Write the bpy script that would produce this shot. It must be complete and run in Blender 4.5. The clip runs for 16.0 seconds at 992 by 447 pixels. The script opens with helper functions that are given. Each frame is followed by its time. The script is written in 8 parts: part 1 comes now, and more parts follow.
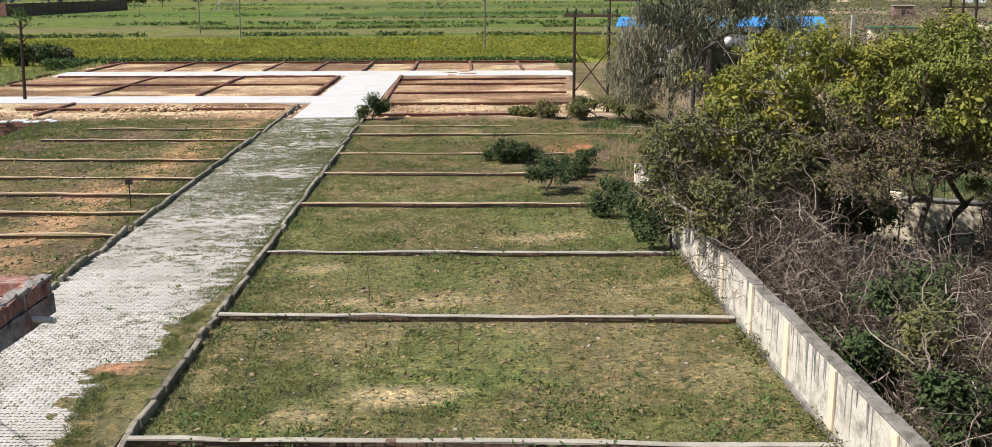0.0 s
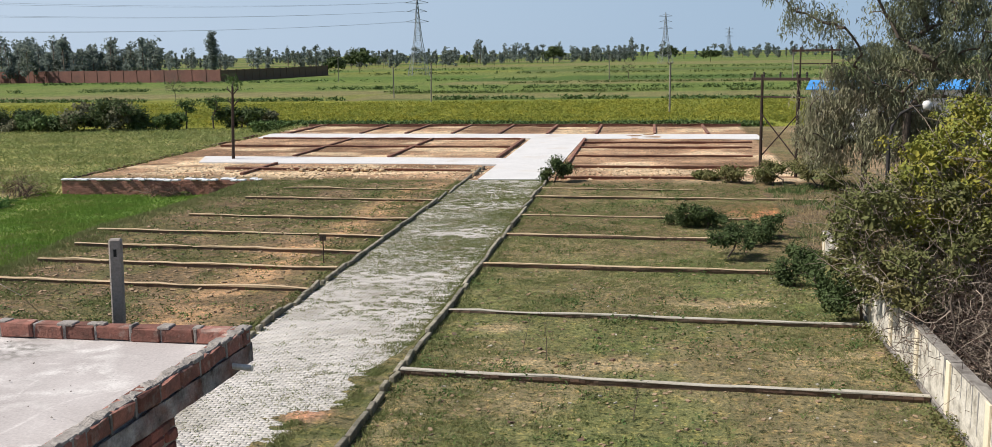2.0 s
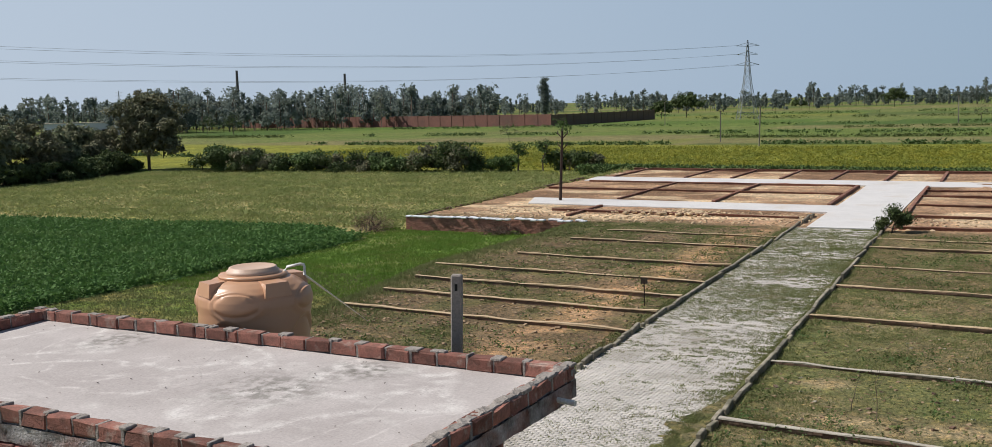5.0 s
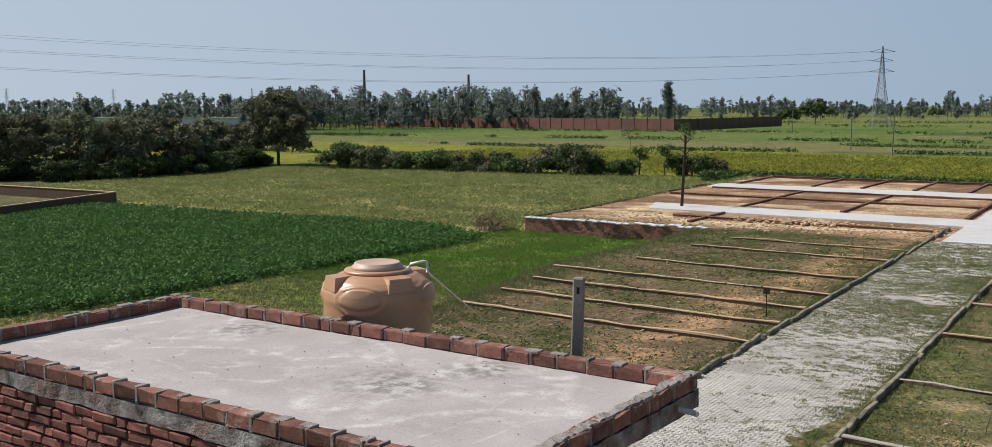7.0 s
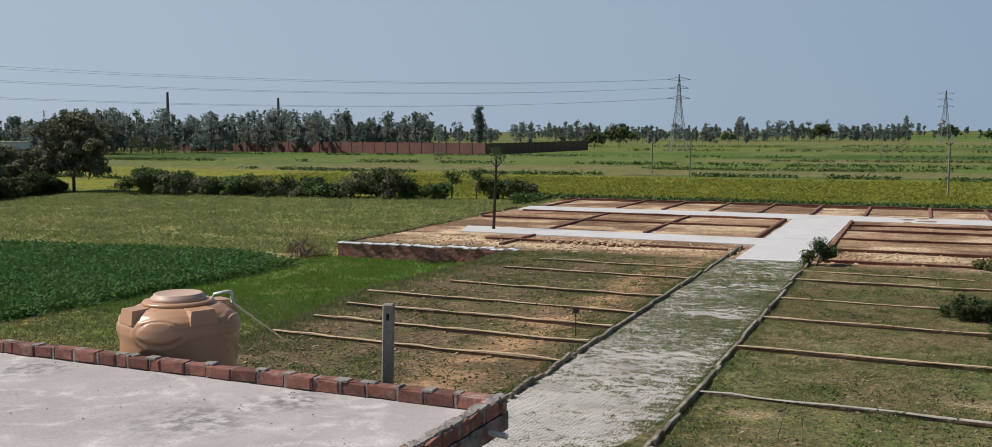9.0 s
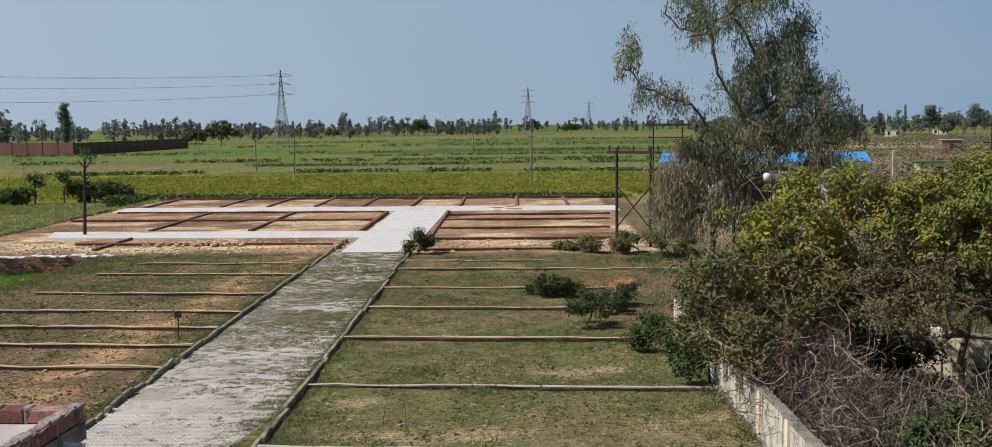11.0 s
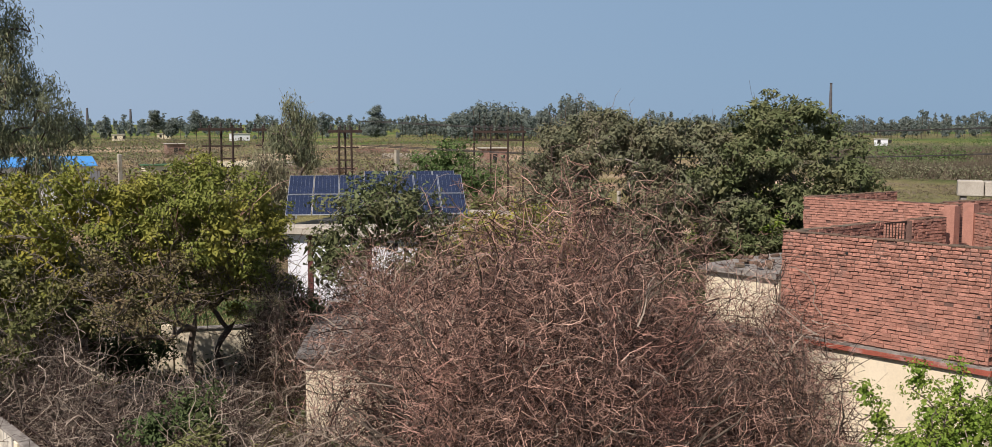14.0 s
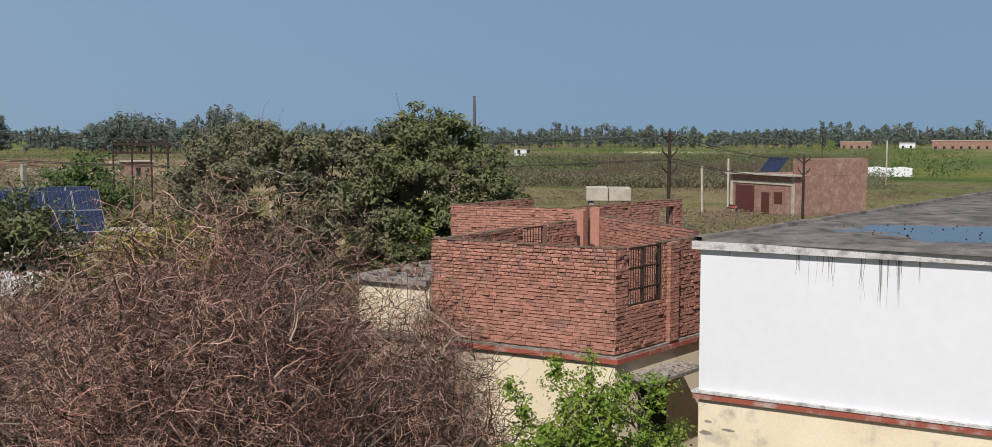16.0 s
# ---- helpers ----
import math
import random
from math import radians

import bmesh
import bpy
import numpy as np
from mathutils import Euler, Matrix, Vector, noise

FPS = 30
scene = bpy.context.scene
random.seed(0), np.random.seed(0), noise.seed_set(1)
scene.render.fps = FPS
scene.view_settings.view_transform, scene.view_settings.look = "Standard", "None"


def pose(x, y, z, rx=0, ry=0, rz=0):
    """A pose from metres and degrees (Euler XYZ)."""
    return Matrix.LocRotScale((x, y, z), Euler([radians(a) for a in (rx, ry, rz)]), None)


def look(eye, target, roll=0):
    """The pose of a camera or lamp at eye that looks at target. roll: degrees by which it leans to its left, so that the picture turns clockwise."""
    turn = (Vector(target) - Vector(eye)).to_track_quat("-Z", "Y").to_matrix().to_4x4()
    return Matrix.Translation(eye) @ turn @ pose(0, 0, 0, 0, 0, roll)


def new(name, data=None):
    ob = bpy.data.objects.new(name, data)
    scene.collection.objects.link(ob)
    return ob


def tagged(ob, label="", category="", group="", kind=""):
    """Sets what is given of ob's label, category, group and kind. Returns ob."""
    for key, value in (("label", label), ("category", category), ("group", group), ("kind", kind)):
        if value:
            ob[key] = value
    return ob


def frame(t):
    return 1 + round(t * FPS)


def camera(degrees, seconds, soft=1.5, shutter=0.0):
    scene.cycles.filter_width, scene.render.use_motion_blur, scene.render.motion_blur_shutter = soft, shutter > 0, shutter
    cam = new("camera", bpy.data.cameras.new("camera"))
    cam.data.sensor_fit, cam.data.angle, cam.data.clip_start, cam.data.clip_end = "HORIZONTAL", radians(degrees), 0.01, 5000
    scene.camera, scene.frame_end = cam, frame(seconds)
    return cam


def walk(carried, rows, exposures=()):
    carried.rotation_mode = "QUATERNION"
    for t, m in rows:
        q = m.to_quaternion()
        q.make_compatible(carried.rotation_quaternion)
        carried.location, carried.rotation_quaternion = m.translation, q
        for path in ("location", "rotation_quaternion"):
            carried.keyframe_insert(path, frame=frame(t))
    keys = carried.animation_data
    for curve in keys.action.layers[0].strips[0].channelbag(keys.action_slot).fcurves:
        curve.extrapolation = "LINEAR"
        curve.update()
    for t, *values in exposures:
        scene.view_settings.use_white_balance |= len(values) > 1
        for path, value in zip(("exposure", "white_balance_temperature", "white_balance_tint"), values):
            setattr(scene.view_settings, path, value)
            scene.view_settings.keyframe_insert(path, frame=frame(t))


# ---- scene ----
# ---------------------------------------------------------------- camera
cam = camera(51.34, 16.0, 0.4)
ROWS = [
    (0, -0.225, 0.353, 7.919, -1.8, -12.96, -0.37),
    (0.5, -0.201, 0.305, 7.936, 2.47, -13.08, -0.58),
    (1, -0.208, 0.295, 7.942, 4.65, -13.7, -0.48),
    (1.5, -0.2, 0.275, 7.949, 7.07, -12.46, -0.81),
    (2, -0.175, 0.202, 7.974, 8.38, -9.42, -0.91),
    (2.5, -0.169, 0.171, 7.979, 9.37, -8.56, -0.92),
    (3, -0.153, 0.118, 7.996, 12.36, -8.1, -1.31),
    (3.5, -0.141, 0.07, 8.004, 16.06, -7.77, -1.45),
    (4, -0.148, 0.051, 8.007, 18.8, -7.4, -1.49),
    (4.5, -0.129, 0.013, 8.015, 22.11, -7.08, -1.47),
    (5, -0.123, -0.03, 8.029, 26.23, -6.66, -1.41),
    (5.2, -0.124, -0.024, 8.027, 27.29, -6.4, -1.34),
    (7.3, -0.192, -0.016, 8.024, 33.31, -6.42, -0.21),
    (7.5, -0.187, -0.024, 8.032, 33.53, -6.29, -0.17),
    (8, -0.178, -0.028, 8.039, 33.55, -5.73, -0.23),
    (8.5, -0.176, 0.01, 8.038, 29.74, -5.52, -0.15),
    (9, -0.164, 0.04, 8.034, 22.47, -5.16, -0.18),
    (9.2, -0.162, 0.033, 8.035, 19.82, -5.06, -0.25),
    (11.3, 0.154, -0.175, 8.032, -2.74, -5.58, -0.66),
    (11.5, 0.162, -0.172, 8.03, -5.45, -5.52, -0.57),
    (12, 0.188, -0.196, 8.017, -13.1, -5.65, -0.18),
    (12.5, 0.206, -0.196, 8.003, -20.71, -5.83, -0.03),
    (13, 0.22, -0.173, 7.986, -26.57, -5.74, -0.13),
    (13.5, 0.233, -0.175, 7.989, -32.68, -5.77, -0.27),
    (14, 0.335, -0.134, 8.004, -40.08, -5.58, -0.01),
    (14.5, 0.383, -0.129, 7.995, -46.02, -5.19, 0.17),
    (15, 0.394, -0.126, 7.987, -50.78, -4.84, 0.31),
    (15.5, 0.388, -0.137, 7.996, -55.22, -4.72, 0.32),
    (16, 0.399, -0.193, 8.009, -59.11, -4.96, -0.08)
]
walk(cam, [(t, pose(x, y, z, 90 + pitch, 0, yaw) @ pose(0, 0, 0, 0, 0, roll)) for t, x, y, z, yaw, pitch, roll in ROWS],
     [(0, 0.36, 6500, 10), (1.0, 0.36, 6500, 10), (1.6, 0.31, 6500, 10), (2.5, 0.17, 6500, 10), (3.5, 0.08, 6500, 10), (5, -0.03, 6500, 10), (7.5, -0.13, 6450, 10), (9, -0.22, 6450, 10),
      (11.5, -0.02, 6500, 11), (12.5, 0.17, 6640, 14.5), (13.5, 0.20, 6720, 16), (15, 0.0, 6560, 13), (16, -0.05, 6500, 11.5)])

# ---------------------------------------------------------------- light
SUN_AZ, SUN_EL = radians(-104), radians(47)      # from +y towards -x
world = bpy.data.worlds.new("World")
scene.world = world
world.use_nodes = True
wt = world.node_tree
sky = wt.nodes.new("ShaderNodeTexSky")
sky.sky_type = "NISHITA"
sky.sun_disc = False
sky.sun_elevation = SUN_EL
sky.sun_rotation = SUN_AZ
sky.altitude = 200
sky.air_density = 1.0
sky.dust_density = 0.6
sky.ozone_density = 3.5
dim = wt.nodes.new("ShaderNodeVectorMath")
dim.operation = "SCALE"
dim.inputs["Scale"].default_value = 0.05
wt.links.new(sky.outputs[0], dim.inputs[0])
# winter haze: thick towards the horizon, and paler on the sun's side
way = wt.nodes.new("ShaderNodeTexCoord")
sunward = wt.nodes.new("ShaderNodeVectorMath")
sunward.operation = "DOT_PRODUCT"
sunward.inputs[1].default_value = (math.sin(SUN_AZ), math.cos(SUN_AZ), 0)
wt.links.new(way.outputs["Generated"], sunward.inputs[0])
pale = wt.nodes.new("ShaderNodeMapRange")
pale.inputs[1].default_value, pale.inputs[2].default_value = -1.0, 0.75
wt.links.new(sunward.outputs["Value"], pale.inputs[0])
tint = wt.nodes.new("ShaderNodeMix")
tint.data_type = "RGBA"
tint.inputs[6].default_value = (0.205, 0.338, 0.495, 1)
tint.inputs[7].default_value = (0.53, 0.62, 0.74, 1)
wt.links.new(pale.outputs[0], tint.inputs[0])
split = wt.nodes.new("ShaderNodeSeparateXYZ")
wt.links.new(way.outputs["Generated"], split.inputs[0])
thick = wt.nodes.new("ShaderNodeMapRange")
thick.inputs[1].default_value, thick.inputs[2].default_value = 0.14, 0.30
thick.inputs[3].default_value, thick.inputs[4].default_value = 0.92, 0.15
wt.links.new(split.outputs["Z"], thick.inputs[0])
haze = wt.nodes.new("ShaderNodeMix")
haze.data_type = "RGBA"
wt.links.new(thick.outputs[0], haze.inputs[0])
wt.links.new(dim.outputs[0], haze.inputs[6])
wt.links.new(tint.outputs[2], haze.inputs[7])
wt.links.new(haze.outputs[2], wt.nodes["Background"].inputs[0])
wt.nodes["Background"].inputs[1].default_value = 1.0
sun_data = bpy.data.lights.new("sun", "SUN")
sun_data.energy, sun_data.angle, sun_data.color = 5.0, radians(0.6), (1.0, 0.95, 0.885)
sun = new("sun", sun_data)
sun.matrix_world = look((0, 0, 60), (-math.sin(SUN_AZ) * math.cos(SUN_EL), -math.cos(SUN_AZ) * math.cos(SUN_EL), 60 - math.sin(SUN_EL)))

# ---------------------------------------------------------------- builders
rng = np.random.default_rng(7)


def link_mesh(name, V, F, mat, parent=None, label="", smooth=False):
    """One mesh object from vertices and faces (an array of equal faces, or a list)."""
    me = bpy.data.meshes.new(name)
    if isinstance(F, np.ndarray):
        n, k = F.shape
        me.vertices.add(len(V))
        me.vertices.foreach_set("co", np.asarray(V, np.float32).ravel())
        me.loops.add(n * k)
        me.loops.foreach_set("vertex_index", F.astype(np.int32).ravel())
        me.polygons.add(n)
        me.polygons.foreach_set("loop_start", np.arange(0, n * k, k, dtype=np.int32))
        me.update(calc_edges=True)
    else:
        me.from_pydata([tuple(v) for v in V], [], F)
    if mat:
        me.materials.append(mat)
    if smooth:
        me.shade_smooth()
    ob = new(name, me)
    if parent:
        ob.parent = parent
    if label:
        ob["label"] = label
    return ob


class Shape:
    """Collects simple solids into one mesh."""

    def __init__(self):
        self.V, self.F = [], []

    def add(self, V, F):
        n = len(self.V)
        self.V += [tuple(v) for v in V]
        self.F += [tuple(i + n for i in f) for f in F]
        return self

    def box(self, x0, y0, z0, x1, y1, z1, b=0.0, m=None):
        """A box with chamfered edges of width b, moved by the matrix m."""
        lo, hi = (x0, y0, z0), (x1, y1, z1)
        c = [(p + q) / 2 for p, q in zip(lo, hi)]
        V, F = [], []
        if b <= 0:
            V = [(x, y, z) for x in (x0, x1) for y in (y0, y1) for z in (z0, z1)]
            F = [(0, 1, 3, 2), (4, 6, 7, 5), (0, 4, 5, 1), (2, 3, 7, 6), (0, 2, 6, 4), (1, 5, 7, 3)]
        else:
            at = {}
            for s in [(i, j, k) for i in (0, 1) for j in (0, 1) for k in (0, 1)]:
                for a in range(3):
                    at[s, a] = len(V)
                    V.append(tuple((hi[n] if s[n] else lo[n]) if n == a else (hi[n] - b if s[n] else lo[n] + b) for n in range(3)))
            ring = [(0, 0), (1, 0), (1, 1), (0, 1)]
            put = lambda a, s, p: tuple(s if n == a else p[(n - a - 1) % 3] for n in range(3))
            for a in range(3):
                for s in (0, 1):
                    F.append(tuple(at[put(a, s, p), a] for p in ring))
                d, e = (a + 1) % 3, (a + 2) % 3
                for sd in (0, 1):
                    for se in (0, 1):
                        c0, c1 = put(a, 0, (sd, se)), put(a, 1, (sd, se))
                        F.append((at[c0, d], at[c1, d], at[c1, e], at[c0, e]))
            for s in [(i, j, k) for i in (0, 1) for j in (0, 1) for k in (0, 1)]:
                F.append(tuple(at[s, a] for a in range(3)))
        out = []
        for f in F:
            p = [Vector(V[i]) for i in f]
            nrm = (p[1] - p[0]).cross(p[2] - p[0])
            mid = sum(p, Vector()) / len(p) - Vector(c)
            out.append(f if nrm.dot(mid) > 0 else f[::-1])
        if m is not None:
            V = [tuple(m @ Vector(v)) for v in V]
        return self.add(V, out)

    def tube(self, path, radii, n=6, cap=True):
        path = np.asarray(path, float)
        radii = np.broadcast_to(np.asarray(radii, float), (len(path),))
        V, F = tube_arrays(path, radii, n)
        k = len(self.V)
        self.add(V, [tuple(f) for f in F])
        if cap:
            self.F.append(tuple(k + i for i in range(n))[::-1])
            self.F.append(tuple(k + (len(path) - 1) * n + i for i in range(n)))
        return self

    def lathe(self, profile, n=32, m=None):
        V = [(r * math.cos(2 * math.pi * i / n), r * math.sin(2 * math.pi * i / n), z) for r, z in profile for i in range(n)]
        F = [(j * n + i, j * n + (i + 1) % n, (j + 1) * n + (i + 1) % n, (j + 1) * n + i) for j in range(len(profile) - 1) for i in range(n)]
        F += [tuple(range(n))[::-1], tuple((len(profile) - 1) * n + i for i in range(n))]
        if m is not None:
            V = [tuple(m @ Vector(v)) for v in V]
        return self.add(V, F)

    def part(self, name, mat, parent=None, label="", smooth=False):
        return link_mesh(name, self.V, self.F, mat, parent, label, smooth)


def tube_arrays(path, radii, n):
    t = np.gradient(path, axis=0)
    t /= np.linalg.norm(t, axis=1)[:, None] + 1e-9
    ref = np.where(np.abs(t[:, 2:3]) < 0.9, np.array([[0, 0, 1.0]]), np.array([[1.0, 0, 0]]))
    u = np.cross(t, ref)
    u /= np.linalg.norm(u, axis=1)[:, None] + 1e-9
    v = np.cross(t, u)
    a = np.arange(n) * 2 * np.pi / n
    V = (path[:, None] + radii[:, None, None] * (np.cos(a)[None, :, None] * u[:, None] + np.sin(a)[None, :, None] * v[:, None])).reshape(-1, 3)
    j, i = np.meshgrid(np.arange(len(path) - 1), np.arange(n), indexing="ij")
    F = np.stack([j * n + i, (j + 1) * n + i, (j + 1) * n + (i + 1) % n, j * n + (i + 1) % n], -1).reshape(-1, 4)
    return V, F


def tubes_mesh(name, paths, mat, parent=None, n=5, label=""):
    """Many tapered tubes in one mesh; paths: (points, radii)."""
    Vs, Fs, k = [], [], 0
    for p, r in paths:
        V, F = tube_arrays(np.asarray(p, float), np.broadcast_to(np.asarray(r, float), (len(p),)), n)
        Vs.append(V)
        Fs.append(F + k)
        k += len(V)
    return link_mesh(name, np.concatenate(Vs), np.concatenate(Fs), mat, parent, label, True)


def leaf_arrays(centres, length, width, r, droop=0.0, spread=1.0, facing=None, tri=False):
    """A folded diamond leaf at each centre; facing: the way that its upper side tends to look."""
    n = len(centres)
    d = r.normal(size=(n, 3)) * [1, 1, spread]
    d[:, 2] -= droop
    if facing is not None:
        f = facing + 0.45 * r.normal(size=(n, 3))
        f /= np.linalg.norm(f, axis=1)[:, None] + 1e-9
        d -= f * np.sum(d * f, 1)[:, None] * 0.85
    d /= np.linalg.norm(d, axis=1)[:, None] + 1e-9
    w = np.cross(d, r.normal(size=(n, 3))) if facing is None else np.cross(f, d)
    w /= np.linalg.norm(w, axis=1)[:, None] + 1e-9
    up = np.cross(d, w)
    L = (length * r.uniform(0.6, 1.3, n))[:, None]
    W = (width * r.uniform(0.7, 1.3, n))[:, None] / 2
    if tri:
        V = np.stack([centres - w * W, centres + w * W, centres + d * L], 1).reshape(-1, 3)
        return V, np.arange(3 * n).reshape(-1, 3)
    V = np.stack([centres, centres + d * L * 0.45 + w * W + up * W * 0.4, centres + d * L, centres + d * L * 0.45 - w * W + up * W * 0.4], 1).reshape(-1, 3)
    b = np.arange(n)[:, None] * 4
    F = np.concatenate([b + [0, 1, 2], b + [0, 2, 3]], 0)
    return V, F


def thing(name, label, category, at=(0, 0, 0), rz=0.0, group="", kind=""):
    ob = new(name)
    ob.matrix_world = pose(*at, 0, 0, rz)
    return tagged(ob, label, category, group, kind)


def fbm(x, y, size, seed=0, octaves=4):
    """Smooth noise in 0..1 over the plan; size: metres of the largest patches."""
    total, amp, norm = 0.0, 1.0, 0.0
    for o in range(octaves):
        sx, sy = x / size * 2**o + 17.3 * o + seed * 5.1, y / size * 2**o - 9.7 * o + seed * 3.7
        i, j = np.floor(sx).astype(np.int64), np.floor(sy).astype(np.int64)
        fx, fy = sx - i, sy - j
        fx, fy = fx * fx * (3 - 2 * fx), fy * fy * (3 - 2 * fy)
        h = lambda a, b: (((a * 374761393 + b * 668265263 + (seed + o) * 974711) ^ ((a * 374761393 + b * 668265263) >> 13)) * 1274126177 & 0xFFFFFF) / 0xFFFFFF
        n = (h(i, j) * (1 - fx) + h(i + 1, j) * fx) * (1 - fy) + (h(i, j + 1) * (1 - fx) + h(i + 1, j + 1) * fx) * fy
        total, norm, amp = total + amp * n, norm + amp, amp * 0.5
    return total / norm


def smooth_step(a, b, v):
    u = np.clip((v - a) / (b - a), 0, 1)
    return u * u * (3 - 2 * u)


# ---------------------------------------------------------------- materials
def nodes_of(name):
    m = bpy.data.materials.new(name)
    m.use_nodes = True
    return m, m.node_tree, m.node_tree.nodes["Principled BSDF"]


def surface(name, c1, c2, size=0.5, fine=0.03, rough=0.85, bump=0.3, metal=0.0, vary=0.0, island=False, c3=None, amount=0.4, size3=1.5, depth=0.02, spec=0.3, through_light=0.0, speck=0.21):
    """A two-scale procedural surface in world metres: c1 to c2 by patches of that size, fine grain, c3 as stains; vary: piece to piece."""
    m, nt, bs = nodes_of(name)
    N, L = nt.nodes.new, nt.links.new
    geo = N("ShaderNodeNewGeometry")

    def noise_at(s, detail=5.0):
        n = N("ShaderNodeTexNoise")
        n.inputs["Scale"].default_value = 1.0 / s
        n.inputs["Detail"].default_value = detail
        n.inputs["Roughness"].default_value = 0.62
        L(geo.outputs["Position"], n.inputs["Vector"])
        return n.outputs["Fac"]

    def ramp(fac, a, b):
        r = N("ShaderNodeMapRange")
        r.inputs[1].default_value, r.inputs[2].default_value = a, b
        L(fac, r.inputs[0])
        return r.outputs[0]

    def mix(fac, a, b):
        x = N("ShaderNodeMix")
        x.data_type = "RGBA"
        if isinstance(fac, float):
            x.inputs[0].default_value = fac
        else:
            L(fac, x.inputs[0])
        for k, v in ((6, a), (7, b)):
            if isinstance(v, tuple):
                x.inputs[k].default_value = (*v, 1)
            else:
                L(v, x.inputs[k])
        return x.outputs[2]

    col = mix(ramp(noise_at(size), 0.32, 0.68), c1, c2)
    if c3:
        col = mix(ramp(noise_at(size3), 0.62 - 0.3 * amount, 0.75), col, c3)
    grain = noise_at(fine, 3.0)
    hsv = N("ShaderNodeHueSaturation")
    L(col, hsv.inputs["Color"])
    val = ramp(grain, 0.25, 0.75)
    lo = N("ShaderNodeMapRange")
    lo.inputs[3].default_value, lo.inputs[4].default_value = 1 - speck, 1 + speck
    L(val, lo.inputs[0])
    value = lo.outputs[0]
    if vary:
        if island:
            rnd = geo.outputs["Random Per Island"]
        else:
            rnd = N("ShaderNodeObjectInfo").outputs["Random"]
        rr = N("ShaderNodeMapRange")
        rr.inputs[3].default_value, rr.inputs[4].default_value = 1 - vary, 1 + vary
        L(rnd, rr.inputs[0])
        mu = N("ShaderNodeMath")
        mu.operation = "MULTIPLY"
        L(value, mu.inputs[0])
        L(rr.outputs[0], mu.inputs[1])
        value = mu.outputs[0]
    L(value, hsv.inputs["Value"])
    L(hsv.outputs[0], bs.inputs["Base Color"])
    bs.inputs["Roughness"].default_value = rough
    bs.inputs["Metallic"].default_value = metal
    bs.inputs["Specular IOR Level"].default_value = spec
    if through_light:
        tr = N("ShaderNodeBsdfTranslucent")
        L(hsv.outputs[0], tr.inputs["Color"])
        ms = N("ShaderNodeMixShader")
        ms.inputs[0].default_value = through_light
        L(bs.outputs[0], ms.inputs[1])
        L(tr.outputs[0], ms.inputs[2])
        L(ms.outputs[0], nt.nodes["Material Output"].inputs[0])
    if bump:
        b = N("ShaderNodeBump")
        b.inputs["Strength"].default_value = bump
        b.inputs["Distance"].default_value = depth
        L(grain, b.inputs["Height"])
        L(b.outputs[0], bs.inputs["Normal"])
    return m


def ground_surface():
    """Earth and crops: the plan's own colours broken up by tufts, straw and soil grain."""
    m, nt, bs = nodes_of("earth")
    N, L = nt.nodes.new, nt.links.new
    geo = N("ShaderNodeNewGeometry")
    att = N("ShaderNodeAttribute")
    att.attribute_name = "soil"
    last = att.outputs["Color"]

    def noise_at(s, rough=0.7):
        n = N("ShaderNodeTexNoise")
        n.inputs["Scale"].default_value = 1 / s
        n.inputs["Detail"].default_value = 6
        n.inputs["Roughness"].default_value = rough
        L(geo.outputs["Position"], n.inputs["Vector"])
        return n.outputs["Fac"]

    def ranged(fac, a, b, lo, hi):
        r = N("ShaderNodeMapRange")
        for k, v in enumerate((a, b, lo, hi)):
            r.inputs[k + 1].default_value = v
        L(fac, r.inputs[0])
        return r.outputs[0]

    # dry stalks and thatch show through in light flecks, damp soil in dark ones
    for s, a, b, most, colour, kind in ((0.40, 0.50, 0.58, 0.6, (1.5, 1.3, 1.1, 1), "MULTIPLY"), (0.30, 0.53, 0.62, 0.75, (0.40, 0.46, 0.40, 1), "MULTIPLY"), (0.13, 0.53, 0.60, 0.75, (1.9, 1.7, 1.5, 1), "MULTIPLY"), (0.15, 0.54, 0.61, 0.85, (0.30, 0.34, 0.28, 1), "MULTIPLY"), (0.06, 0.52, 0.60, 0.6, (0.42, 0.44, 0.38, 1), "MULTIPLY"), (0.07, 0.53, 0.61, 0.6, (1.7, 1.6, 1.45, 1), "MULTIPLY")):
        x = N("ShaderNodeMix")
        x.data_type, x.blend_type = "RGBA", kind
        L(ranged(noise_at(s), a, b, 0.0, most), x.inputs[0])
        L(last, x.inputs[6])
        x.inputs[7].default_value = colour
        last = x.outputs[2]
    h = N("ShaderNodeHueSaturation")
    L(last, h.inputs["Color"])
    patch = N("ShaderNodeMath")
    patch.operation = "MULTIPLY"
    L(ranged(noise_at(6.0), 0.3, 0.7, 0.76, 1.24), patch.inputs[0])
    L(ranged(noise_at(1.6), 0.36, 0.64, 0.78, 1.2), patch.inputs[1])
    L(patch.outputs[0], h.inputs["Value"])
    L(h.outputs[0], bs.inputs["Base Color"])
    bs.inputs["Roughness"].default_value = 0.95
    bs.inputs["Specular IOR Level"].default_value = 0.1
    b = N("ShaderNodeBump")
    b.inputs["Strength"].default_value, b.inputs["Distance"].default_value = 0.9, 0.09
    L(noise_at(0.16), b.inputs["Height"])
    L(b.outputs[0], bs.inputs["Normal"])
    return m


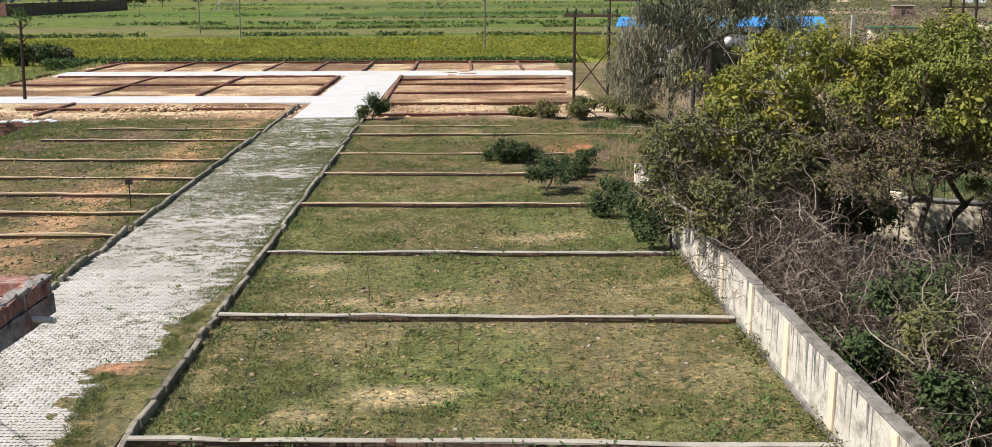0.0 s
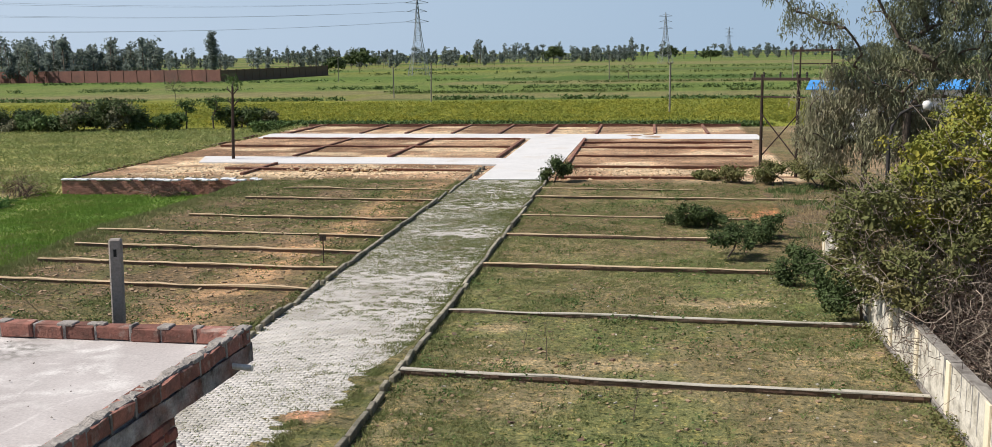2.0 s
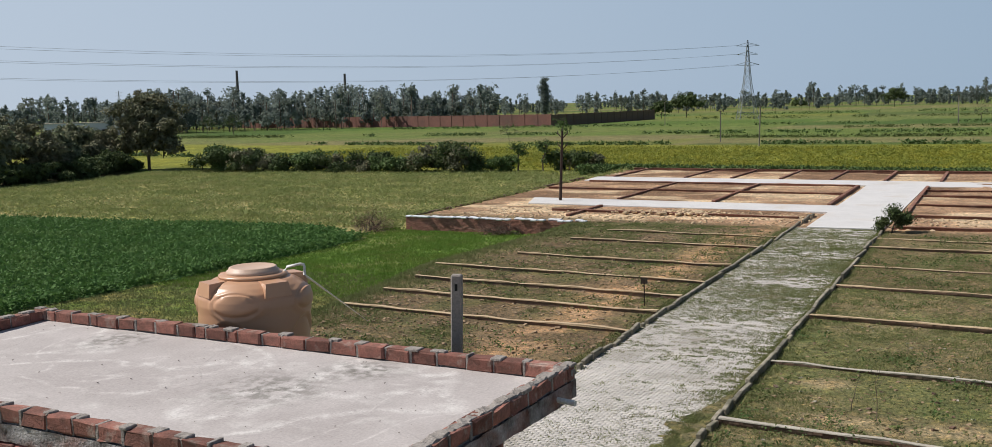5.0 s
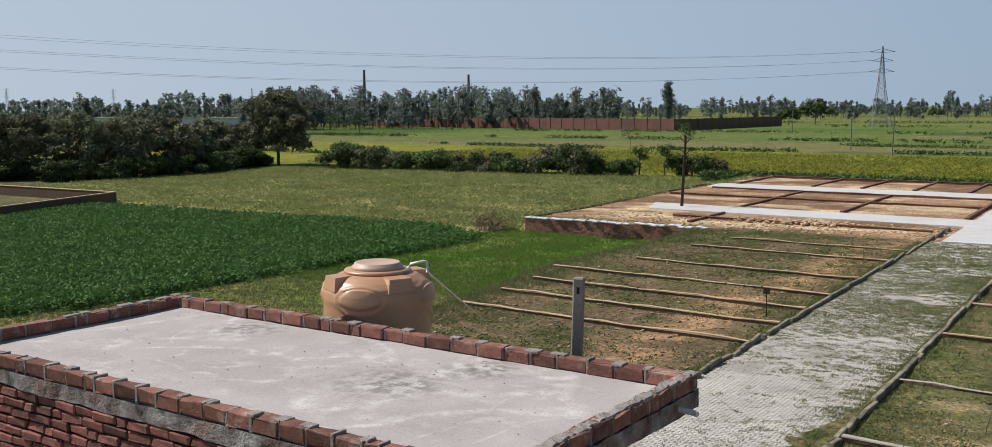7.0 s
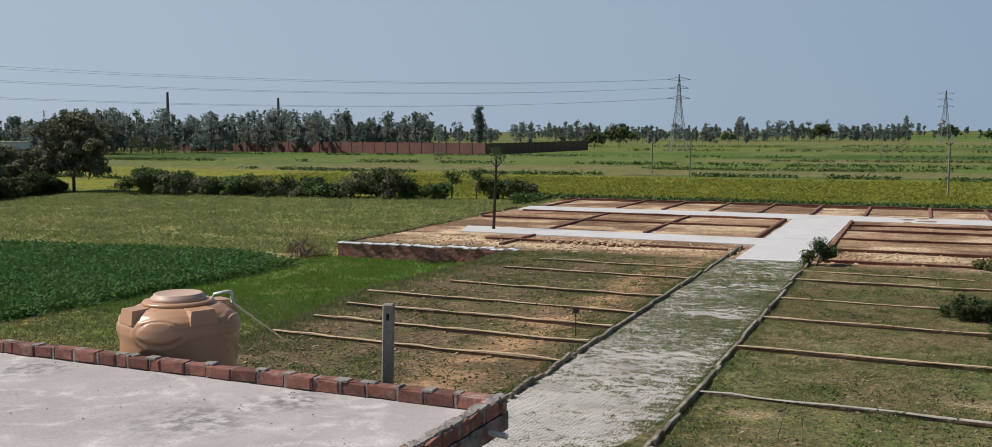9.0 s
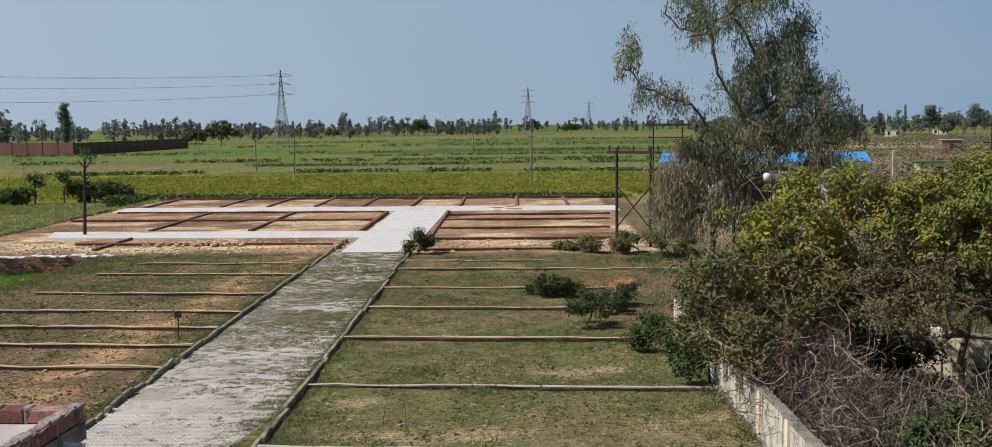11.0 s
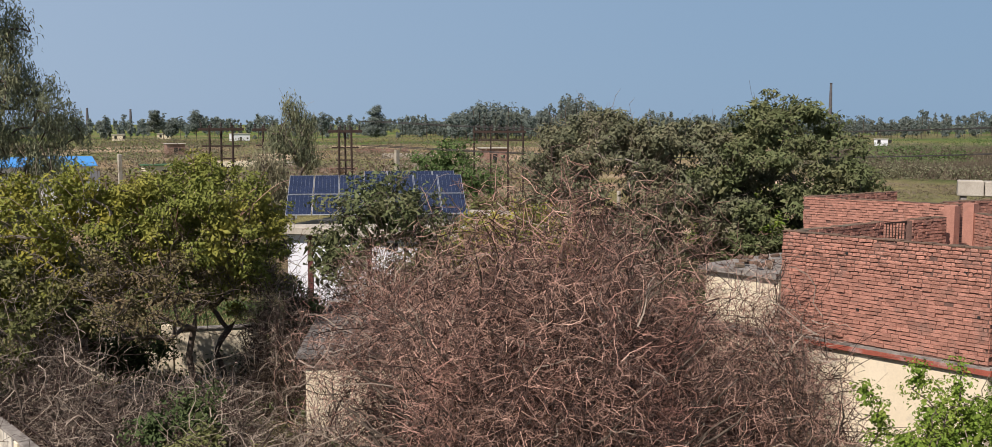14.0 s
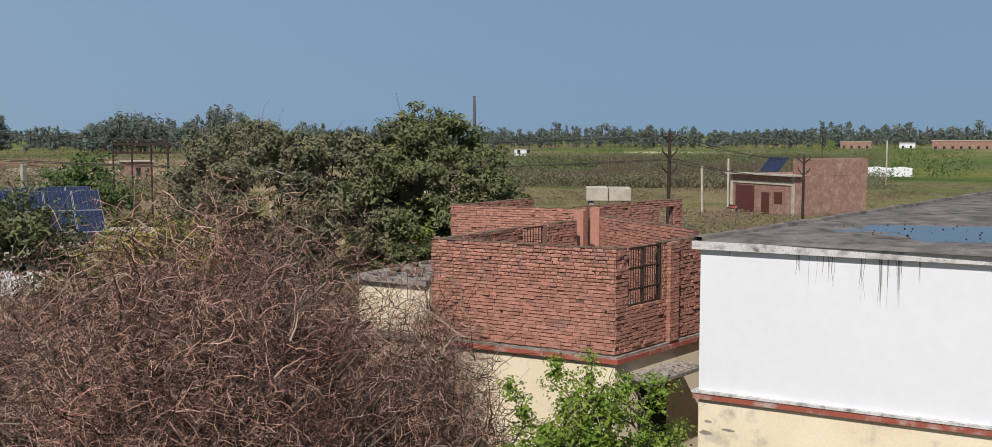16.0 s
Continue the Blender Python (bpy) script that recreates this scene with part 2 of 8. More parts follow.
def deck_surface():
    """Trowelled cement: sweeping pale smears, cloudy greys and a dark damp stain."""
    m, nt, bs = nodes_of("screed")
    N, L = nt.nodes.new, nt.links.new
    geo = N("ShaderNodeNewGeometry")

    def noise_at(s, detail=5.0, twist=0.0):
        n = N("ShaderNodeTexNoise")
        n.inputs["Scale"].default_value = 1 / s
        n.inputs["Detail"].default_value = detail
        n.inputs["Roughness"].default_value = 0.6
        n.inputs["Distortion"].default_value = twist
        L(geo.outputs["Position"], n.inputs["Vector"])
        return n.outputs["Fac"]

    def ranged(fac, a, b, lo=0.0, hi=1.0):
        r = N("ShaderNodeMapRange")
        for k, v in enumerate((a, b, lo, hi)):
            r.inputs[k + 1].default_value = v
        L(fac, r.inputs[0])
        return r.outputs[0]

    def math_node(op, a, b):
        q = N("ShaderNodeMath")
        q.operation = op
        for k, v in enumerate((a, b)):
            if isinstance(v, float):
                q.inputs[k].default_value = v
            else:
                L(v, q.inputs[k])
        return q.outputs[0]

    def mix(fac, a, b):
        x = N("ShaderNodeMix")
        x.data_type = "RGBA"
        L(fac, x.inputs[0])
        for k, v in ((6, a), (7, b)):
            if isinstance(v, tuple):
                x.inputs[k].default_value = (*v, 1)
            else:
                L(v, x.inputs[k])
        return x.outputs[2]

    col = mix(ranged(noise_at(0.8), 0.35, 0.65), (0.39, 0.352, 0.338), (0.475, 0.435, 0.42))
    # sweeping smears: thin contour lines of a slowly twisting noise
    for size, width, most, lo in ((2.6, 0.020, 0.85, (0.64, 0.61, 0.585)), (1.7, 0.016, 0.6, (0.62, 0.585, 0.56)), (1.1, 0.010, 0.45, (0.27, 0.25, 0.235))):
        f = noise_at(size, 1.0, 0.9)
        line = ranged(math_node("ABSOLUTE", math_node("SUBTRACT", f, 0.5 if size != 1.1 else 0.44), 0.0), 0.0, width, 1.0, 0.0)
        broken = math_node("MULTIPLY", line, ranged(noise_at(0.16, 6.0), 0.40, 0.60, 0.0, most))
        col = mix(broken, col, lo)
    col = mix(ranged(noise_at(0.30, 7.0), 0.56, 0.70, 0.0, 0.55), col, (0.57, 0.54, 0.515))
    for x, y, rad in ((-5.15, 6.15, 0.42), (-4.75, 6.9, 0.30), (-7.6, 7.0, 0.3)):
        sep = N("ShaderNodeVectorMath")
        sep.operation = "DISTANCE"
        L(geo.outputs["Position"], sep.inputs[0])
        sep.inputs[1].default_value = (x, y, 5.885)
        near = ranged(sep.outputs["Value"], 0.1, rad * 1.6, 1.0, 0.0)
        col = mix(math_node("MULTIPLY", near, ranged(noise_at(0.12, 6.0), 0.42, 0.6)), col, (0.20, 0.185, 0.165))
    spots = mix(ranged(noise_at(0.035, 2.0), 0.68, 0.74, 0.0, 0.6), col, (0.16, 0.14, 0.12))
    h = N("ShaderNodeHueSaturation")
    L(spots, h.inputs["Color"])
    L(ranged(noise_at(0.02, 3.0), 0.25, 0.75, 0.86, 1.14), h.inputs["Value"])
    L(h.outputs[0], bs.inputs["Base Color"])
    bs.inputs["Roughness"].default_value = 0.9
    b = N("ShaderNodeBump")
    b.inputs["Strength"].default_value, b.inputs["Distance"].default_value = 0.35, 0.01
    L(noise_at(0.06), b.inputs["Height"])
    L(b.outputs[0], bs.inputs["Normal"])
    return m


M_EARTH = ground_surface()
M_CONCRETE = surface("concrete_road", (0.555, 0.54, 0.53), (0.64, 0.625, 0.615), 2.0, 0.05, 0.85, 0.15, c3=(0.50, 0.44, 0.38), amount=0.22, size3=4)
M_PAVER = surface("paver", (0.45, 0.42, 0.385), (0.59, 0.55, 0.512), 1.6, 0.03, 0.85, 0.2, vary=0.06, island=True, c3=(0.30, 0.27, 0.22), amount=0.3, size3=2.5)
M_JOINT = surface("paver_bed", (0.15, 0.135, 0.08), (0.20, 0.20, 0.10), 0.8, 0.05, 0.95, 0.3)
M_KERB = surface("kerb_stone", (0.335, 0.30, 0.235), (0.19, 0.168, 0.125), 0.35, 0.03, 0.9, 0.8, c3=(0.10, 0.10, 0.06), amount=0.45, size3=0.5, vary=0.25)
M_CAP = surface("mortar_cap", (0.49, 0.45, 0.38), (0.36, 0.325, 0.265), 0.7, 0.04, 0.9, 0.4, c3=(0.26, 0.23, 0.16), amount=0.3)
M_CAP_TAN = surface("tan_cap", (0.56, 0.43, 0.28), (0.46, 0.33, 0.20), 0.7, 0.04, 0.9, 0.4, c3=(0.3, 0.2, 0.12), amount=0.3)
M_BRICK_OLD = surface("old_brick", (0.19, 0.115, 0.08), (0.13, 0.09, 0.065), 0.3, 0.02, 0.95, 0.6, c3=(0.13, 0.12, 0.09), amount=0.4, vary=0.25, island=True)
M_BRICK = surface("red_brick", (0.34, 0.132, 0.108), (0.195, 0.083, 0.070), 0.11, 0.018, 0.92, 0.45, c3=(0.13, 0.09, 0.075), amount=0.42, size3=0.22, vary=0.35)
M_BRICK_WORN = surface("worn_brick", (0.32, 0.138, 0.105), (0.17, 0.085, 0.066), 0.10, 0.018, 0.92, 0.45, c3=(0.40, 0.33, 0.28), amount=0.22, size3=0.16, vary=0.38)
M_BRICK_I = surface("red_brick_far", (0.455, 0.222, 0.162), (0.355, 0.172, 0.128), 0.12, 0.02, 0.95, 0.9, c3=(0.28, 0.165, 0.13), amount=0.3, size3=0.4, vary=0.22, island=True)
M_BRICK_DUSTY = surface("dusty_brick", (0.32, 0.19, 0.15), (0.21, 0.125, 0.098), 0.35, 0.09, 0.95, 0.6, c3=(0.36, 0.28, 0.225), amount=0.35, size3=0.9, speck=0.35)
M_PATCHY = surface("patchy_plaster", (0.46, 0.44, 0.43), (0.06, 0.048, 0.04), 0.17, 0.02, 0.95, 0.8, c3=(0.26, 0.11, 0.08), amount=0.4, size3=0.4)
M_BRICK_P = surface("red_brick_piece", (0.455, 0.222, 0.162), (0.355, 0.172, 0.128), 0.12, 0.02, 0.95, 0.9, c3=(0.28, 0.165, 0.13), amount=0.3, size3=0.4, vary=0.22)
M_MORTAR = surface("mortar", (0.36, 0.32, 0.28), (0.25, 0.215, 0.18), 0.15, 0.02, 0.95, 0.6)
M_MORTAR_RED = surface("red_mortar", (0.17, 0.10, 0.08), (0.115, 0.068, 0.055), 0.15, 0.02, 0.95, 0.5)
M_DECK = deck_surface()
M_CRUST = surface("cement_crust", (0.37, 0.335, 0.305), (0.27, 0.24, 0.215), 0.1, 0.02, 0.95, 0.7, c3=(0.15, 0.13, 0.115), amount=0.4, size3=0.15)
M_SOIL = surface("tan_soil", (0.36, 0.26, 0.165), (0.26, 0.18, 0.11), 0.6, 0.05, 0.95, 0.6)
M_CEMENT = surface("cement", (0.31, 0.285, 0.255), (0.20, 0.18, 0.16), 0.22, 0.025, 0.9, 0.8, c3=(0.085, 0.072, 0.062), amount=0.45, size3=0.3)
M_TANK = surface("tan_plastic", (0.52, 0.293, 0.172), (0.55, 0.315, 0.187), 0.7, 0.05, 0.36, 0.0, spec=0.5, speck=0.015)
M_LID = surface("dusty_plastic", (0.60, 0.44, 0.34), (0.55, 0.38, 0.28), 0.3, 0.03, 0.5, 0.0, spec=0.4, speck=0.04)
M_PVC = surface("white_pvc", (0.72, 0.71, 0.68), (0.65, 0.64, 0.60), 0.3, 0.03, 0.45, 0.05, spec=0.5)
M_IRON = surface("rusty_steel", (0.06, 0.038, 0.03), (0.04, 0.028, 0.023), 0.3, 0.02, 0.75, 0.3, metal=0.3)
M_DARKSTEEL = surface("dark_steel", (0.07, 0.065, 0.06), (0.045, 0.04, 0.04), 0.4, 0.02, 0.6, 0.1, metal=0.4)
M_GALV = surface("galvanised", (0.38, 0.40, 0.42), (0.31, 0.33, 0.35), 2, 0.1, 0.5, 0.05, metal=0.6)
M_PCC = surface("precast_post", (0.34, 0.30, 0.265), (0.25, 0.22, 0.195), 0.3, 0.02, 0.9, 0.4, c3=(0.17, 0.15, 0.13), amount=0.35, size3=0.4)
M_CREAM = surface("cream_wash", (0.78, 0.69, 0.52), (0.70, 0.60, 0.43), 1.6, 0.05, 0.9, 0.1, c3=(0.40, 0.36, 0.30), amount=0.16, size3=0.7, speck=0.06)
M_WALLWASH = surface("weathered_wash", (0.62, 0.58, 0.50), (0.50, 0.455, 0.37), 0.45, 0.05, 0.9, 0.25, c3=(0.20, 0.18, 0.15), amount=0.45, size3=0.45)
M_WHITE = surface("white_wash", (0.70, 0.715, 0.745), (0.675, 0.69, 0.72), 2.5, 0.25, 0.85, 0.0, speck=0.025, c3=(0.655, 0.67, 0.70), amount=0.1, size3=2)
M_REDBAND = surface("red_oxide", (0.33, 0.09, 0.06), (0.27, 0.075, 0.05), 0.6, 0.03, 0.85, 0.2, c3=(0.45, 0.4, 0.36), amount=0.3, size3=0.5)
M_TAR = surface("roof_tar", (0.10, 0.093, 0.086), (0.24, 0.22, 0.20), 0.7, 0.04, 0.8, 0.5, c3=(0.03, 0.028, 0.026), amount=0.5, size3=0.45)
M_STAIN = surface("algae_stain", (0.16, 0.15, 0.14), (0.3, 0.29, 0.28), 0.15, 0.02, 0.95, 0.1)
# black for tyres and rubbish; on openings and holes it paints their shade
M_BLACK = surface("black_and_painted_shade", (0.02, 0.02, 0.02), (0.03, 0.028, 0.025), 0.5, 0.05, 0.9, 0)
M_BLUE = surface("blue_sheet", (0.06, 0.27, 0.62), (0.08, 0.31, 0.68), 1.5, 0.1, 0.5, 0.1)
M_PANEL = surface("solar_cell", (0.018, 0.026, 0.055), (0.026, 0.036, 0.075), 0.6, 0.05, 0.12, 0, spec=0.6)
M_ALU = surface("aluminium", (0.55, 0.57, 0.6), (0.48, 0.5, 0.52), 0.5, 0.05, 0.4, 0, metal=0.5)
M_BARK = surface("bark", (0.14, 0.11, 0.085), (0.09, 0.07, 0.055), 0.3, 0.03, 0.95, 0.6)
M_BARK_PALE = surface("pale_bark", (0.30, 0.26, 0.22), (0.2, 0.17, 0.14), 0.4, 0.03, 0.9, 0.4)
M_TWIG = surface("dry_twig", (0.252, 0.147, 0.114), (0.395, 0.258, 0.20), 0.7, 0.04, 0.95, 0.2, vary=0.7, island=True, c3=(0.20, 0.082, 0.066), amount=0.5, size3=1.8)
M_TWIG_GREY = surface("grey_twig", (0.16, 0.125, 0.098), (0.27, 0.22, 0.175), 0.7, 0.04, 0.95, 0.2, vary=0.5, island=True)
# dark-barked twigs; so near black that they also paint shade into the gaps
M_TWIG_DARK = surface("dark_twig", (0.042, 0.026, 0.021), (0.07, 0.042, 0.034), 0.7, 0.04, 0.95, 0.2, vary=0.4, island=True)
M_TWIG_PALE = surface("bleached_twig", (0.36, 0.30, 0.24), (0.23, 0.18, 0.14), 0.5, 0.04, 0.95, 0.2, vary=0.2, island=True)


def foliage(name, c1, c2, c3, size3=2.0, amount=0.5, glow=0.12):
    c1, c2, c3 = (tuple(1.4 * v for v in c) for c in (c1, c2, c3))
    return surface(name, c1, c2, 0.6, 0.08, 0.75, 0.0, vary=0.16, island=True, c3=c3, amount=amount, size3=size3, spec=0.15, through_light=glow)


M_NEEM = foliage("neem_leaf", (0.165, 0.173, 0.035), (0.122, 0.137, 0.03), (0.31, 0.24, 0.038), 1.3, 0.5)
M_NEEM_GREEN = foliage("green_neem_leaf", (0.142, 0.158, 0.036), (0.104, 0.122, 0.029), (0.22, 0.195, 0.04), 1.5, 0.5)
M_NEEM_DULL = foliage("dull_leaf", (0.092, 0.10, 0.036), (0.105, 0.11, 0.042), (0.15, 0.125, 0.056), 1.5, 0.45)
M_WEEP = foliage("weeping_leaf", (0.20, 0.195, 0.12), (0.15, 0.15, 0.088), (0.26, 0.225, 0.15), 1.4, 0.5, 0.2)
M_BRUSH = surface("leafless_brush", (0.10, 0.078, 0.056), (0.135, 0.11, 0.075), 6, 0.5, 0.95, 0.0, vary=0.35, island=True, c3=(0.085, 0.085, 0.045), amount=0.4, size3=12)
M_BROAD = foliage("broad_leaf", (0.09, 0.105, 0.045), (0.068, 0.083, 0.036), (0.145, 0.138, 0.07), 1.2, 0.5)
M_DRYLEAF = foliage("half_dry_leaf", (0.115, 0.095, 0.05), (0.095, 0.088, 0.038), (0.15, 0.105, 0.06), 0.9, 0.55)
M_EUC = foliage("gum_leaf", (0.16, 0.17, 0.10), (0.125, 0.138, 0.082), (0.22, 0.205, 0.125), 2.0, 0.28, 0.2)
M_DARKLEAF = foliage("dark_leaf", (0.055, 0.078, 0.028), (0.042, 0.062, 0.024), (0.085, 0.098, 0.04), 2.0, 0.4)
# leaf lightened and greyed to carry the grove's distance haze in its colour
M_GROVE = foliage("hazed_grove_leaf", (0.15, 0.165, 0.095), (0.115, 0.135, 0.078), (0.19, 0.17, 0.11), 2.0, 0.5, 0.25)
M_GREYLEAF = foliage("grey_leaf", (0.12, 0.125, 0.07), (0.085, 0.09, 0.055), (0.17, 0.145, 0.09), 1.5, 0.5)
M_SCRUB = foliage("scrub_leaf", (0.135, 0.105, 0.075), (0.095, 0.08, 0.055), (0.17, 0.13, 0.10), 9, 0.5)
M_WEED = foliage("weed_leaf", (0.095, 0.125, 0.042), (0.075, 0.105, 0.034), (0.14, 0.145, 0.055), 0.8, 0.5)
M_BRIGHT = foliage("bright_leaf", (0.135, 0.195, 0.032), (0.095, 0.155, 0.025), (0.21, 0.25, 0.05), 0.5, 0.5, 0.25)
M_SHRUB = foliage("shrub_leaf", (0.07, 0.11, 0.035), (0.05, 0.085, 0.027), (0.10, 0.13, 0.05), 0.8, 0.5)
M_GRASS = foliage("grass_blade", (0.145, 0.16, 0.062), (0.117, 0.137, 0.053), (0.215, 0.19, 0.102), 1.0, 0.5, 0.2)
M_GRASSLUSH = foliage("lush_blade", (0.12, 0.195, 0.036), (0.10, 0.17, 0.03), (0.14, 0.16, 0.045), 2, 0.4, 0.3)
M_STRAW = foliage("dry_blade", (0.30, 0.24, 0.14), (0.22, 0.175, 0.098), (0.15, 0.135, 0.055), 1.2, 0.45, 0.2)
M_CROP = foliage("crop_leaf", (0.075, 0.145, 0.04), (0.058, 0.12, 0.033), (0.105, 0.17, 0.05), 3, 0.4, 0.25)
M_MUSTARD = foliage("mustard_leaf", (0.175, 0.185, 0.035), (0.125, 0.15, 0.03), (0.27, 0.235, 0.035), 3, 0.55, 0.35)
M_PALECROP = foliage("pale_crop_leaf", (0.20, 0.225, 0.085), (0.145, 0.175, 0.06), (0.25, 0.24, 0.105), 4, 0.5, 0.3)
# distance haze is put into this leaf colour: paler, bluer, more translucent
M_FARTREE_HAZED = surface("hazed_far_leaf", (0.21, 0.25, 0.225), (0.18, 0.215, 0.195), 3.0, 0.8, 0.9, 0.0, vary=0.2, island=True, c3=(0.19, 0.20, 0.15), amount=0.5, size3=25, spec=0.0, through_light=0.45)

# ---------------------------------------------------------------- ground
SKEW = -0.07                      # the plot rows run slightly askew to the lane
LANE_L, LANE_R = -11.45, -6.35    # the lane's kerbs


def edge_x(y):
    """Where the raised plots end on the field side."""
    return np.interp(y, [0, 20, 34, 46, 58, 64.12, 64.26, 130], [-23, -23, -24.0, -25.6, -24.8, -25.2, -38.8, -39.0])


def height(x, y):
    d = edge_x(y - 0.026 * np.clip(x + 38.9, 0, 15)) - x
    drop = smooth_step(0.3, 3.0, d)
    steep = (y > 63.5) & (y < 113)
    drop = np.where(steep, smooth_step(0.05, 0.6, d), drop)
    drop = np.maximum(drop, smooth_step(113.0, 116.0, y + 0.075 * (x + 38)))
    drop = np.where(x > 14, smooth_step(113, 150, y) , drop)
    near = np.exp(-((x / 90) ** 2 + ((y - 50) / 90) ** 2))
    bumps = 0.16 * (fbm(x, y, 5.0, 3) - 0.5) + 0.06 * (fbm(x, y, 0.9, 4, 2) - 0.5)
    lane = (x > LANE_L - 0.4) & (x < LANE_R + 0.3)
    return -1.0 * drop + np.where(lane, -0.06, bumps * np.clip(near * 2, 0, 1))


def mixc(a, b, f):
    return a * (1 - f[..., None]) + np.asarray(b) * f[..., None]


TRACK = [-14.2, -14.4, -14.6, -14.1, -13.8, -13.6, -13.5]     # where the trodden path runs, from near to far


def soil_colour(x, y):
    grass = smooth_step(0.40, 0.62, fbm(x, y, 4.0, 11))
    fine = fbm(x, y, 1.2, 12)
    row = y - SKEW * (x - LANE_R)
    c = np.zeros((*x.shape, 3)) + [0.165, 0.142, 0.08]
    c = mixc(c, (0.115, 0.122, 0.053), grass)
    c = mixc(c, (0.095, 0.13, 0.042), 0.5 * smooth_step(0.60, 0.72, fbm(x, y, 3.0, 13)))
    # bare, straw-coloured patches in the lane-side plots
    bare = smooth_step(0.58, 0.78, fbm(x, y, 2.2, 21)) * 0.5
    for px, py, rx, ry in ((-0.7, 25.9, 1.5, 0.65), (-1.9, 25.5, 1.0, 0.4), (-3.7, 25.9, 1.2, 0.5), (-4.4, 29.2, 0.9, 0.6), (-3.4, 18.7, 0.7, 0.6), (-1.6, 19.6, 1.2, 0.6), (2.2, 32.5, 2.0, 0.8)):
        q = ((x - px) / rx) ** 2 + ((y - py) / ry) ** 2
        bare = np.maximum(bare, smooth_step(0.25, 0.7, np.exp(-q * 1.2) + 0.7 * (fine - 0.5)))
    c = mixc(c, (0.30, 0.245, 0.15), np.clip(bare, 0, 0.95))
    far_plot = smooth_step(37, 46, row) * (x > LANE_R)
    c = mixc(c, (0.125, 0.096, 0.056), far_plot * smooth_step(0.30, 0.55, fbm(x, y, 2.5, 31)) * 0.9)
    left = (x < LANE_L + 0.2) & (row < 66)
    lf = np.where(left, 1.0, 0.0)
    track = np.exp(-((x - np.interp(y, [28, 33, 40, 46, 52, 58, 64], TRACK)) / 1.1) ** 2) * smooth_step(0.28, 0.52, fine)
    lc = mixc(mixc(np.zeros((*x.shape, 3)) + [0.10, 0.094, 0.046], (0.13, 0.098, 0.062), smooth_step(0.4, 0.6, fbm(x, y, 2.2, 41))), (0.36, 0.235, 0.14), np.clip(track, 0, 0.9))
    c = np.where(lf[..., None] > 0, lc, c)
    brown = smooth_step(63.4, 65.5, row + 1.6 * (fine - 0.5)) * (x < 9.5)
    bc = mixc(np.zeros((*x.shape, 3)) + [0.29, 0.195, 0.13], (0.17, 0.11, 0.072), smooth_step(0.42, 0.60, fbm(x * 0.5, y, 2.6, 51)))
    bc = mixc(bc, (0.44, 0.345, 0.24), smooth_step(0.52, 0.64, fbm(x * 0.5, y, 3.2, 52)))
    c = c * (1 - brown[..., None]) + bc * brown[..., None]
    red = np.exp(-(((x - 7.2) / 2.6) ** 2 + ((y - 51.5) / 1.8) ** 2))
    c = mixc(c, (0.36, 0.17, 0.09), np.clip(red * 1.3, 0, 0.9))
    # yard behind the boundary wall
    yard = (x > 6.3) & (row < 60)
    yc = mixc(np.zeros((*x.shape, 3)) + [0.12, 0.09, 0.06], (0.075, 0.075, 0.035), smooth_step(0.4, 0.6, fbm(x, y, 3, 61)))
    c = np.where(yard[..., None], yc, c)
    # fields on the low side
    low = smooth_step(0.6, 2.2, edge_x(y) - x + 0.8 * (fine - 0.5))
    lush = mixc(np.zeros((*x.shape, 3)) + [0.085, 0.145, 0.03], (0.13, 0.155, 0.05), smooth_step(0.4, 0.65, fbm(x, y, 3.5, 71)))
    verge = mixc(np.zeros((*x.shape, 3)) + [0.17, 0.16, 0.06], (0.10, 0.14, 0.035), grass)
    lush = lush * smooth_step(42, 47, y)[..., None] + verge * (1 - smooth_step(42, 47, y)[..., None])
    dark = np.zeros((*x.shape, 3)) + [0.06, 0.125, 0.042]
    pale = mixc(np.zeros((*x.shape, 3)) + [0.19, 0.20, 0.075], (0.235, 0.22, 0.10), smooth_step(0.4, 0.6, fbm(x, y, 7, 81)))
    fc = np.where(crop_area(x, y)[..., None], dark, np.where((pale_area(x, y))[..., None], pale, lush))
    c = c * (1 - low[..., None]) + fc * low[..., None]
    # open country
    must = mixc(np.zeros((*x.shape, 3)) + [0.165, 0.175, 0.03], (0.125, 0.145, 0.03), smooth_step(0.4, 0.65, fbm(x, y, 9, 91)))
    band = np.floor(9.0 * np.log(np.maximum(np.hypot(x * 0.8, y) + 14 * fbm(x, y, 300, 92, 1), 60) / 100)) + 13 * np.floor((x - 0.35 * y) / (60 + 0.35 * np.abs(y)))
    pick = (np.sin(band * 12.9898) * 43758.5453) % 1.0
    table = np.array([[0.15, 0.19, 0.06], [0.10, 0.165, 0.04], [0.19, 0.19, 0.085], [0.13, 0.185, 0.05], [0.17, 0.20, 0.05], [0.075, 0.13, 0.035]])
    far = table[(pick * 6).astype(int) % 6]
    far = far * 0.72
    far = mixc(far, (0.15, 0.13, 0.075), 0.35 * smooth_step(0.5, 0.7, fbm(x, y, 60, 93)))
    yy = y + 0.075 * (x + 38)
    must_f = smooth_step(113.5, 116, yy) * (1 - smooth_step(196, 199, yy)) * (x < 40) * (x > -260)
    country = np.maximum(smooth_step(126, 128, y), smooth_step(114, 116, yy) * (x > -45)) 
    country = np.maximum(country, (x < -140) * 1.0)
    # bare dull earth inside the field wall and under the grove
    inside = np.where(in_plot(x, y), 1.0, 0.0)
    c = mixc(c, (0.105, 0.10, 0.052), 0.9 * inside)
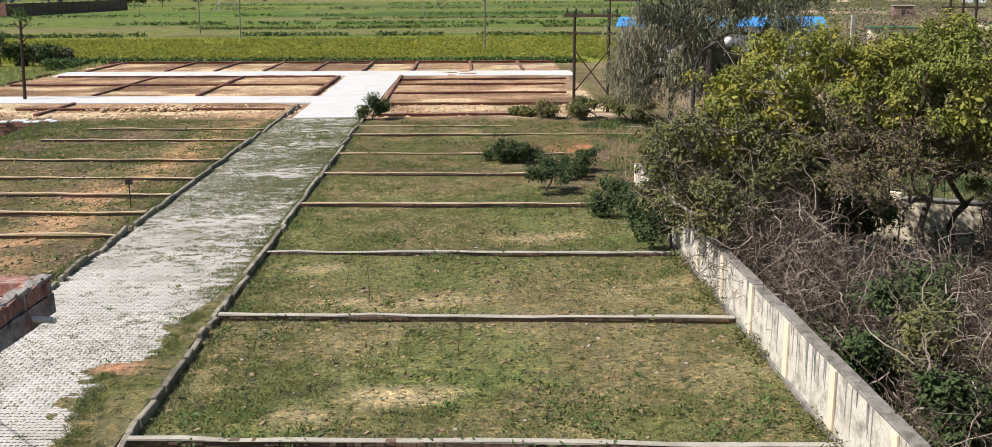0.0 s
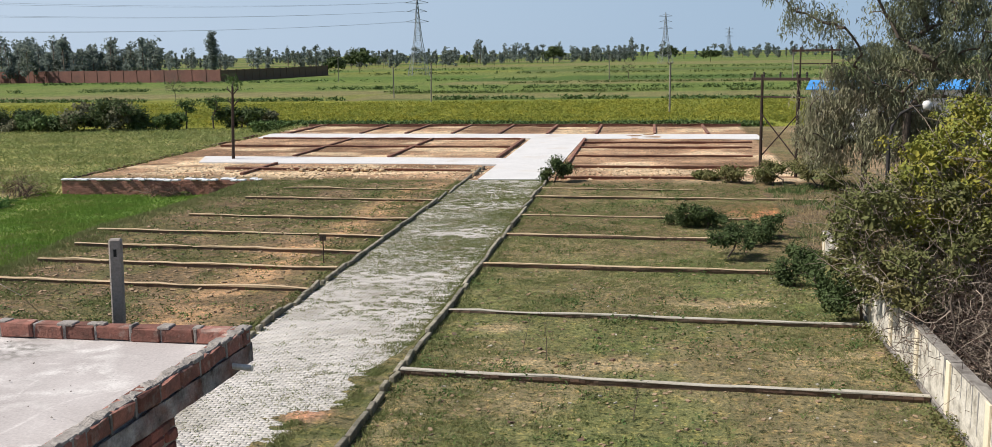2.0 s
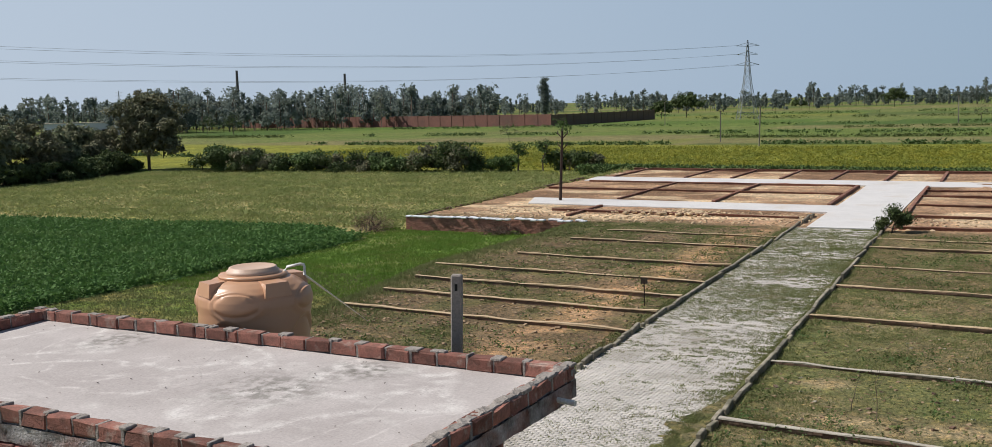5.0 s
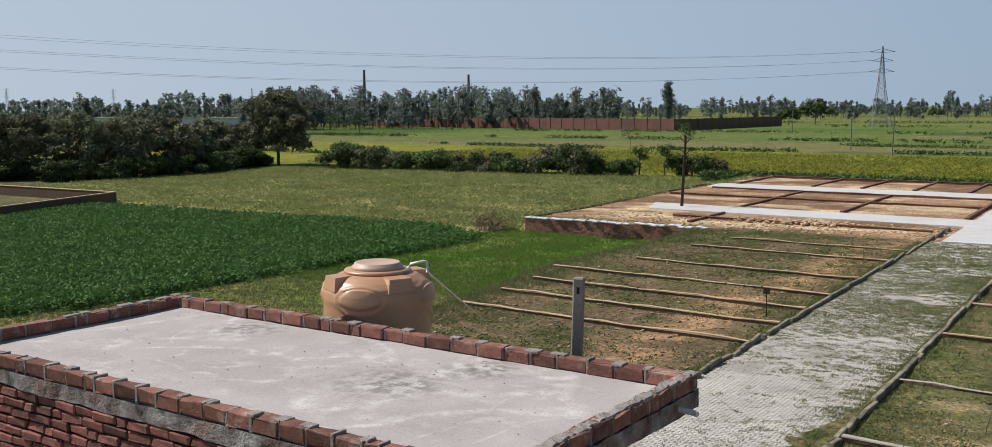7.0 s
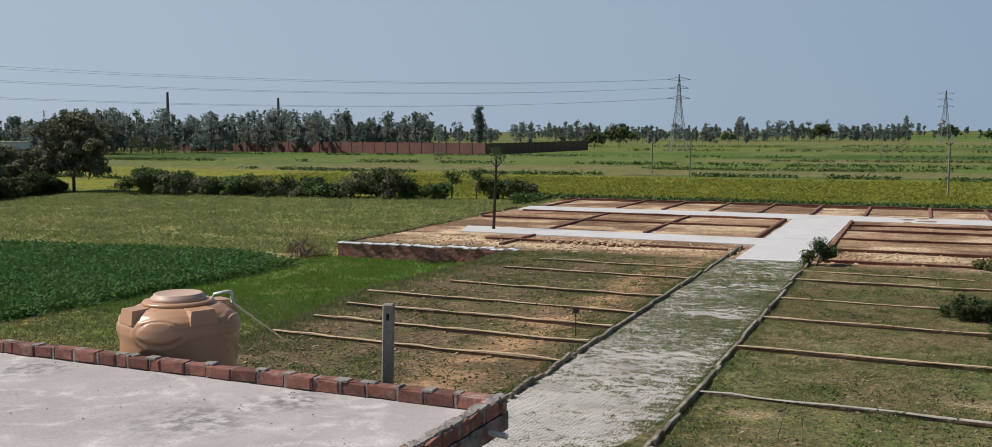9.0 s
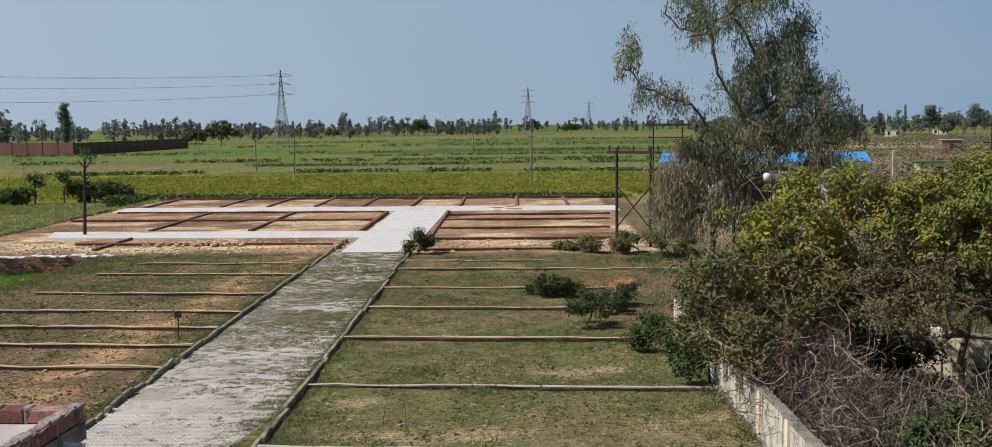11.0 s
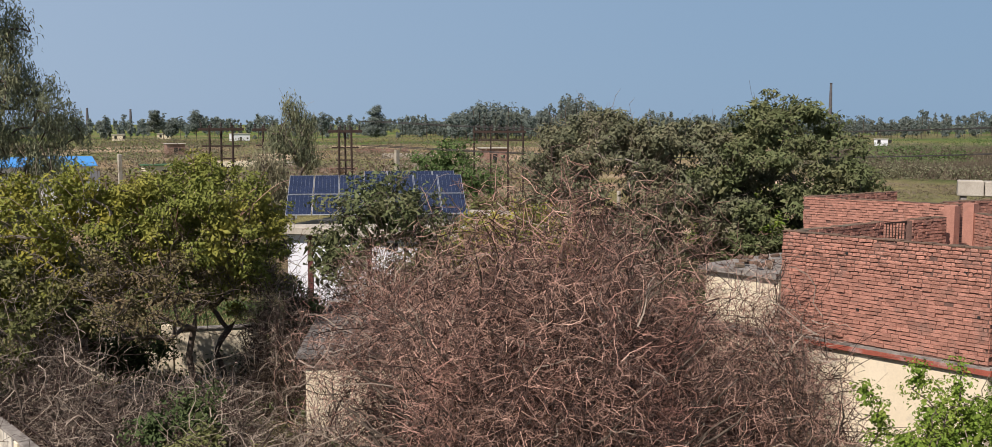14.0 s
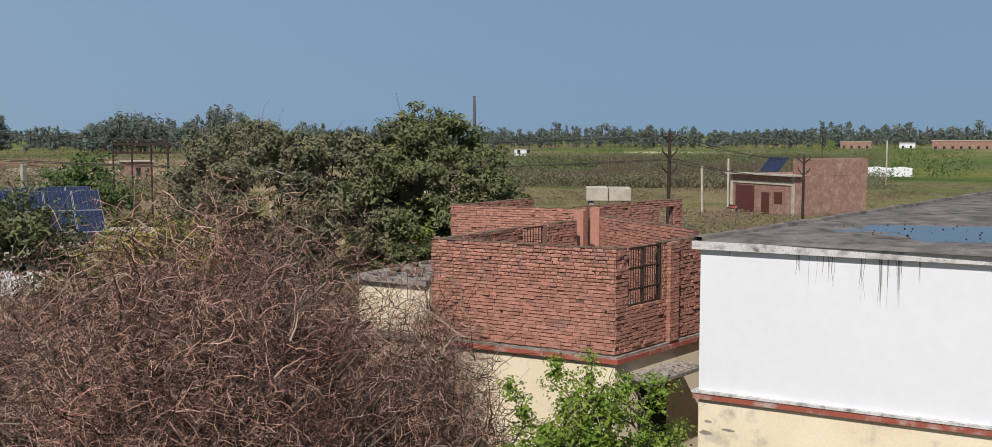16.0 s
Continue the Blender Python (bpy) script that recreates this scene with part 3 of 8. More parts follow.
    grove = smooth_step(-111, -114, x + 2 * (fine - 0.5)) * smooth_step(64, 66, y) * (1 - smooth_step(112, 118, y)) * (x > -190)
    c = mixc(c, (0.085, 0.078, 0.045), 0.9 * grove)
    inside = np.maximum(inside, grove)
    country = country * (1 - inside)
    c = c * (1 - country[..., None]) + far * country[..., None]
    c = c * (1 - must_f[..., None]) + must * must_f[..., None]
    # scrub land far on the yard's side
    scrub = smooth_step(12, 16, x) * smooth_step(52, 62, y + 0.2 * x) * np.where(x > 0.19 * y, 1 - smooth_step(410, 440, np.hypot(x, y) + 120 * (fbm(x, y, 90, 98) - 0.5)), 1 - smooth_step(105, 115, y))
    sc = mixc(np.zeros((*x.shape, 3)) + [0.22, 0.165, 0.11], (0.14, 0.13, 0.06), smooth_step(0.4, 0.6, fbm(x, y, 14, 95)))
    sc = mixc(sc, (0.42, 0.33, 0.25), smooth_step(0.60, 0.72, fbm(x, y, 22, 96)))
    sc = mixc(sc, (0.11, 0.135, 0.055), 0.8 * smooth_step(0.50, 0.60, fbm(x * 0.5, y, 30, 100)) * smooth_step(110, 200, y))
    c = c * (1 - scrub[..., None]) + sc * scrub[..., None]
    # green land past the house on the yard's side
    side = smooth_step(40, 46, x) * (1 - smooth_step(-0.02, 0.06, y / np.maximum(x, 1) - 0.62))
    gc = mixc(np.zeros((*x.shape, 3)) + [0.125, 0.122, 0.058], (0.19, 0.15, 0.095), smooth_step(0.45, 0.65, fbm(x, y, 12, 97)))
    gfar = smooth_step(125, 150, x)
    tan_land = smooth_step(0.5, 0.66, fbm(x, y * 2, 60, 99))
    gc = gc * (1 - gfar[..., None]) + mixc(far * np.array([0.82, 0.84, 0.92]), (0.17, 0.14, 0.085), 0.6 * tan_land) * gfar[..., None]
    road = np.exp(-((np.hypot(x, y) - 500 - 0.02 * y) / 7.0) ** 2) * (y < 0.5 * x)
    gc = mixc(gc, (0.42, 0.38, 0.30), np.clip(road * 1.3, 0, 0.85))
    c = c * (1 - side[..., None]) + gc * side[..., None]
    return np.clip(c * 1.22, 0.01, 0.8)


def in_plot(x, y):
    """Inside the low field wall."""
    return (x < -85.5 + 0.3 * (64.0 - y)) & (y < 64.6) & (y > 30) & (x > -150)


def crop_area(x, y):
    """The dark green crop on the low side."""
    near = np.interp(x, [-140, -60, -44, -42.9, -41.3, -40.5, -39.6, -39.0], [5, 10, 20, 25, 29, 36, 45, 54])
    top = np.interp(x, [-140, -98, -82, -64, -46, -40], [58, 62, 60.5, 61, 62.5, 59])
    return (y > near) & (y < top) & (x < -39.0) & (x > -140) & ~in_plot(x, y)


def pale_area(x, y):
    top = np.interp(x, [-140, -118, -107, -62, -44], [100, 110, 116, 121, 118])
    bottom = np.interp(x, [-140, -98, -82, -64, -46, -40], [58, 62, 60.5, 61, 62.5, 59])
    return (x < -38.5) & (x > -112.5) & (y >= bottom) & (y < top + 8)


def axis(dense, start, end, step, reach, grow=1.12):
    a = list(np.arange(start, end + step, step))
    s, v = step, a[-1]
    while v < reach[1]:
        s *= grow
        v += s
        a.append(v)
    s, v, b = step, a[0], []
    while v > reach[0]:
        s *= grow
        v -= s
        b.append(v)
    return np.array(b[::-1] + a)


gx = axis(0, -48, 24, 0.5, (-4200, 4200), 1.09)
gy = axis(0, 8, 122, 0.4, (-900, 4600), 1.09)
GX, GY = np.meshgrid(gx, gy, indexing="ij")
GZ = height(GX, GY)
nx, ny = GX.shape
ii, jj = np.meshgrid(np.arange(nx - 1), np.arange(ny - 1), indexing="ij")
gf = np.stack([ii * ny + jj, (ii + 1) * ny + jj, (ii + 1) * ny + jj + 1, ii * ny + jj + 1], -1).reshape(-1, 4)
ground = link_mesh("ground", np.stack([GX, GY, GZ], -1).reshape(-1, 3), gf, M_EARTH, smooth=True)
gcol = np.ones((nx * ny, 4), np.float32)
gcol[:, :3] = soil_colour(GX, GY).reshape(-1, 3)
layer = ground.data.color_attributes.new("soil", "FLOAT_COLOR", "POINT")
layer.data.foreach_set("color", gcol.ravel())
tagged(ground, "grassy and bare earth plots with flat green farm fields", "ground", kind="structure")


# ---------------------------------------------------------------- roads
def slab_road(name, corners, label, z=0.05):
    """A concrete carriageway with a real edge; corners in plan, counter-clockwise."""
    n = len(corners)
    V = [(x, y, z) for x, y in corners] + [(x, y, -0.25) for x, y in corners]
    F = [tuple(range(n))] + [(i, i + n, (i + 1) % n + n, (i + 1) % n) for i in range(n)]
    return tagged(link_mesh(name, V, F, M_CONCRETE), label, "road", kind="structure")


row_y = lambda y0, x: y0 + SKEW * (x - LANE_R)
slab_road("road_concrete_lane", [(-10.75, 64.4), (-6.35, 64.4), (-5.9, row_y(95.0, -5.9)), (-10.75, row_y(95.0, -10.75))], "pale dusty concrete lane between bare plots", 0.06)
slab_road("road_cross_near", [(-34.0, row_y(72.7, -34)), (-10.75, row_y(72.7, -10.75)), (-10.75, row_y(77.2, -10.75)), (-35.5, row_y(77.2, -35.5))], "pale concrete side road beside bare plots", 0.055)
slab_road("road_cross_far", [(-38.0, row_y(95.0, -38)), (10.0, row_y(95.0, 10)), (10.0, row_y(100.3, 10)), (-38.6, row_y(100.3, -38.6))], "pale concrete cross road along the far plots", 0.05)

bed = Shape().box(LANE_L, 6.0, -0.2, LANE_R, 64.4, -0.012).part("paver_lane", M_JOINT)
tagged(bed, "lane of pinkish-grey zigzag pavers with grass in its joints", "paved lane", kind="structure")


# ---------------------------------------------------------------- kerbs and low plot walls
def kerb_line(name, x, y0, y1, label):
    """A kerb of separate stones, a little uneven."""
    line = thing(name, label, "kerb", (x, y0, 0), kind="structure")
    y = y0
    r = np.random.default_rng(int(abs(x) * 10))
    k = 0
    while y < y1:
        L = r.uniform(0.5, 1.1) if y < 40 else 3.0
        L = min(L, y1 - y)
        gap = 0.03 if r.random() > 0.12 else r.uniform(0.25, 0.6)
        m = pose(r.normal(0, 0.03), y - y0 + L / 2, r.normal(-0.012, 0.026), r.normal(0, 1.2), r.normal(0, 5), r.normal(0, 2.2))
        Shape().box(-0.07, -L / 2 + gap / 2, -0.25, 0.07, L / 2 - gap / 2, 0.155, 0.02, m).part("kerb_stone", M_KERB, line)
        y += L
        k += 1
    return line


kerb_line("kerb_right", LANE_R + 0.02, 15.6, 64.3, "grey weathered kerb between paved lane and grass plots")
kerb_line("kerb_left", LANE_L - 0.02, 24.0, 71.6, "grey weathered kerb between paved lane and dry plots")


def plot_wall(x0, x1, y0, high, cap, label, wide=0.17, slope=SKEW, bricks=False, sway=0.018):
    """A low brick divider with a mortar cap; y0 is its place at the lane."""
    ref = LANE_R if x1 > LANE_R else LANE_L
    a, b = Vector((x0, y0 + slope * (x0 - ref), 0)), Vector((x1, y0 + slope * (x1 - ref), 0))
    L = (b - a).length
    t = thing("plot_wall", label, "low wall", a, math.degrees(math.atan2(b.y - a.y, b.x - a.x)), group="low walls between the plots")
    n = max(2, int(L / 0.9))
    r = np.random.default_rng(int(y0 * 100 + x0))
    xs = np.linspace(0, L, n + 1)
    wob, lift = r.normal(0, sway, n + 1), r.normal(0, 0.7 * sway, n + 1)

    def strip(half, zlo, zhi):
        V, F = [], []
        for i, x in enumerate(xs):
            for s, z in ((-half, zlo), (-half, zhi + lift[i]), (half, zhi + lift[i]), (half, zlo)):
                V.append((x, wob[i] + s + r.normal(0, 0.006), z))
        for i in range(n):
            for k in range(4):
                F.append((4 * i + k, 4 * i + (k + 1) % 4, 4 * i + 4 + (k + 1) % 4, 4 * i + 4 + k))
        F += [(0, 3, 2, 1), tuple(4 * n + k for k in (0, 1, 2, 3))]
        return V, [f[::-1] for f in F]

    V, F = strip(wide / 2 - 0.015, -0.25, high - 0.03)
    link_mesh("core", V, F, M_BRICK_OLD if bricks else M_BRICK_LOW if cap is M_BRICK_LOW else M_BRICK_OLD, t)
    V, F = strip(wide / 2 + 0.02, high - 0.03, high)
    link_mesh("cap", V, F, cap, t)
    if bricks:
        s = Shape()
        courses = max(1, int((high - 0.04) / 0.08))
        for c in range(courses):
            x = 0.0
            while x < L - 0.24:
                w = r.uniform(0.10, 0.25)
                dy, dz = r.normal(0, 0.010), r.normal(0, 0.006)
                s.box(x + 0.006, -wide / 2 - 0.010 + dy, high - 0.03 - 0.08 * (c + 1) + 0.008 + dz, x + w - 0.006, wide / 2 + 0.006, high - 0.03 - 0.08 * c - 0.004 + dz)
                x += w
        s.part("brickwork", M_BRICK_OLD, t)["kind"] = "stuff"
    return t


GREY = "low brick plot wall with a pale mortar cap in grass"
TAN = "low brick plot wall with a tan mortar cap on dry ground"
M_BRICK_LOW = surface("low_wall_brick", (0.25, 0.115, 0.08), (0.17, 0.085, 0.06), 0.4, 0.05, 0.95, 0.6, c3=(0.30, 0.20, 0.14), amount=0.35, vary=0.2)
RED = "low unplastered red-brown brick plot wall on bare earth"
for y0, x1, h, b in ((17.6, 6.2, 0.22, True), (24.62, 6.2, 0.24, True), (31.02, 6.2, 0.17, True), (37.95, 5.0, 0.22, True), (44.45, 3.4, 0.19, True), (50.05, 4.6, 0.16, True), (56.5, 9.0, 0.18, False), (60.2, 2.5, 0.13, False)):
    plot_wall(LANE_R + 0.12, x1, y0 - 0.05, h - 0.05, M_CAP if y0 < 36 else M_CAP_TAN, GREY if y0 < 36 else TAN, 0.12, bricks=b, sway=0.022)
for y0, x0, h in ((33.3, -24.0, 0.15), (36.75, -24.3, 0.15), (40.05, -24.6, 0.15), (43.65, -25.6, 0.15), (48.4, -23.2, 0.13), (54.8, -22.7, 0.13), (59.2, -22.0, 0.12)):
    plot_wall(x0, LANE_L - 0.12, y0, h - 0.01, M_CAP_TAN, TAN, 0.14, slope=-0.075, sway=0.03)
for y0, x0, x1 in ((65.2, -5.6, 5.0), (71.3, -5.6, 7.0), (78.7, -5.7, 7.6), (85.7, -5.8, 8.2), (90.4, -5.8, 8.7)):
    plot_wall(x0, x1, y0, 0.17, M_BRICK_LOW, RED, 0.24, slope=-0.03)
for y0, x0, x1 in ((86.3, -38.0, -11.2), (94.3, -37.0, -11.2), (112.3, -38.6, 9.6), (68.8, -30.0, -12.0)):
    plot_wall(x0, x1, y0, 0.17, M_BRICK_LOW, RED, 0.24, slope=-0.075)


def cross_wall(x, y0, y1, h=0.15):
    t = thing("plot_wall", RED, "low wall", (x, y0, 0), group="low walls between the plots")
    Shape().box(-0.14, 0, -0.2, 0.14, y1 - y0, h, 0.02).part("core", M_BRICK_LOW, t)
    return t


for x in (-28.0, -20.1, -11.4):
    cross_wall(x, row_y(77.6, x), row_y(94.2, x))
for x in (-36.8, -29.0, -24.2, -19.4, -14.6, -9.8, -5.0, 0.6, 5.6):
    cross_wall(x, row_y(100.6, x), row_y(112.0, x))
cross_wall(-27.5, row_y(65.5, -27.5), row_y(72.3, -27.5))
cross_wall(-5.75, 65.0, 94.5, 0.16)

# brick retaining wall at the raised plots' corner
ret = thing("retaining_wall", "red brick retaining wall with a whitewashed cap", "wall", (-38.9, 64.0, 0), 1.5, kind="structure")
s = Shape()
r = np.random.default_rng(5)
for c in range(12):
    x = -0.12 * (c % 2)
    while x < 14.2:
        if not (c < 5 and x > 14.2 - 0.9 * (5 - c)):
            s.box(max(x, 0) + 0.01, -0.13 + r.normal(0, 0.008), -1.05 + c * 0.085, x + 0.23, 0.10, -1.05 + c * 0.085 + 0.074)
        x += 0.242
s.part("brickwork", M_BRICK_I, ret)["kind"] = "stuff"
Shape().box(0, -0.1, -1.2, 14.2, 0.1, -0.04).part("core", M_MORTAR_RED, ret)
Shape().box(0.02, 0.1, -1.2, 14.3, 0.75, 0.0, 0.02).part("backfill", M_SOIL, ret, "tan earth fill")
for i in range(28):
    Shape().box(0.5 * i + 0.01, -0.22, 0, 0.5 * i + 0.47, 0.24, 0.12, 0.04, pose(0, r.normal(0, 0.02), -0.03, 0, 0, r.normal(0, 2))).part("cap_block", M_WHITE, ret)
Shape().box(-0.12, 0.1, -1.2, 0.12, 38.0, 0.02, 0.02).part("side_wall", M_BRICK_OLD, ret)


# ---------------------------------------------------------------- boundary wall beside the yard
WALL_X = 6.28
bw = thing("boundary_wall", "weathered cream boundary wall with pilasters and dark coping", "wall", (WALL_X, 6.0, 0), kind="structure")
Shape().box(0, 0, -0.3, 0.22, 33.0, 1.30).part("panel", M_WALLWASH, bw)
Shape().box(-0.06, 0, -0.3, 0.0, 33.0, 0.14, 0.02).part("plinth", M_CEMENT, bw)
for i in range(13):
    Shape().box(-0.05, 0.6 + 2.65 * i, -0.25, 0.0, 0.85 + 2.65 * i, 1.30, 0.01).part("pilaster", M_CREAM, bw, "yellowed cream pilaster")
r = np.random.default_rng(11)
for i in range(22):
    Shape().box(-0.02, 1.5 * i + 0.003, 0, 0.24, 1.5 * i + 1.497, 0.06, 0.012, pose(0, 0, 1.30 + r.normal(0, 0.003), r.normal(0, 0.08), 0, 0)).part("coping", M_CEMENT, bw, "blackened cement coping")
s = Shape()
for i in range(12):
    s.tube([(0.2, 0.5 + 2.9 * i, 1.33), (0.2, 0.5 + 2.9 * i, 1.62)], 0.014, 5)
s.part("rail_post", M_IRON, bw)
Shape().tube([(0.2, 0.0, 1.60), (0.2, 33.0, 1.60)], 0.012, 5).part("rail", M_IRON, bw, "thin rusty rail")
# streaks of algae on its lane side
s = Shape()
for i in range(130):
    y, w, L = r.uniform(0.2, 32.8), r.uniform(0.015, 0.05), r.uniform(0.2, 1.0)
    s.add([(-0.004, y - w, 1.29), (-0.004, y + w, 1.29), (-0.004, y + w * 0.3, 1.29 - L), (-0.004, y - w * 0.3, 1.29 - L)], [(0, 3, 2, 1)])
s.part("algae_streak", M_STAIN, bw)["kind"] = "stuff"


# ---------------------------------------------------------------- the brick room whose roof lies below the camera
def course_pieces(c, length, L, gap, z, holes, r):
    """Where the bricks of one course begin and end, cut at the openings; now and then a header."""
    out = []
    x = -0.5 * L * (c % 2)
    while x < length - 0.02:
        w = L * r.uniform(0.86, 1.12) if r.random() > 0.2 else 0.5 * L
        spans = [(max(x, 0.0) + gap, min(x + w, length) - gap)]
        for h in holes:
            if h[2] < z < h[3]:
                spans = [p for a, b in spans for p in ((a, min(b, h[0])), (max(a, h[1]), b))]
        out += [(a, b) for a, b in spans if b - a > 0.04]
        x += w
    return out


def brick_run(parent, m, length, courses, L=0.262, H=0.082, deep=0.115, gap=0.012, holes=(), mat=None, r=None, limit=10**6, name="brick", jitter=0.006, start=0):
    """Courses of separate bricks along local x, their face at local y = 0, going down from local z = 0. Shares one mesh for stretchers."""
    made = 0
    for c in range(start, courses):
        z1 = -c * H
        for a, b in course_pieces(c, length, L, gap / 3, z1 - H / 2, holes, r):
            if made < limit:
                ob = new(name, brick_mesh(round(b - a, 2), H - gap, deep, mat, int(r.integers(0, 5))))
                ob.parent = parent
                ob.matrix_local = m @ pose(a + (b - a) / 2 + r.normal(0, 0.003), r.normal(0, jitter), z1 - H / 2, r.normal(0, 1.0), r.normal(0, 1.0), r.normal(0, 1.2))
                made += 1
    return made


BRICKS = {}


def brick_mesh(L, H, D, mat, shape=0):
    """A hand-moulded brick with blunt, uneven edges; five shapes of each size."""
    key = (L, round(H, 4), round(D, 4), mat.name, shape)
    if key not in BRICKS:
        s = Shape().box(-L / 2, 0, -H / 2, L / 2, D, H / 2, 0.011)
        wear = np.random.default_rng(900 + shape)
        V = np.array(s.V) + wear.normal(0, 0.006 if H > 0.1 else 0.004, (24, 3))
        corner = int(wear.integers(0, 8)) * 3
        V[corner:corner + 3] *= [0.95, 1.0, 0.78]
        me = bpy.data.meshes.new("brick")
        me.from_pydata([tuple(v) for v in V], [], s.F)
        me.materials.append(mat)
        BRICKS[key] = me
    return BRICKS[key]


ROOM = (-9.3, 4.86, 0.0)          # near left corner of the roof
ROT = -2.2                        # the room stands slightly askew
RL, RD, TOP = 6.14, 2.66, 6.0     # length, depth, parapet top
room = thing("brick_room", "unplastered red brick room with a flat cement roof", "building", ROOM, ROT)
def rough_face(m, L, z0, z1, amp, seed, step=0.05):
    """A hand-thrown plaster face along local x, looking to local -y, with a ragged lower edge."""
    n, k = max(4, int(L / step)), 7
    X, Z = np.meshgrid(np.linspace(0, L, n), np.linspace(0, 1, k), indexing="ij")
    ragged = 0.05 * (fbm(X, X * 0, 0.35, seed) - 0.5) * (1 - Z)
    zz = z0 + (z1 - z0) * Z + ragged
    yy = amp * (fbm(X, zz * 1.0, 0.16, seed + 1) - 0.6) * 2
    V = [tuple(m @ Vector(p)) for p in np.stack([X, yy, zz], -1).reshape(-1, 3)]
    F = [(i * k + c, (i + 1) * k + c, (i + 1) * k + c + 1, i * k + c + 1) for i in range(n - 1) for c in range(k - 1)]
    return V, F


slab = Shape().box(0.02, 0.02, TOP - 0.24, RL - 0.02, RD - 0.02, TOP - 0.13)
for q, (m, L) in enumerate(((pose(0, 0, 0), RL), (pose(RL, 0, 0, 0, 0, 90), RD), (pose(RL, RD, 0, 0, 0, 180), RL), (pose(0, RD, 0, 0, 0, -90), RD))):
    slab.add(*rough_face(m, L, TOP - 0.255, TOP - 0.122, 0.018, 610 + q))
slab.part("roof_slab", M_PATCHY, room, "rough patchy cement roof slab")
# screed with a slight fall and ripples
n1, n2 = 60, 26
sx, sy = np.meshgrid(np.linspace(0.1, RL - 0.1, n1), np.linspace(0.1, RD - 0.1, n2), indexing="ij")
sz = TOP - 0.118 + 0.02 * (fbm(sx, sy, 1.2, 201) - 0.5) + 0.006 * (fbm(sx, sy, 0.25, 202) - 0.5)
i1, j1 = np.meshgrid(np.arange(n1 - 1), np.arange(n2 - 1), indexing="ij")
link_mesh("screed", np.stack([sx, sy, sz], -1).reshape(-1, 3), np.stack([i1 * n2 + j1, (i1 + 1) * n2 + j1, (i1 + 1) * n2 + j1 + 1, i1 * n2 + j1 + 1], -1).reshape(-1, 4), M_DECK, room, "pale trowelled screed", True)
rb = np.random.default_rng(21)
W0 = TOP - 0.26
# walls: mortar core, then the bricks in front of it
IN = RL - 1.5    # back of the dark room behind the window
Shape().box(0.06, 0.05, -0.1, IN, RD - 0.95, W0 - 0.003).box(IN, 0.05, -0.1, RL - 0.265, 0.40, W0 - 0.003).box(IN, 1.52, -0.1, RL - 0.265, RD - 0.95, W0 - 0.003).box(IN, 0.40, W0 - 0.2, RL - 0.265, 1.52, W0 - 0.003).box(IN, 0.40, -0.1, RL - 0.265, 1.52, W0 - 2.2).box(RL - 0.265, 0.05, -0.1, RL - 0.145, 0.44, W0 - 0.003).box(RL - 0.265, 1.48, -0.1, RL - 0.145, RD - 0.95, W0 - 0.003).box(RL - 0.265, 0.44, W0 - 0.36, RL - 0.145, 1.48, W0 - 0.003).box(RL - 0.265, 0.44, -0.1, RL - 0.145, 1.48, W0 - 1.75).part("wall_core", M_MORTAR, room)
Shape().box(0.03, -0.014, -0.05, 0.2, 0.2, W0 - 0.004, 0.01).part("column", M_CEMENT, room, "grey cement corner column")
# parapet of one course on the slab's edge
s = Shape()
for m, L in ((pose(0, 0, TOP), RL), (pose(RL, 0, TOP, 0, 0, 90), RD), (pose(RL, RD, TOP, 0, 0, 180), RL), (pose(0, RD, TOP, 0, 0, -90), RD)):
    s.box(0.0, 0.03, -0.14, L, 0.09, -0.035, 0.0, m)
    for p, q in course_pieces(0, L, 0.262, 0.005, -0.06, (), rb):
        ob = new("brick", brick_mesh(round(q - p, 2), 0.108, 0.125, M_BRICK_WORN, int(rb.integers(0, 5))))
        ob.parent = room
        ob.matrix_local = m @ pose((p + q) / 2, rb.normal(0, 0.005), -0.059, rb.normal(0, 1.0), rb.normal(0, 0.8), rb.normal(0, 1.0))
        # pale mortar squeezed out of the joint, often smeared over the bricks' tops
        w, e = rb.uniform(0.008, 0.016), rb.uniform(0.0, 0.012)
        s.box(q - w, -0.002 + e, -0.125, q + w, 0.125 - e, rb.uniform(-0.012, 0.006), 0.003, m)
        if rb.random() < 0.6:
            w = rb.uniform(0.03, 0.085)
            s.box(q - w, rb.uniform(0.0, 0.03), -0.02, q + w * rb.uniform(0.5, 1.2), rb.uniform(0.09, 0.125), rb.uniform(0.002, 0.010), 0.006, m)
s.part("parapet_mortar", M_CRUST, room)
# rough cement crust over the lane-side parapet, and fillets where the deck meets the bricks
def crust(a, b, wide, z, seed, fade):
    """An uneven strip of mortar from a to b in plan, its foot edges sunk below the surface."""
    r = np.random.default_rng(seed)
    n = max(8, int(dist2(a, b) / 0.035))
    d = np.array([b[0] - a[0], b[1] - a[1]]) / dist2(a, b)
    side = np.array([-d[1], d[0]])
    V, F = [], []
    prof = ((0.0, -0.035), (0.08, 0.0), (0.45, 0.006), (0.8, fade), (1.0, fade - 0.03))
    for i in range(n + 1):
        p = np.array(a) + d * dist2(a, b) * i / n
        for k, (u, h) in enumerate(prof):
            q = p + side * wide * (u + r.normal(0, 0.10) * (k > 1))
            V.append((q[0], q[1], z + h + r.normal(0, 0.006)))
    k = len(prof)
    for i in range(n):
        for c in range(k - 1):
            F.append((i * k + c, (i + 1) * k + c, (i + 1) * k + c + 1, i * k + c + 1))
    return V, F


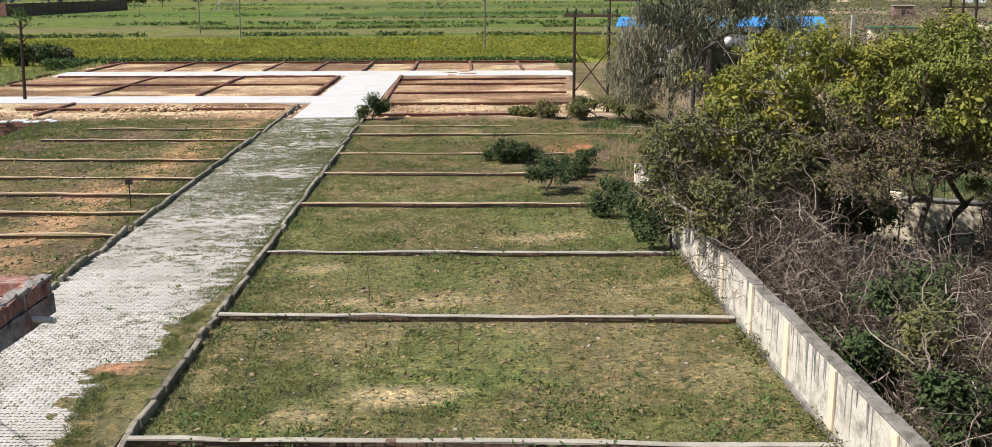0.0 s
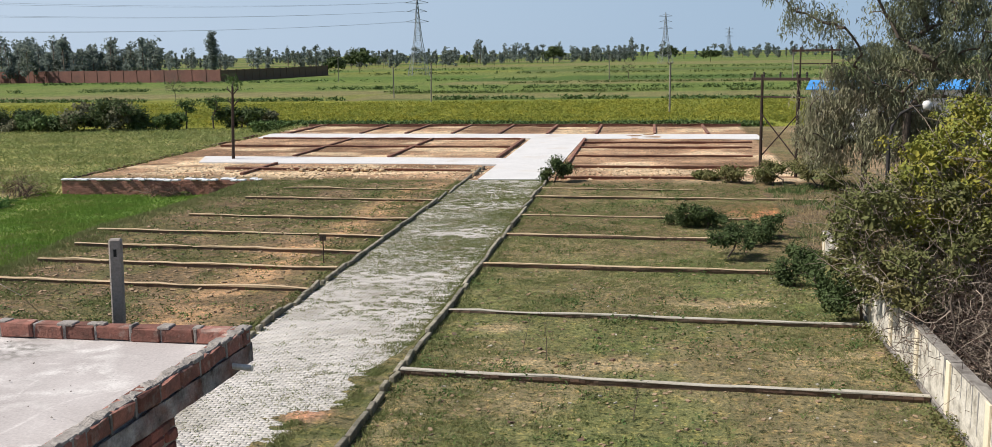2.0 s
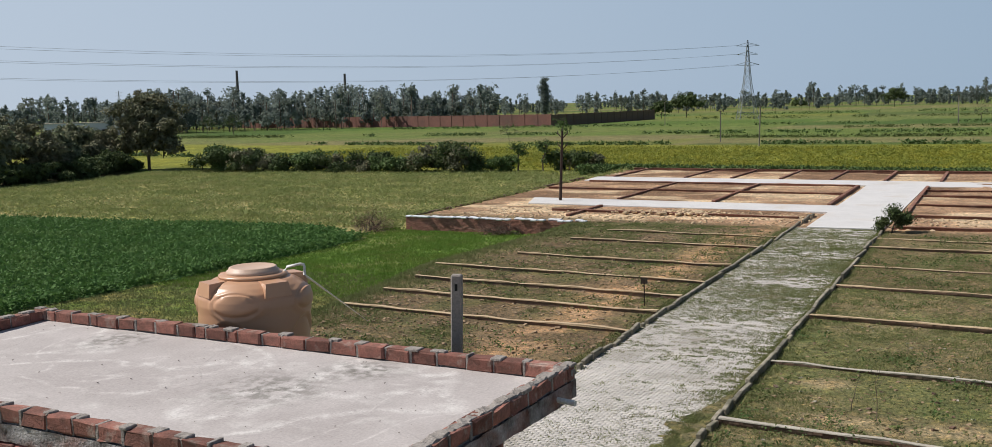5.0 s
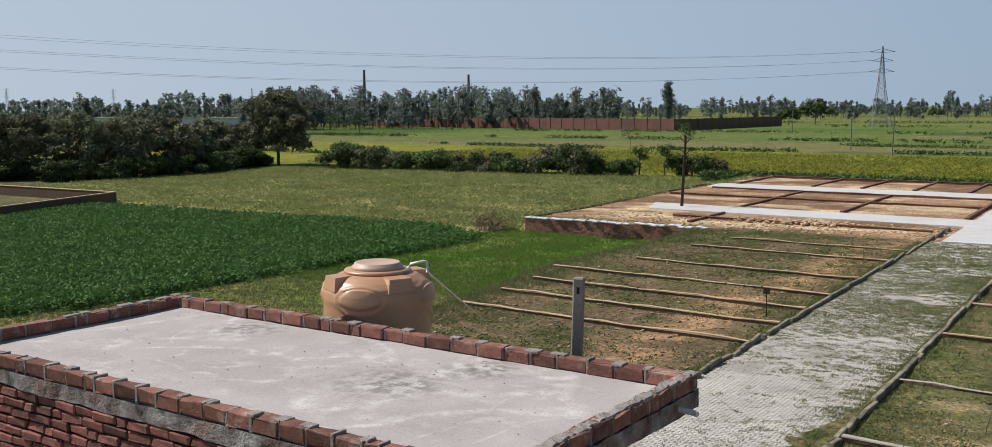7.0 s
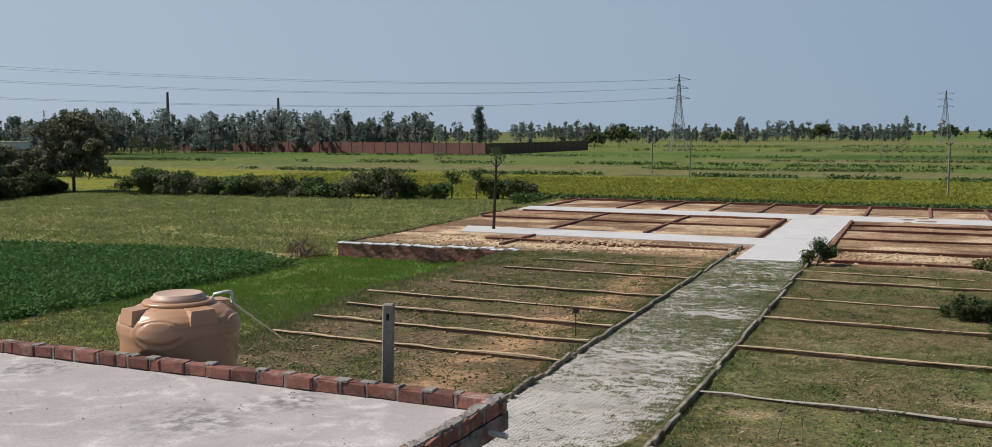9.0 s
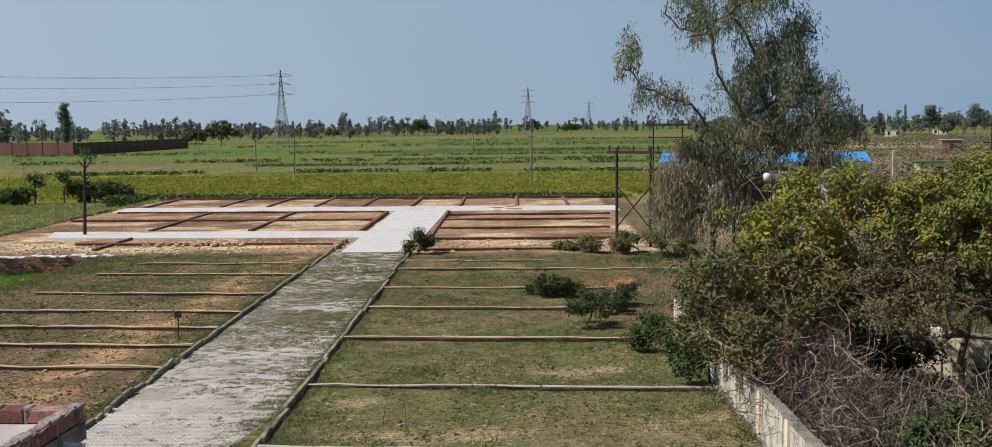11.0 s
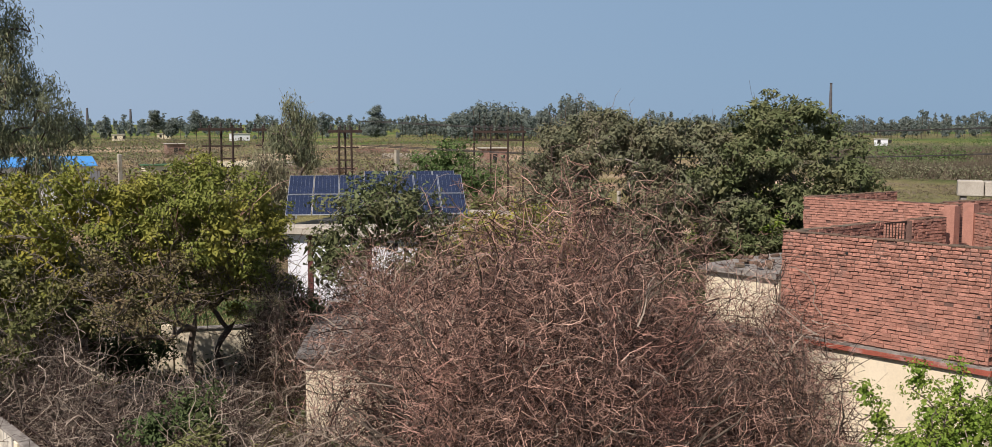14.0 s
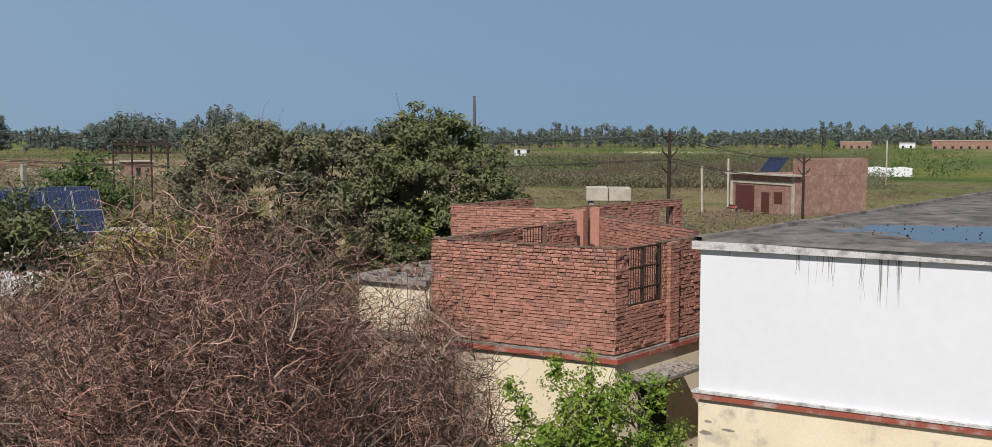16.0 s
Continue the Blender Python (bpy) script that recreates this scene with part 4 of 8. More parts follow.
def dist2(a, b):
    return math.hypot(b[0] - a[0], b[1] - a[1])


s = Shape()
s.add(*crust((RL - 0.012, 0.0), (RL - 0.014, RD), 0.15, TOP + 0.002, 33, -0.05))
s.part("cement_smear", M_CRUST, room)
# window hole on the lane side, door-less
HOLE = [(0.42, 1.46, -1.75, -0.36)]
brick_run(room, pose(0.2, 0, W0), RL - 0.345, 9, mat=M_BRICK, r=rb, start=0)
brick_run(room, pose(RL - 0.125, 0.02, W0, 0, 0, 90), RD - 0.98, 15, mat=M_BRICK, r=rb, holes=HOLE)
# near-black lining, so that the room's shade is painted on its inside
Shape().box(IN + 0.004, 0.41, W0 - 2.19, IN + 0.03, 1.51, W0 - 0.21).box(IN + 0.03, 0.402, W0 - 2.19, RL - 0.27, 0.42, W0 - 0.21).box(IN + 0.03, 1.5, W0 - 2.19, RL - 0.27, 1.518, W0 - 0.21).box(IN + 0.03, 0.42, W0 - 2.198, RL - 0.27, 1.5, W0 - 2.18).part("opening", M_BLACK, room, "black lining painted as the shade behind an unglazed window")
fr = Shape().box(RL - 0.145, 0.44, W0 - 0.378, RL - 0.12, 1.48, W0 - 0.36).box(RL - 0.145, 1.462, W0 - 1.75, RL - 0.12, 1.48, W0 - 0.378).box(RL - 0.145, 0.44, W0 - 1.75, RL - 0.12, 0.458, W0 - 0.378).box(RL - 0.145, 0.99, W0 - 1.75, RL - 0.12, 1.008, W0 - 0.378)
fr.part("window_frame", M_PCC, room, "thin grey steel frame")
s = Shape().box(0.2, -0.004, 0.1, RL - 0.145, 0.04, W0 - 0.75).box(RL - 0.165, 0.02, 0.1, RL - 0.125, RD - 0.96, W0 - 1.76)
s.part("lower_wall", M_BRICK, room)
Shape().tube([(RL - 0.1, RD - 0.35, TOP - 0.19), (RL + 0.16, RD - 0.38, TOP - 0.20)], 0.022, 10).part("drain_pipe", M_PVC, room, "short white plastic drain pipe")
# lower ledge behind, which carries the tank and the post
Shape().box(0.5, RD - 0.95, -0.1, RL - 1.8, RD + 1.5, 5.15, 0.01).box(RL - 1.8, RD - 0.95, -0.1, RL - 1.35, RD + 0.7, 5.15, 0.01).box(1.6, RD + 0.05, 5.15, 3.2, RD + 1.2, 5.33, 0.01).part("back_ledge", M_CEMENT, room)


# ---------------------------------------------------------------- water tank and post
def limb_line(a, b, sag, n=24):
    t = np.linspace(0, 1, n)
    p = np.outer(1 - t, a) + np.outer(t, b)
    p[:, 2] -= sag * 4 * t * (1 - t)
    return p, 0.016


def ring_profile():
    """Half outline of the tank: radius and height."""
    return [(0.0, 0.0), (0.44, 0.0), (0.455, 0.02), (0.455, 0.30), (0.452, 0.40), (0.455, 0.50), (0.45, 0.60), (0.455, 0.66), (0.448, 0.72), (0.425, 0.775), (0.385, 0.815), (0.33, 0.85), (0.27, 0.872)]


def water_tank(at):
    t = thing("water_tank", "tan plastic water tank with a round screw lid", "water tank", at)
    n = 144
    prof = np.array(ring_profile())
    fine = [prof[0]]
    for p, q in zip(prof[:-1], prof[1:]):
        for k in range(1, 6):
            fine.append(p + (q - p) * k / 5)
    V, F = [], []
    for rr, z in fine:
        for i in range(n):
            a = 2 * math.pi * i / n
            w = (2 * a / math.pi + 0.56) % 1.0 - 0.5                   # across one quarter
            pad = 1 / (1 + math.exp((math.hypot(w / 0.25, (z - 0.69) / 0.075) - 1) * 22))
            rim = math.exp(-((math.hypot(w / 0.31, (z - 0.685) / 0.115) - 1) / 0.10) ** 2)
            low = 0.45 + 0.115 * math.cos(4 * a + 1.0)
            ridge = math.exp(-((z - low) / 0.016) ** 2)
            groove = math.exp(-((z - low + 0.035) / 0.020) ** 2)
            waist = 1 / (1 + math.exp((low - z) * 110))
            k = 1 + (0.055 * pad + 0.030 * rim) * (z < 0.85) + 0.022 * ridge - 0.018 * groove + 0.030 * waist * (rr > 0.3)
            V.append((rr * k * math.cos(a), rr * k * math.sin(a), z + 0.03 * pad * (0.3 < rr < 0.44) * (z > 0.6)))
    for j in range(len(fine) - 1):
        for i in range(n):
            F.append((j * n + i, j * n + (i + 1) % n, (j + 1) * n + (i + 1) % n, (j + 1) * n + i))
    F.append(tuple((len(fine) - 1) * n + i for i in range(n)))
    link_mesh("body", V, F, M_TANK, t, "", True)
    for a in (40, 130, 220, 310):
        block = Shape().add([(0.25, -0.085, 0.868), (0.25, 0.085, 0.868), (0.435, 0.10, 0.858), (0.435, -0.10, 0.858), (0.25, -0.095, 0.70), (0.25, 0.095, 0.70), (0.455, 0.12, 0.745), (0.455, -0.12, 0.745)],
                            [(0, 3, 2, 1), (4, 5, 6, 7), (0, 4, 7, 3), (1, 2, 6, 5), (3, 7, 6, 2), (0, 1, 5, 4)])
        turn = Matrix.Rotation(radians(a), 4, "Z")
        block.V = [tuple(turn @ Vector(v)) for v in block.V]
        block.part("shoulder_block", M_TANK, t)
    Shape().lathe([(0.27, 0.86), (0.29, 0.874), (0.287, 0.888), (0.23, 0.895)], 40).part("neck", M_TANK, t, "", True)
    lid = Shape().lathe([(0.21, 0.888), (0.222, 0.894), (0.220, 0.918), (0.205, 0.924), (0.198, 0.945), (0.185, 0.951), (0.172, 0.946), (0.01, 0.944)], 40).part("lid", M_LID, t, "flat dusty tan screw lid", True)
    back = Matrix.Rotation(radians(-25), 4, "Z")
    bend = [(-6.63, 8.30, 6.30), (-6.63, 8.30, 6.40), (-6.61, 8.315, 6.43), (-6.50, 8.39, 6.455), (-6.472, 8.41, 6.445), (-6.468, 8.413, 6.425), (-6.468, 8.413, 6.34)]
    Shape().tube([tuple(back @ ((Vector(p) - Vector(at)) / 1.19)) for p in bend], 0.012, 10).part("inlet_pipe", M_PVC, t, "white plastic inlet pipe", True)
    return t


tank = water_tank((-6.87, 8.10, 5.33))
tank.scale = (1.19, 1.19, 1.19)
tank.rotation_euler.z = radians(25)
post = thing("concrete_post", "short grey precast concrete post behind the parapet", "post", (-4.47, 7.9, 5.15), 20)
Shape().box(-0.05, -0.045, 0, 0.05, 0.045, 1.38, 0.012, pose(0, 0, 0, 0, 1.5, 0)).part("shaft", M_PCC, post)
# a black chip stands for the shade in the bolt hole
Shape().box(-0.012, -0.05, 1.24, 0.012, -0.046, 1.30, 0, pose(0, 0, 0, 0, 1.5, 0)).part("bolt_hole", M_BLACK, post)
HOSE_END = (-21.3, 31.9, 0.03)
hose = thing("supply_hose", "thin pale plastic hose running from the tank to the ground", "hose", (0, 0, 0))
hp, hr = limb_line((-6.495, 8.445, 6.335), HOSE_END, 0.0)
tubes_mesh("hose", [(hp, 0.012)], M_PVC, hose, 6)


# ---------------------------------------------------------------- buildings beyond the yard
def prism(corners, z0, z1):
    """A closed solid over a plan outline."""
    n = len(corners)
    V = [(x, y, z0) for x, y in corners] + [(x, y, z1) for x, y in corners]
    area = sum(corners[i][0] * corners[(i + 1) % n][1] - corners[(i + 1) % n][0] * corners[i][1] for i in range(n))
    F = [tuple(range(n))[::-1], tuple(range(n, 2 * n))] + [(i, (i + 1) % n, (i + 1) % n + n, i + n) for i in range(n)]
    if area < 0:
        F = [f[::-1] for f in F]
    return Shape().add(V, F)


def run_matrix(a, b, z):
    """Local x from a to b in plan, z at the given height; the face looks to the right of the way."""
    return pose(a[0], a[1], z, 0, 0, math.degrees(math.atan2(b[1] - a[1], b[0] - a[0])))


def joined_bricks(parent, m, length, courses, L=0.18, H=0.082, holes=(), mat=None, r=None, deep=0.1, gap=0.009, skip=0):
    """The same courses as one mesh."""
    s = Shape()
    for c in range(skip, courses):
        z1 = -c * H
        for a, b in course_pieces(c, length, L, gap / 3, z1 - H / 2, holes, r):
            s.box(a, r.normal(-0.004, 0.011), z1 - H + 0.016 + r.normal(0, 0.004), b, deep, z1 + r.normal(0, 0.004), 0, m)
    ob = s.part("brickwork", mat, parent)
    ob["kind"] = "stuff"
    return ob


def dist(a, b):
    return math.hypot(b[0] - a[0], b[1] - a[1])


A, B, C = (20.5, 8.85), (20.45, 13.6), (27.5, 7.6)
ZS, ZT = 3.22, 5.54
bh = thing("brick_house", "cream single-storey house with an unfinished red brick upper floor", "house", (0, 0, 0))
prism([A, C, (38.5, 12.6), (35.2, 19.8), (29.8, 20.0), (29.8, 15.75), (20.45, 15.75)], -0.1, ZS - 0.16).part("ground_floor", M_CREAM, bh, "stained cream plaster walls")
prism([(A[0] - 0.05, A[1] - 0.06), (C[0], C[1] - 0.07), (39, 12.5), (35.4, 20.0), (29.6, 20.2), (29.6, 15.9), (20.3, 15.9)], ZS - 0.16, ZS).part("floor_slab", M_CEMENT, bh, "weathered cement slab")
band = prism([(A[0] - 0.08, A[1] - 0.09), (C[0], C[1] - 0.10), (C[0], C[1]), (A[0] + 0.05, A[1] + 0.05), (20.4, 13.62), (20.34, 13.62)], ZS - 0.155, ZS - 0.05)
# cream stair block beside the brick storey, with rubble on its slab
stair = prism([(20.43, 13.64), (23.6, 13.84), (23.6, 15.75), (20.43, 15.75)], ZS, 4.42).part("stair_block", M_CREAM, bh, "stained cream stair block")
prism([(20.3, 13.64), (23.75, 13.84), (23.75, 15.9), (20.3, 15.9)], 4.42, 4.55).part("stair_slab", M_CEMENT, stair, "crumbling grey cement slab")
sr = np.random.default_rng(915)
bits = Shape()
for i in range(34):
    bits.box(-0.11, -0.05, 0, 0.11, 0.05, 0.07, 0.008, pose(sr.uniform(20.5, 23.3), sr.uniform(14.0, 15.6), 4.55 + 0.05 * sr.integers(0, 3), sr.normal(0, 9), sr.normal(0, 9), sr.uniform(0, 180)))
bits.part("rubble", M_BRICK_OLD, stair, "broken bricks left on the slab")["kind"] = "stuff"
band.part("red_band", M_REDBAND, bh, "flaking red oxide band")


def brick_panel(a, b, z0, z1, thick=0.22, holes=(), single=0, seed=1):
    """A brick wall between two plan points, with holes (along, along, below the top, below the top)."""
    r = np.random.default_rng(seed)
    L = dist(a, b)
    m = run_matrix(a, b, z1)
    courses = int((z1 - z0) / 0.082)
    core = Shape()
    cuts = sorted(holes)
    x = 0.0
    for h in cuts:
        core.box(x, 0.022, z0 - z1, h[0], thick - 0.022, -0.012, 0, m)
        if h[3] < -0.1:
            core.box(h[0], 0.022, h[3], h[1], thick - 0.022, -0.012, 0, m)
        core.box(h[0], 0.022, z0 - z1, h[1], thick - 0.022, h[2], 0, m)
        x = h[1]
    core.box(x, 0.022, z0 - z1, L, thick - 0.022, -0.012, 0, m)
    core.part("mortar_core", M_MORTAR_RED, bh)
    used = 0
    top = Shape()
    x = 0.0
    while x < L - 0.06:
        w = min(r.uniform(0.10, 0.25), L - x)
        if not any(h[3] > -0.1 and h[0] - 0.05 < x + w / 2 < h[1] + 0.05 for h in holes):
            top.box(x, r.normal(-0.004, 0.006), -0.006, x + w - 0.01, thick + r.normal(0.004, 0.006), 0.022 + r.normal(0, 0.010), 0.006, m)
        x += w
    top.part("top_course", M_BRICK_OLD, bh, "weathered dark top of the wall")["kind"] = "stuff"
    if single:
        used = single
        brick_run(bh, m, L, single, L=0.18, H=0.082, deep=0.1, gap=0.016, mat=M_BRICK_P, r=r, holes=holes, jitter=0.010)
    joined_bricks(bh, m, L, courses, mat=M_BRICK_I, r=r, holes=holes, skip=used)
    back = m @ pose(L, thick, 0, 0, 0, 180)
    joined_bricks(bh, back, L, courses, mat=M_BRICK_I, r=r, holes=[(L - h[1], L - h[0], h[2], h[3]) for h in holes])


brick_panel(B, A, ZS, ZT, single=10, seed=3)
m = run_matrix(B, A, ZT)
# flat black blocks paint the shade of the scaffold holes
s = Shape()
for x, z in ((0.5, -0.9), (1.6, -0.35), (1.9, -1.55), (2.9, -0.95), (3.6, -1.72), (4.2, -0.5), (0.9, -1.9), (4.5, -1.35), (2.3, -2.05)):
    s.box(x, -0.008, z - 0.03, x + 0.06, 0.03, z + 0.025, 0, m)
s.part("scaffold_hole", M_BLACK, bh, "small black blocks painted as shaded scaffold holes")["kind"] = "stuff"
WIN = (0.5, 1.9, -1.32, -0.02)
brick_panel(A, C, ZS, ZT, holes=[WIN], single=0, seed=4)
# the window grille in the hole
m = run_matrix(A, C, ZT)
g = Shape()
for x in np.linspace(WIN[0] + 0.02, WIN[1] - 0.02, 15):
    g.box(x - 0.008, 0.08, WIN[2], x + 0.008, 0.096, WIN[3], 0, m)
for z in (WIN[2] + 0.03, -0.95, -0.48, -0.04):
    g.box(WIN[0], 0.07, z - 0.02, WIN[1], 0.10, z + 0.02, 0, m)
g.box(WIN[0], 0.06, WIN[2], WIN[0] + 0.05, 0.12, WIN[3], 0, m).box(WIN[1] - 0.05, 0.06, WIN[2], WIN[1], 0.12, WIN[3], 0, m).box((WIN[0] + WIN[1]) / 2 - 0.02, 0.06, WIN[2], (WIN[0] + WIN[1]) / 2 + 0.02, 0.12, WIN[3], 0, m)
g.part("window_grille", M_IRON, bh, "rusty steel window grille")
# rib beside the window
pier = Shape().box(2.07, -0.09, ZS - ZT, 2.43, 0.02, -0.02, 0.0, m)
rp = np.random.default_rng(61)
for c in range(28):
    for a, b in (((2.06, 2.25), (2.26, 2.44)) if c % 2 else ((2.06, 2.16), (2.17, 2.35), (2.36, 2.44))):
        pier.box(a, -0.105 + rp.normal(0, 0.005), -0.082 * c - 0.068, b, 0.015, -0.082 * c, 0, m)
pier.part("brick_pier", M_BRICK_I, bh)
brick_panel((24.3, 13.5), (20.65, 13.62), ZS, ZT - 0.02, seed=5)
brick_panel((26.8, 13.1), (25.4, 13.3), ZS, ZT - 0.02, seed=6)
g2 = Shape()
m2 = run_matrix((24.3, 13.45), (25.4, 13.3), ZT - 0.02)
for x in np.linspace(0.05, 1.05, 9):
    g2.box(x - 0.008, -0.05, -1.4, x + 0.008, -0.03, -0.05, 0, m2)
g2.box(0, -0.06, -0.07, 1.1, -0.02, -0.03, 0, m2).box(0, -0.06, -0.75, 1.1, -0.02, -0.71, 0, m2)
g2.part("inner_grille", M_IRON, bh)
brick_panel((28.6, 13.05), (25.9, 9.1), ZS, ZT - 0.02, seed=7)
for px, py in ((27.2, 12.9), (28.5, 13.0)):
    prism([(px, py), (px + 0.3, py), (px + 0.3, py + 0.3), (px, py + 0.3)], ZS, ZT + 0.25).part("brick_pier", M_BRICK_I, bh)
brick_panel((30.3, 19.5), (30.9, 14.6), ZS, ZT, seed=8)
brick_panel((30.9, 14.9), (36.8, 13.5), ZS, ZT + 0.05, seed=9, holes=[(4.6, 5.5, -2.0, -0.25)])
brick_panel((35.0, 19.0), (30.4, 19.6), ZS, ZT, seed=10)
# sunshade over the door on the alley side, with rubble on it
m = run_matrix(A, C, ZS - 0.5)
Shape().box(0.5, -0.75, -0.1, 2.5, 0.0, 0.0, 0.015, m).part("sunshade", M_CEMENT, bh, "crumbling cement sunshade")
# no recess here: a black panel paints the doorway's shade
Shape().box(0.9, -0.012, -2.6, 2.1, 0.05, -0.35, 0, m).part("doorway", M_BLACK, bh, "black panel painted as a doorway's shade under the sunshade")
rub = thing("rubble_heap", "loose brick rubble heaped on a sunshade", "rubble", (0, 0, 0), kind="stuff")
r = np.random.default_rng(14)
s = Shape()
for i in range(60):
    x, y = r.uniform(0.55, 2.4), r.uniform(-0.68, -0.08)
    k = r.uniform(0.03, 0.08)
    s.box(-k, -k * 0.7, 0, k, k * 0.7, k, 0.01, m @ pose(x, y, 0.0, r.uniform(-12, 12), r.uniform(-12, 12), r.uniform(0, 180)))
s.part("rubble", M_MORTAR, rub)
# cement box on the far roof
tb = thing("cement_tank", "square grey cement water tank on legs behind the house", "water tank", (45.2, 20.4, 0), -62)
Shape().box(-1.05, -0.6, 4.85, -0.02, 0.6, 5.5, 0.03).box(0.02, -0.6, 4.85, 1.05, 0.6, 5.48, 0.03).part("box", M_CAP, tb)
for x in (-0.8, 0.8):
    Shape().box(x - 0.12, -0.5, -0.1, x + 0.12, 0.5, 4.86).part("leg", M_CEMENT, tb)

M_EDGE = surface("stained_edge", (0.60, 0.59, 0.58), (0.48, 0.47, 0.46), 0.3, 0.03, 0.9, 0.4, c3=(0.10, 0.095, 0.09), amount=0.42, size3=0.22)
# white house beside it
wh = thing("white_house", "whitewashed two-storey house with a wet flat roof", "house", (0, 0, 0))
K = [(19.9, 6.75), (20.27, -9.0), (44.0, -9.0), (43.0, 2.9)]
prism(K, 2.9, 5.74).part("upper_wall", M_WHITE, wh, "whitewashed upper wall")
prism(K, -0.1, 2.735).part("lower_wall", M_CREAM, wh, "cream lower wall")
K2 = [(19.82, 6.85), (20.19, -9.1), (44.1, -9.1), (43.1, 3.0)]
prism(K2, 2.735, 2.855).part("red_band", M_REDBAND, wh, "peeling red band")
prism([(19.80, 6.87), (20.17, -9.12), (44.12, -9.12), (43.12, 3.02)], 2.855, 2.905).part("ledge", M_EDGE, wh, "stained white plaster ledge")
K3 = [(19.79, 6.9), (20.16, -9.2), (44.2, -9.2), (43.2, 3.15)]
prism(K3, 5.74, 5.90).part("roof_slab", M_EDGE, wh, "stained cement roof edge")
n1, n2 = 150, 110
uu, vv = np.meshgrid(np.linspace(0, 1, n1), np.linspace(0, 1, n2), indexing="ij")
K3a = np.array(K3)
rx = (K3a[0, 0] + 0.03) * (1 - uu) + (K3a[3, 0] - 0.12) * uu
top = (K3a[0, 1] - 0.12) * (1 - uu) + (K3a[3, 1] - 0.12) * uu
ry = top * (1 - vv) + (-9.1) * vv
rz = 5.945 + 0.05 * (fbm(rx, ry, 4.0, 301) - 0.5) + 0.035 * (fbm(rx, ry, 1.1, 302) - 0.5)
out_by = np.minimum(rx - K3a[0, 0], top + 0.12 - ry)
rz -= 0.055 * np.exp(-(((rx - 23.7) / 2.2) ** 2 + ((ry - 1.6) / 2.8) ** 2))
rz = 5.902 + (rz - 5.902) * smooth_step(0.0, 0.5, out_by - 0.03)
i1, j1 = np.meshgrid(np.arange(n1 - 1), np.arange(n2 - 1), indexing="ij")
link_mesh("roof_tar", np.stack([rx, ry, rz], -1).reshape(-1, 3), np.stack([i1 * n2 + j1, i1 * n2 + j1 + 1, (i1 + 1) * n2 + j1 + 1, (i1 + 1) * n2 + j1], -1).reshape(-1, 4), M_TAR, wh, "grimy grey roof surface", True)
V, F = [], []
for i in range(61):
    p = [K3[0][k] + (K3[3][k] - K3[0][k]) * i / 60 for k in (0, 1)]
    h = 0.085 + 0.012 * math.sin(i * 2.1) + 0.01 * math.sin(i * 0.7)
    V += [(p[0] + 0.02, p[1] - 0.02, 5.90), (p[0] + 0.03, p[1] - 0.03, 5.90 + h), (p[0] + 0.01, p[1] - 0.2, 5.90 + h), (p[0], p[1] - 0.22, 5.90)]
for i in range(60):
    F += [(4 * i + k, 4 * i + k + 1, 4 * i + 5 + k, 4 * i + 4 + k) for k in range(3)]
link_mesh("roof_kerb", V, F, M_TAR, wh)
M_WATER = surface("standing_water", (0.03, 0.035, 0.04), (0.04, 0.04, 0.045), 2, 0.2, 0.04, 0, spec=0.6)
puddle = prism([(23.7 + 3.6 * math.cos(a), 1.3 + 4.4 * math.sin(a)) for a in np.linspace(0, 2 * math.pi, 32, endpoint=False)], 5.80, 5.918).part("puddle", M_WATER, wh, "shallow rainwater puddle")
s = Shape()
r = np.random.default_rng(78)
for y, z, w, h in ((6.55, 2.28, 0.09, 0.035), (6.15, 2.16, 0.15, 0.035), (6.6, 2.05, 0.14, 0.06)):
    x = 19.9 + (6.75 - y) * 0.37 / 15.75 - 0.004
    ring = [(x, y + w * math.cos(a) * r.uniform(0.6, 1.1), z + h * math.sin(a) * r.uniform(0.6, 1.1)) for a in np.linspace(0, 2 * math.pi, 11)[:-1]]
    s.add(ring, [tuple(range(10))])
s.part("bare_patch", M_MORTAR, wh, "patches where the plaster has fallen")["kind"] = "stuff"
s = Shape()
r = np.random.default_rng(77)
for y0, n in ((4.85, 3), (4.5, 4), (4.2, 3), (3.7, 3), (3.25, 10), (3.05, 5), (2.7, 2), (0.6, 4), (-1.8, 5), (6.1, 1)):
    for i in range(n):
        y = y0 + r.normal(0, 0.09)
        w, L = r.uniform(0.004, 0.011), r.uniform(0.25, 0.95) * (1.0 if n > 2 else 0.5)
        x = 19.9 + (6.75 - y) * 0.37 / 15.75 - 0.005
        k = [0, r.normal(0, 0.012), r.normal(0, 0.02)]
        zs = [5.735, 5.735 - 0.5 * L, 5.735 - L]
        for a in (0, 1):
            wa, wb = w * (1 - 0.35 * a), w * (0.65 - 0.5 * a)
            s.add([(x, y + k[a] - wa, zs[a]), (x, y + k[a] + wa, zs[a]), (x, y + k[a + 1] + wb, zs[a + 1]), (x, y + k[a + 1] - wb, zs[a + 1])], [(0, 1, 2, 3)])
s.part("drip_stain", M_STAIN, wh)["kind"] = "stuff"

# low cream house in the yard
lh = thing("yard_house", "low cream house with a grey flat roof behind trees", "house", (12.6, 21.6, 0), -36)
Shape().box(0, 0, -0.1, 6.0, 6.0, 2.35).part("wall", M_CREAM, lh)
Shape().box(-0.2, -0.25, 2.35, 6.2, 6.2, 2.50, 0.02).part("roof_slab", M_TAR, lh, "grimy grey roof slab")
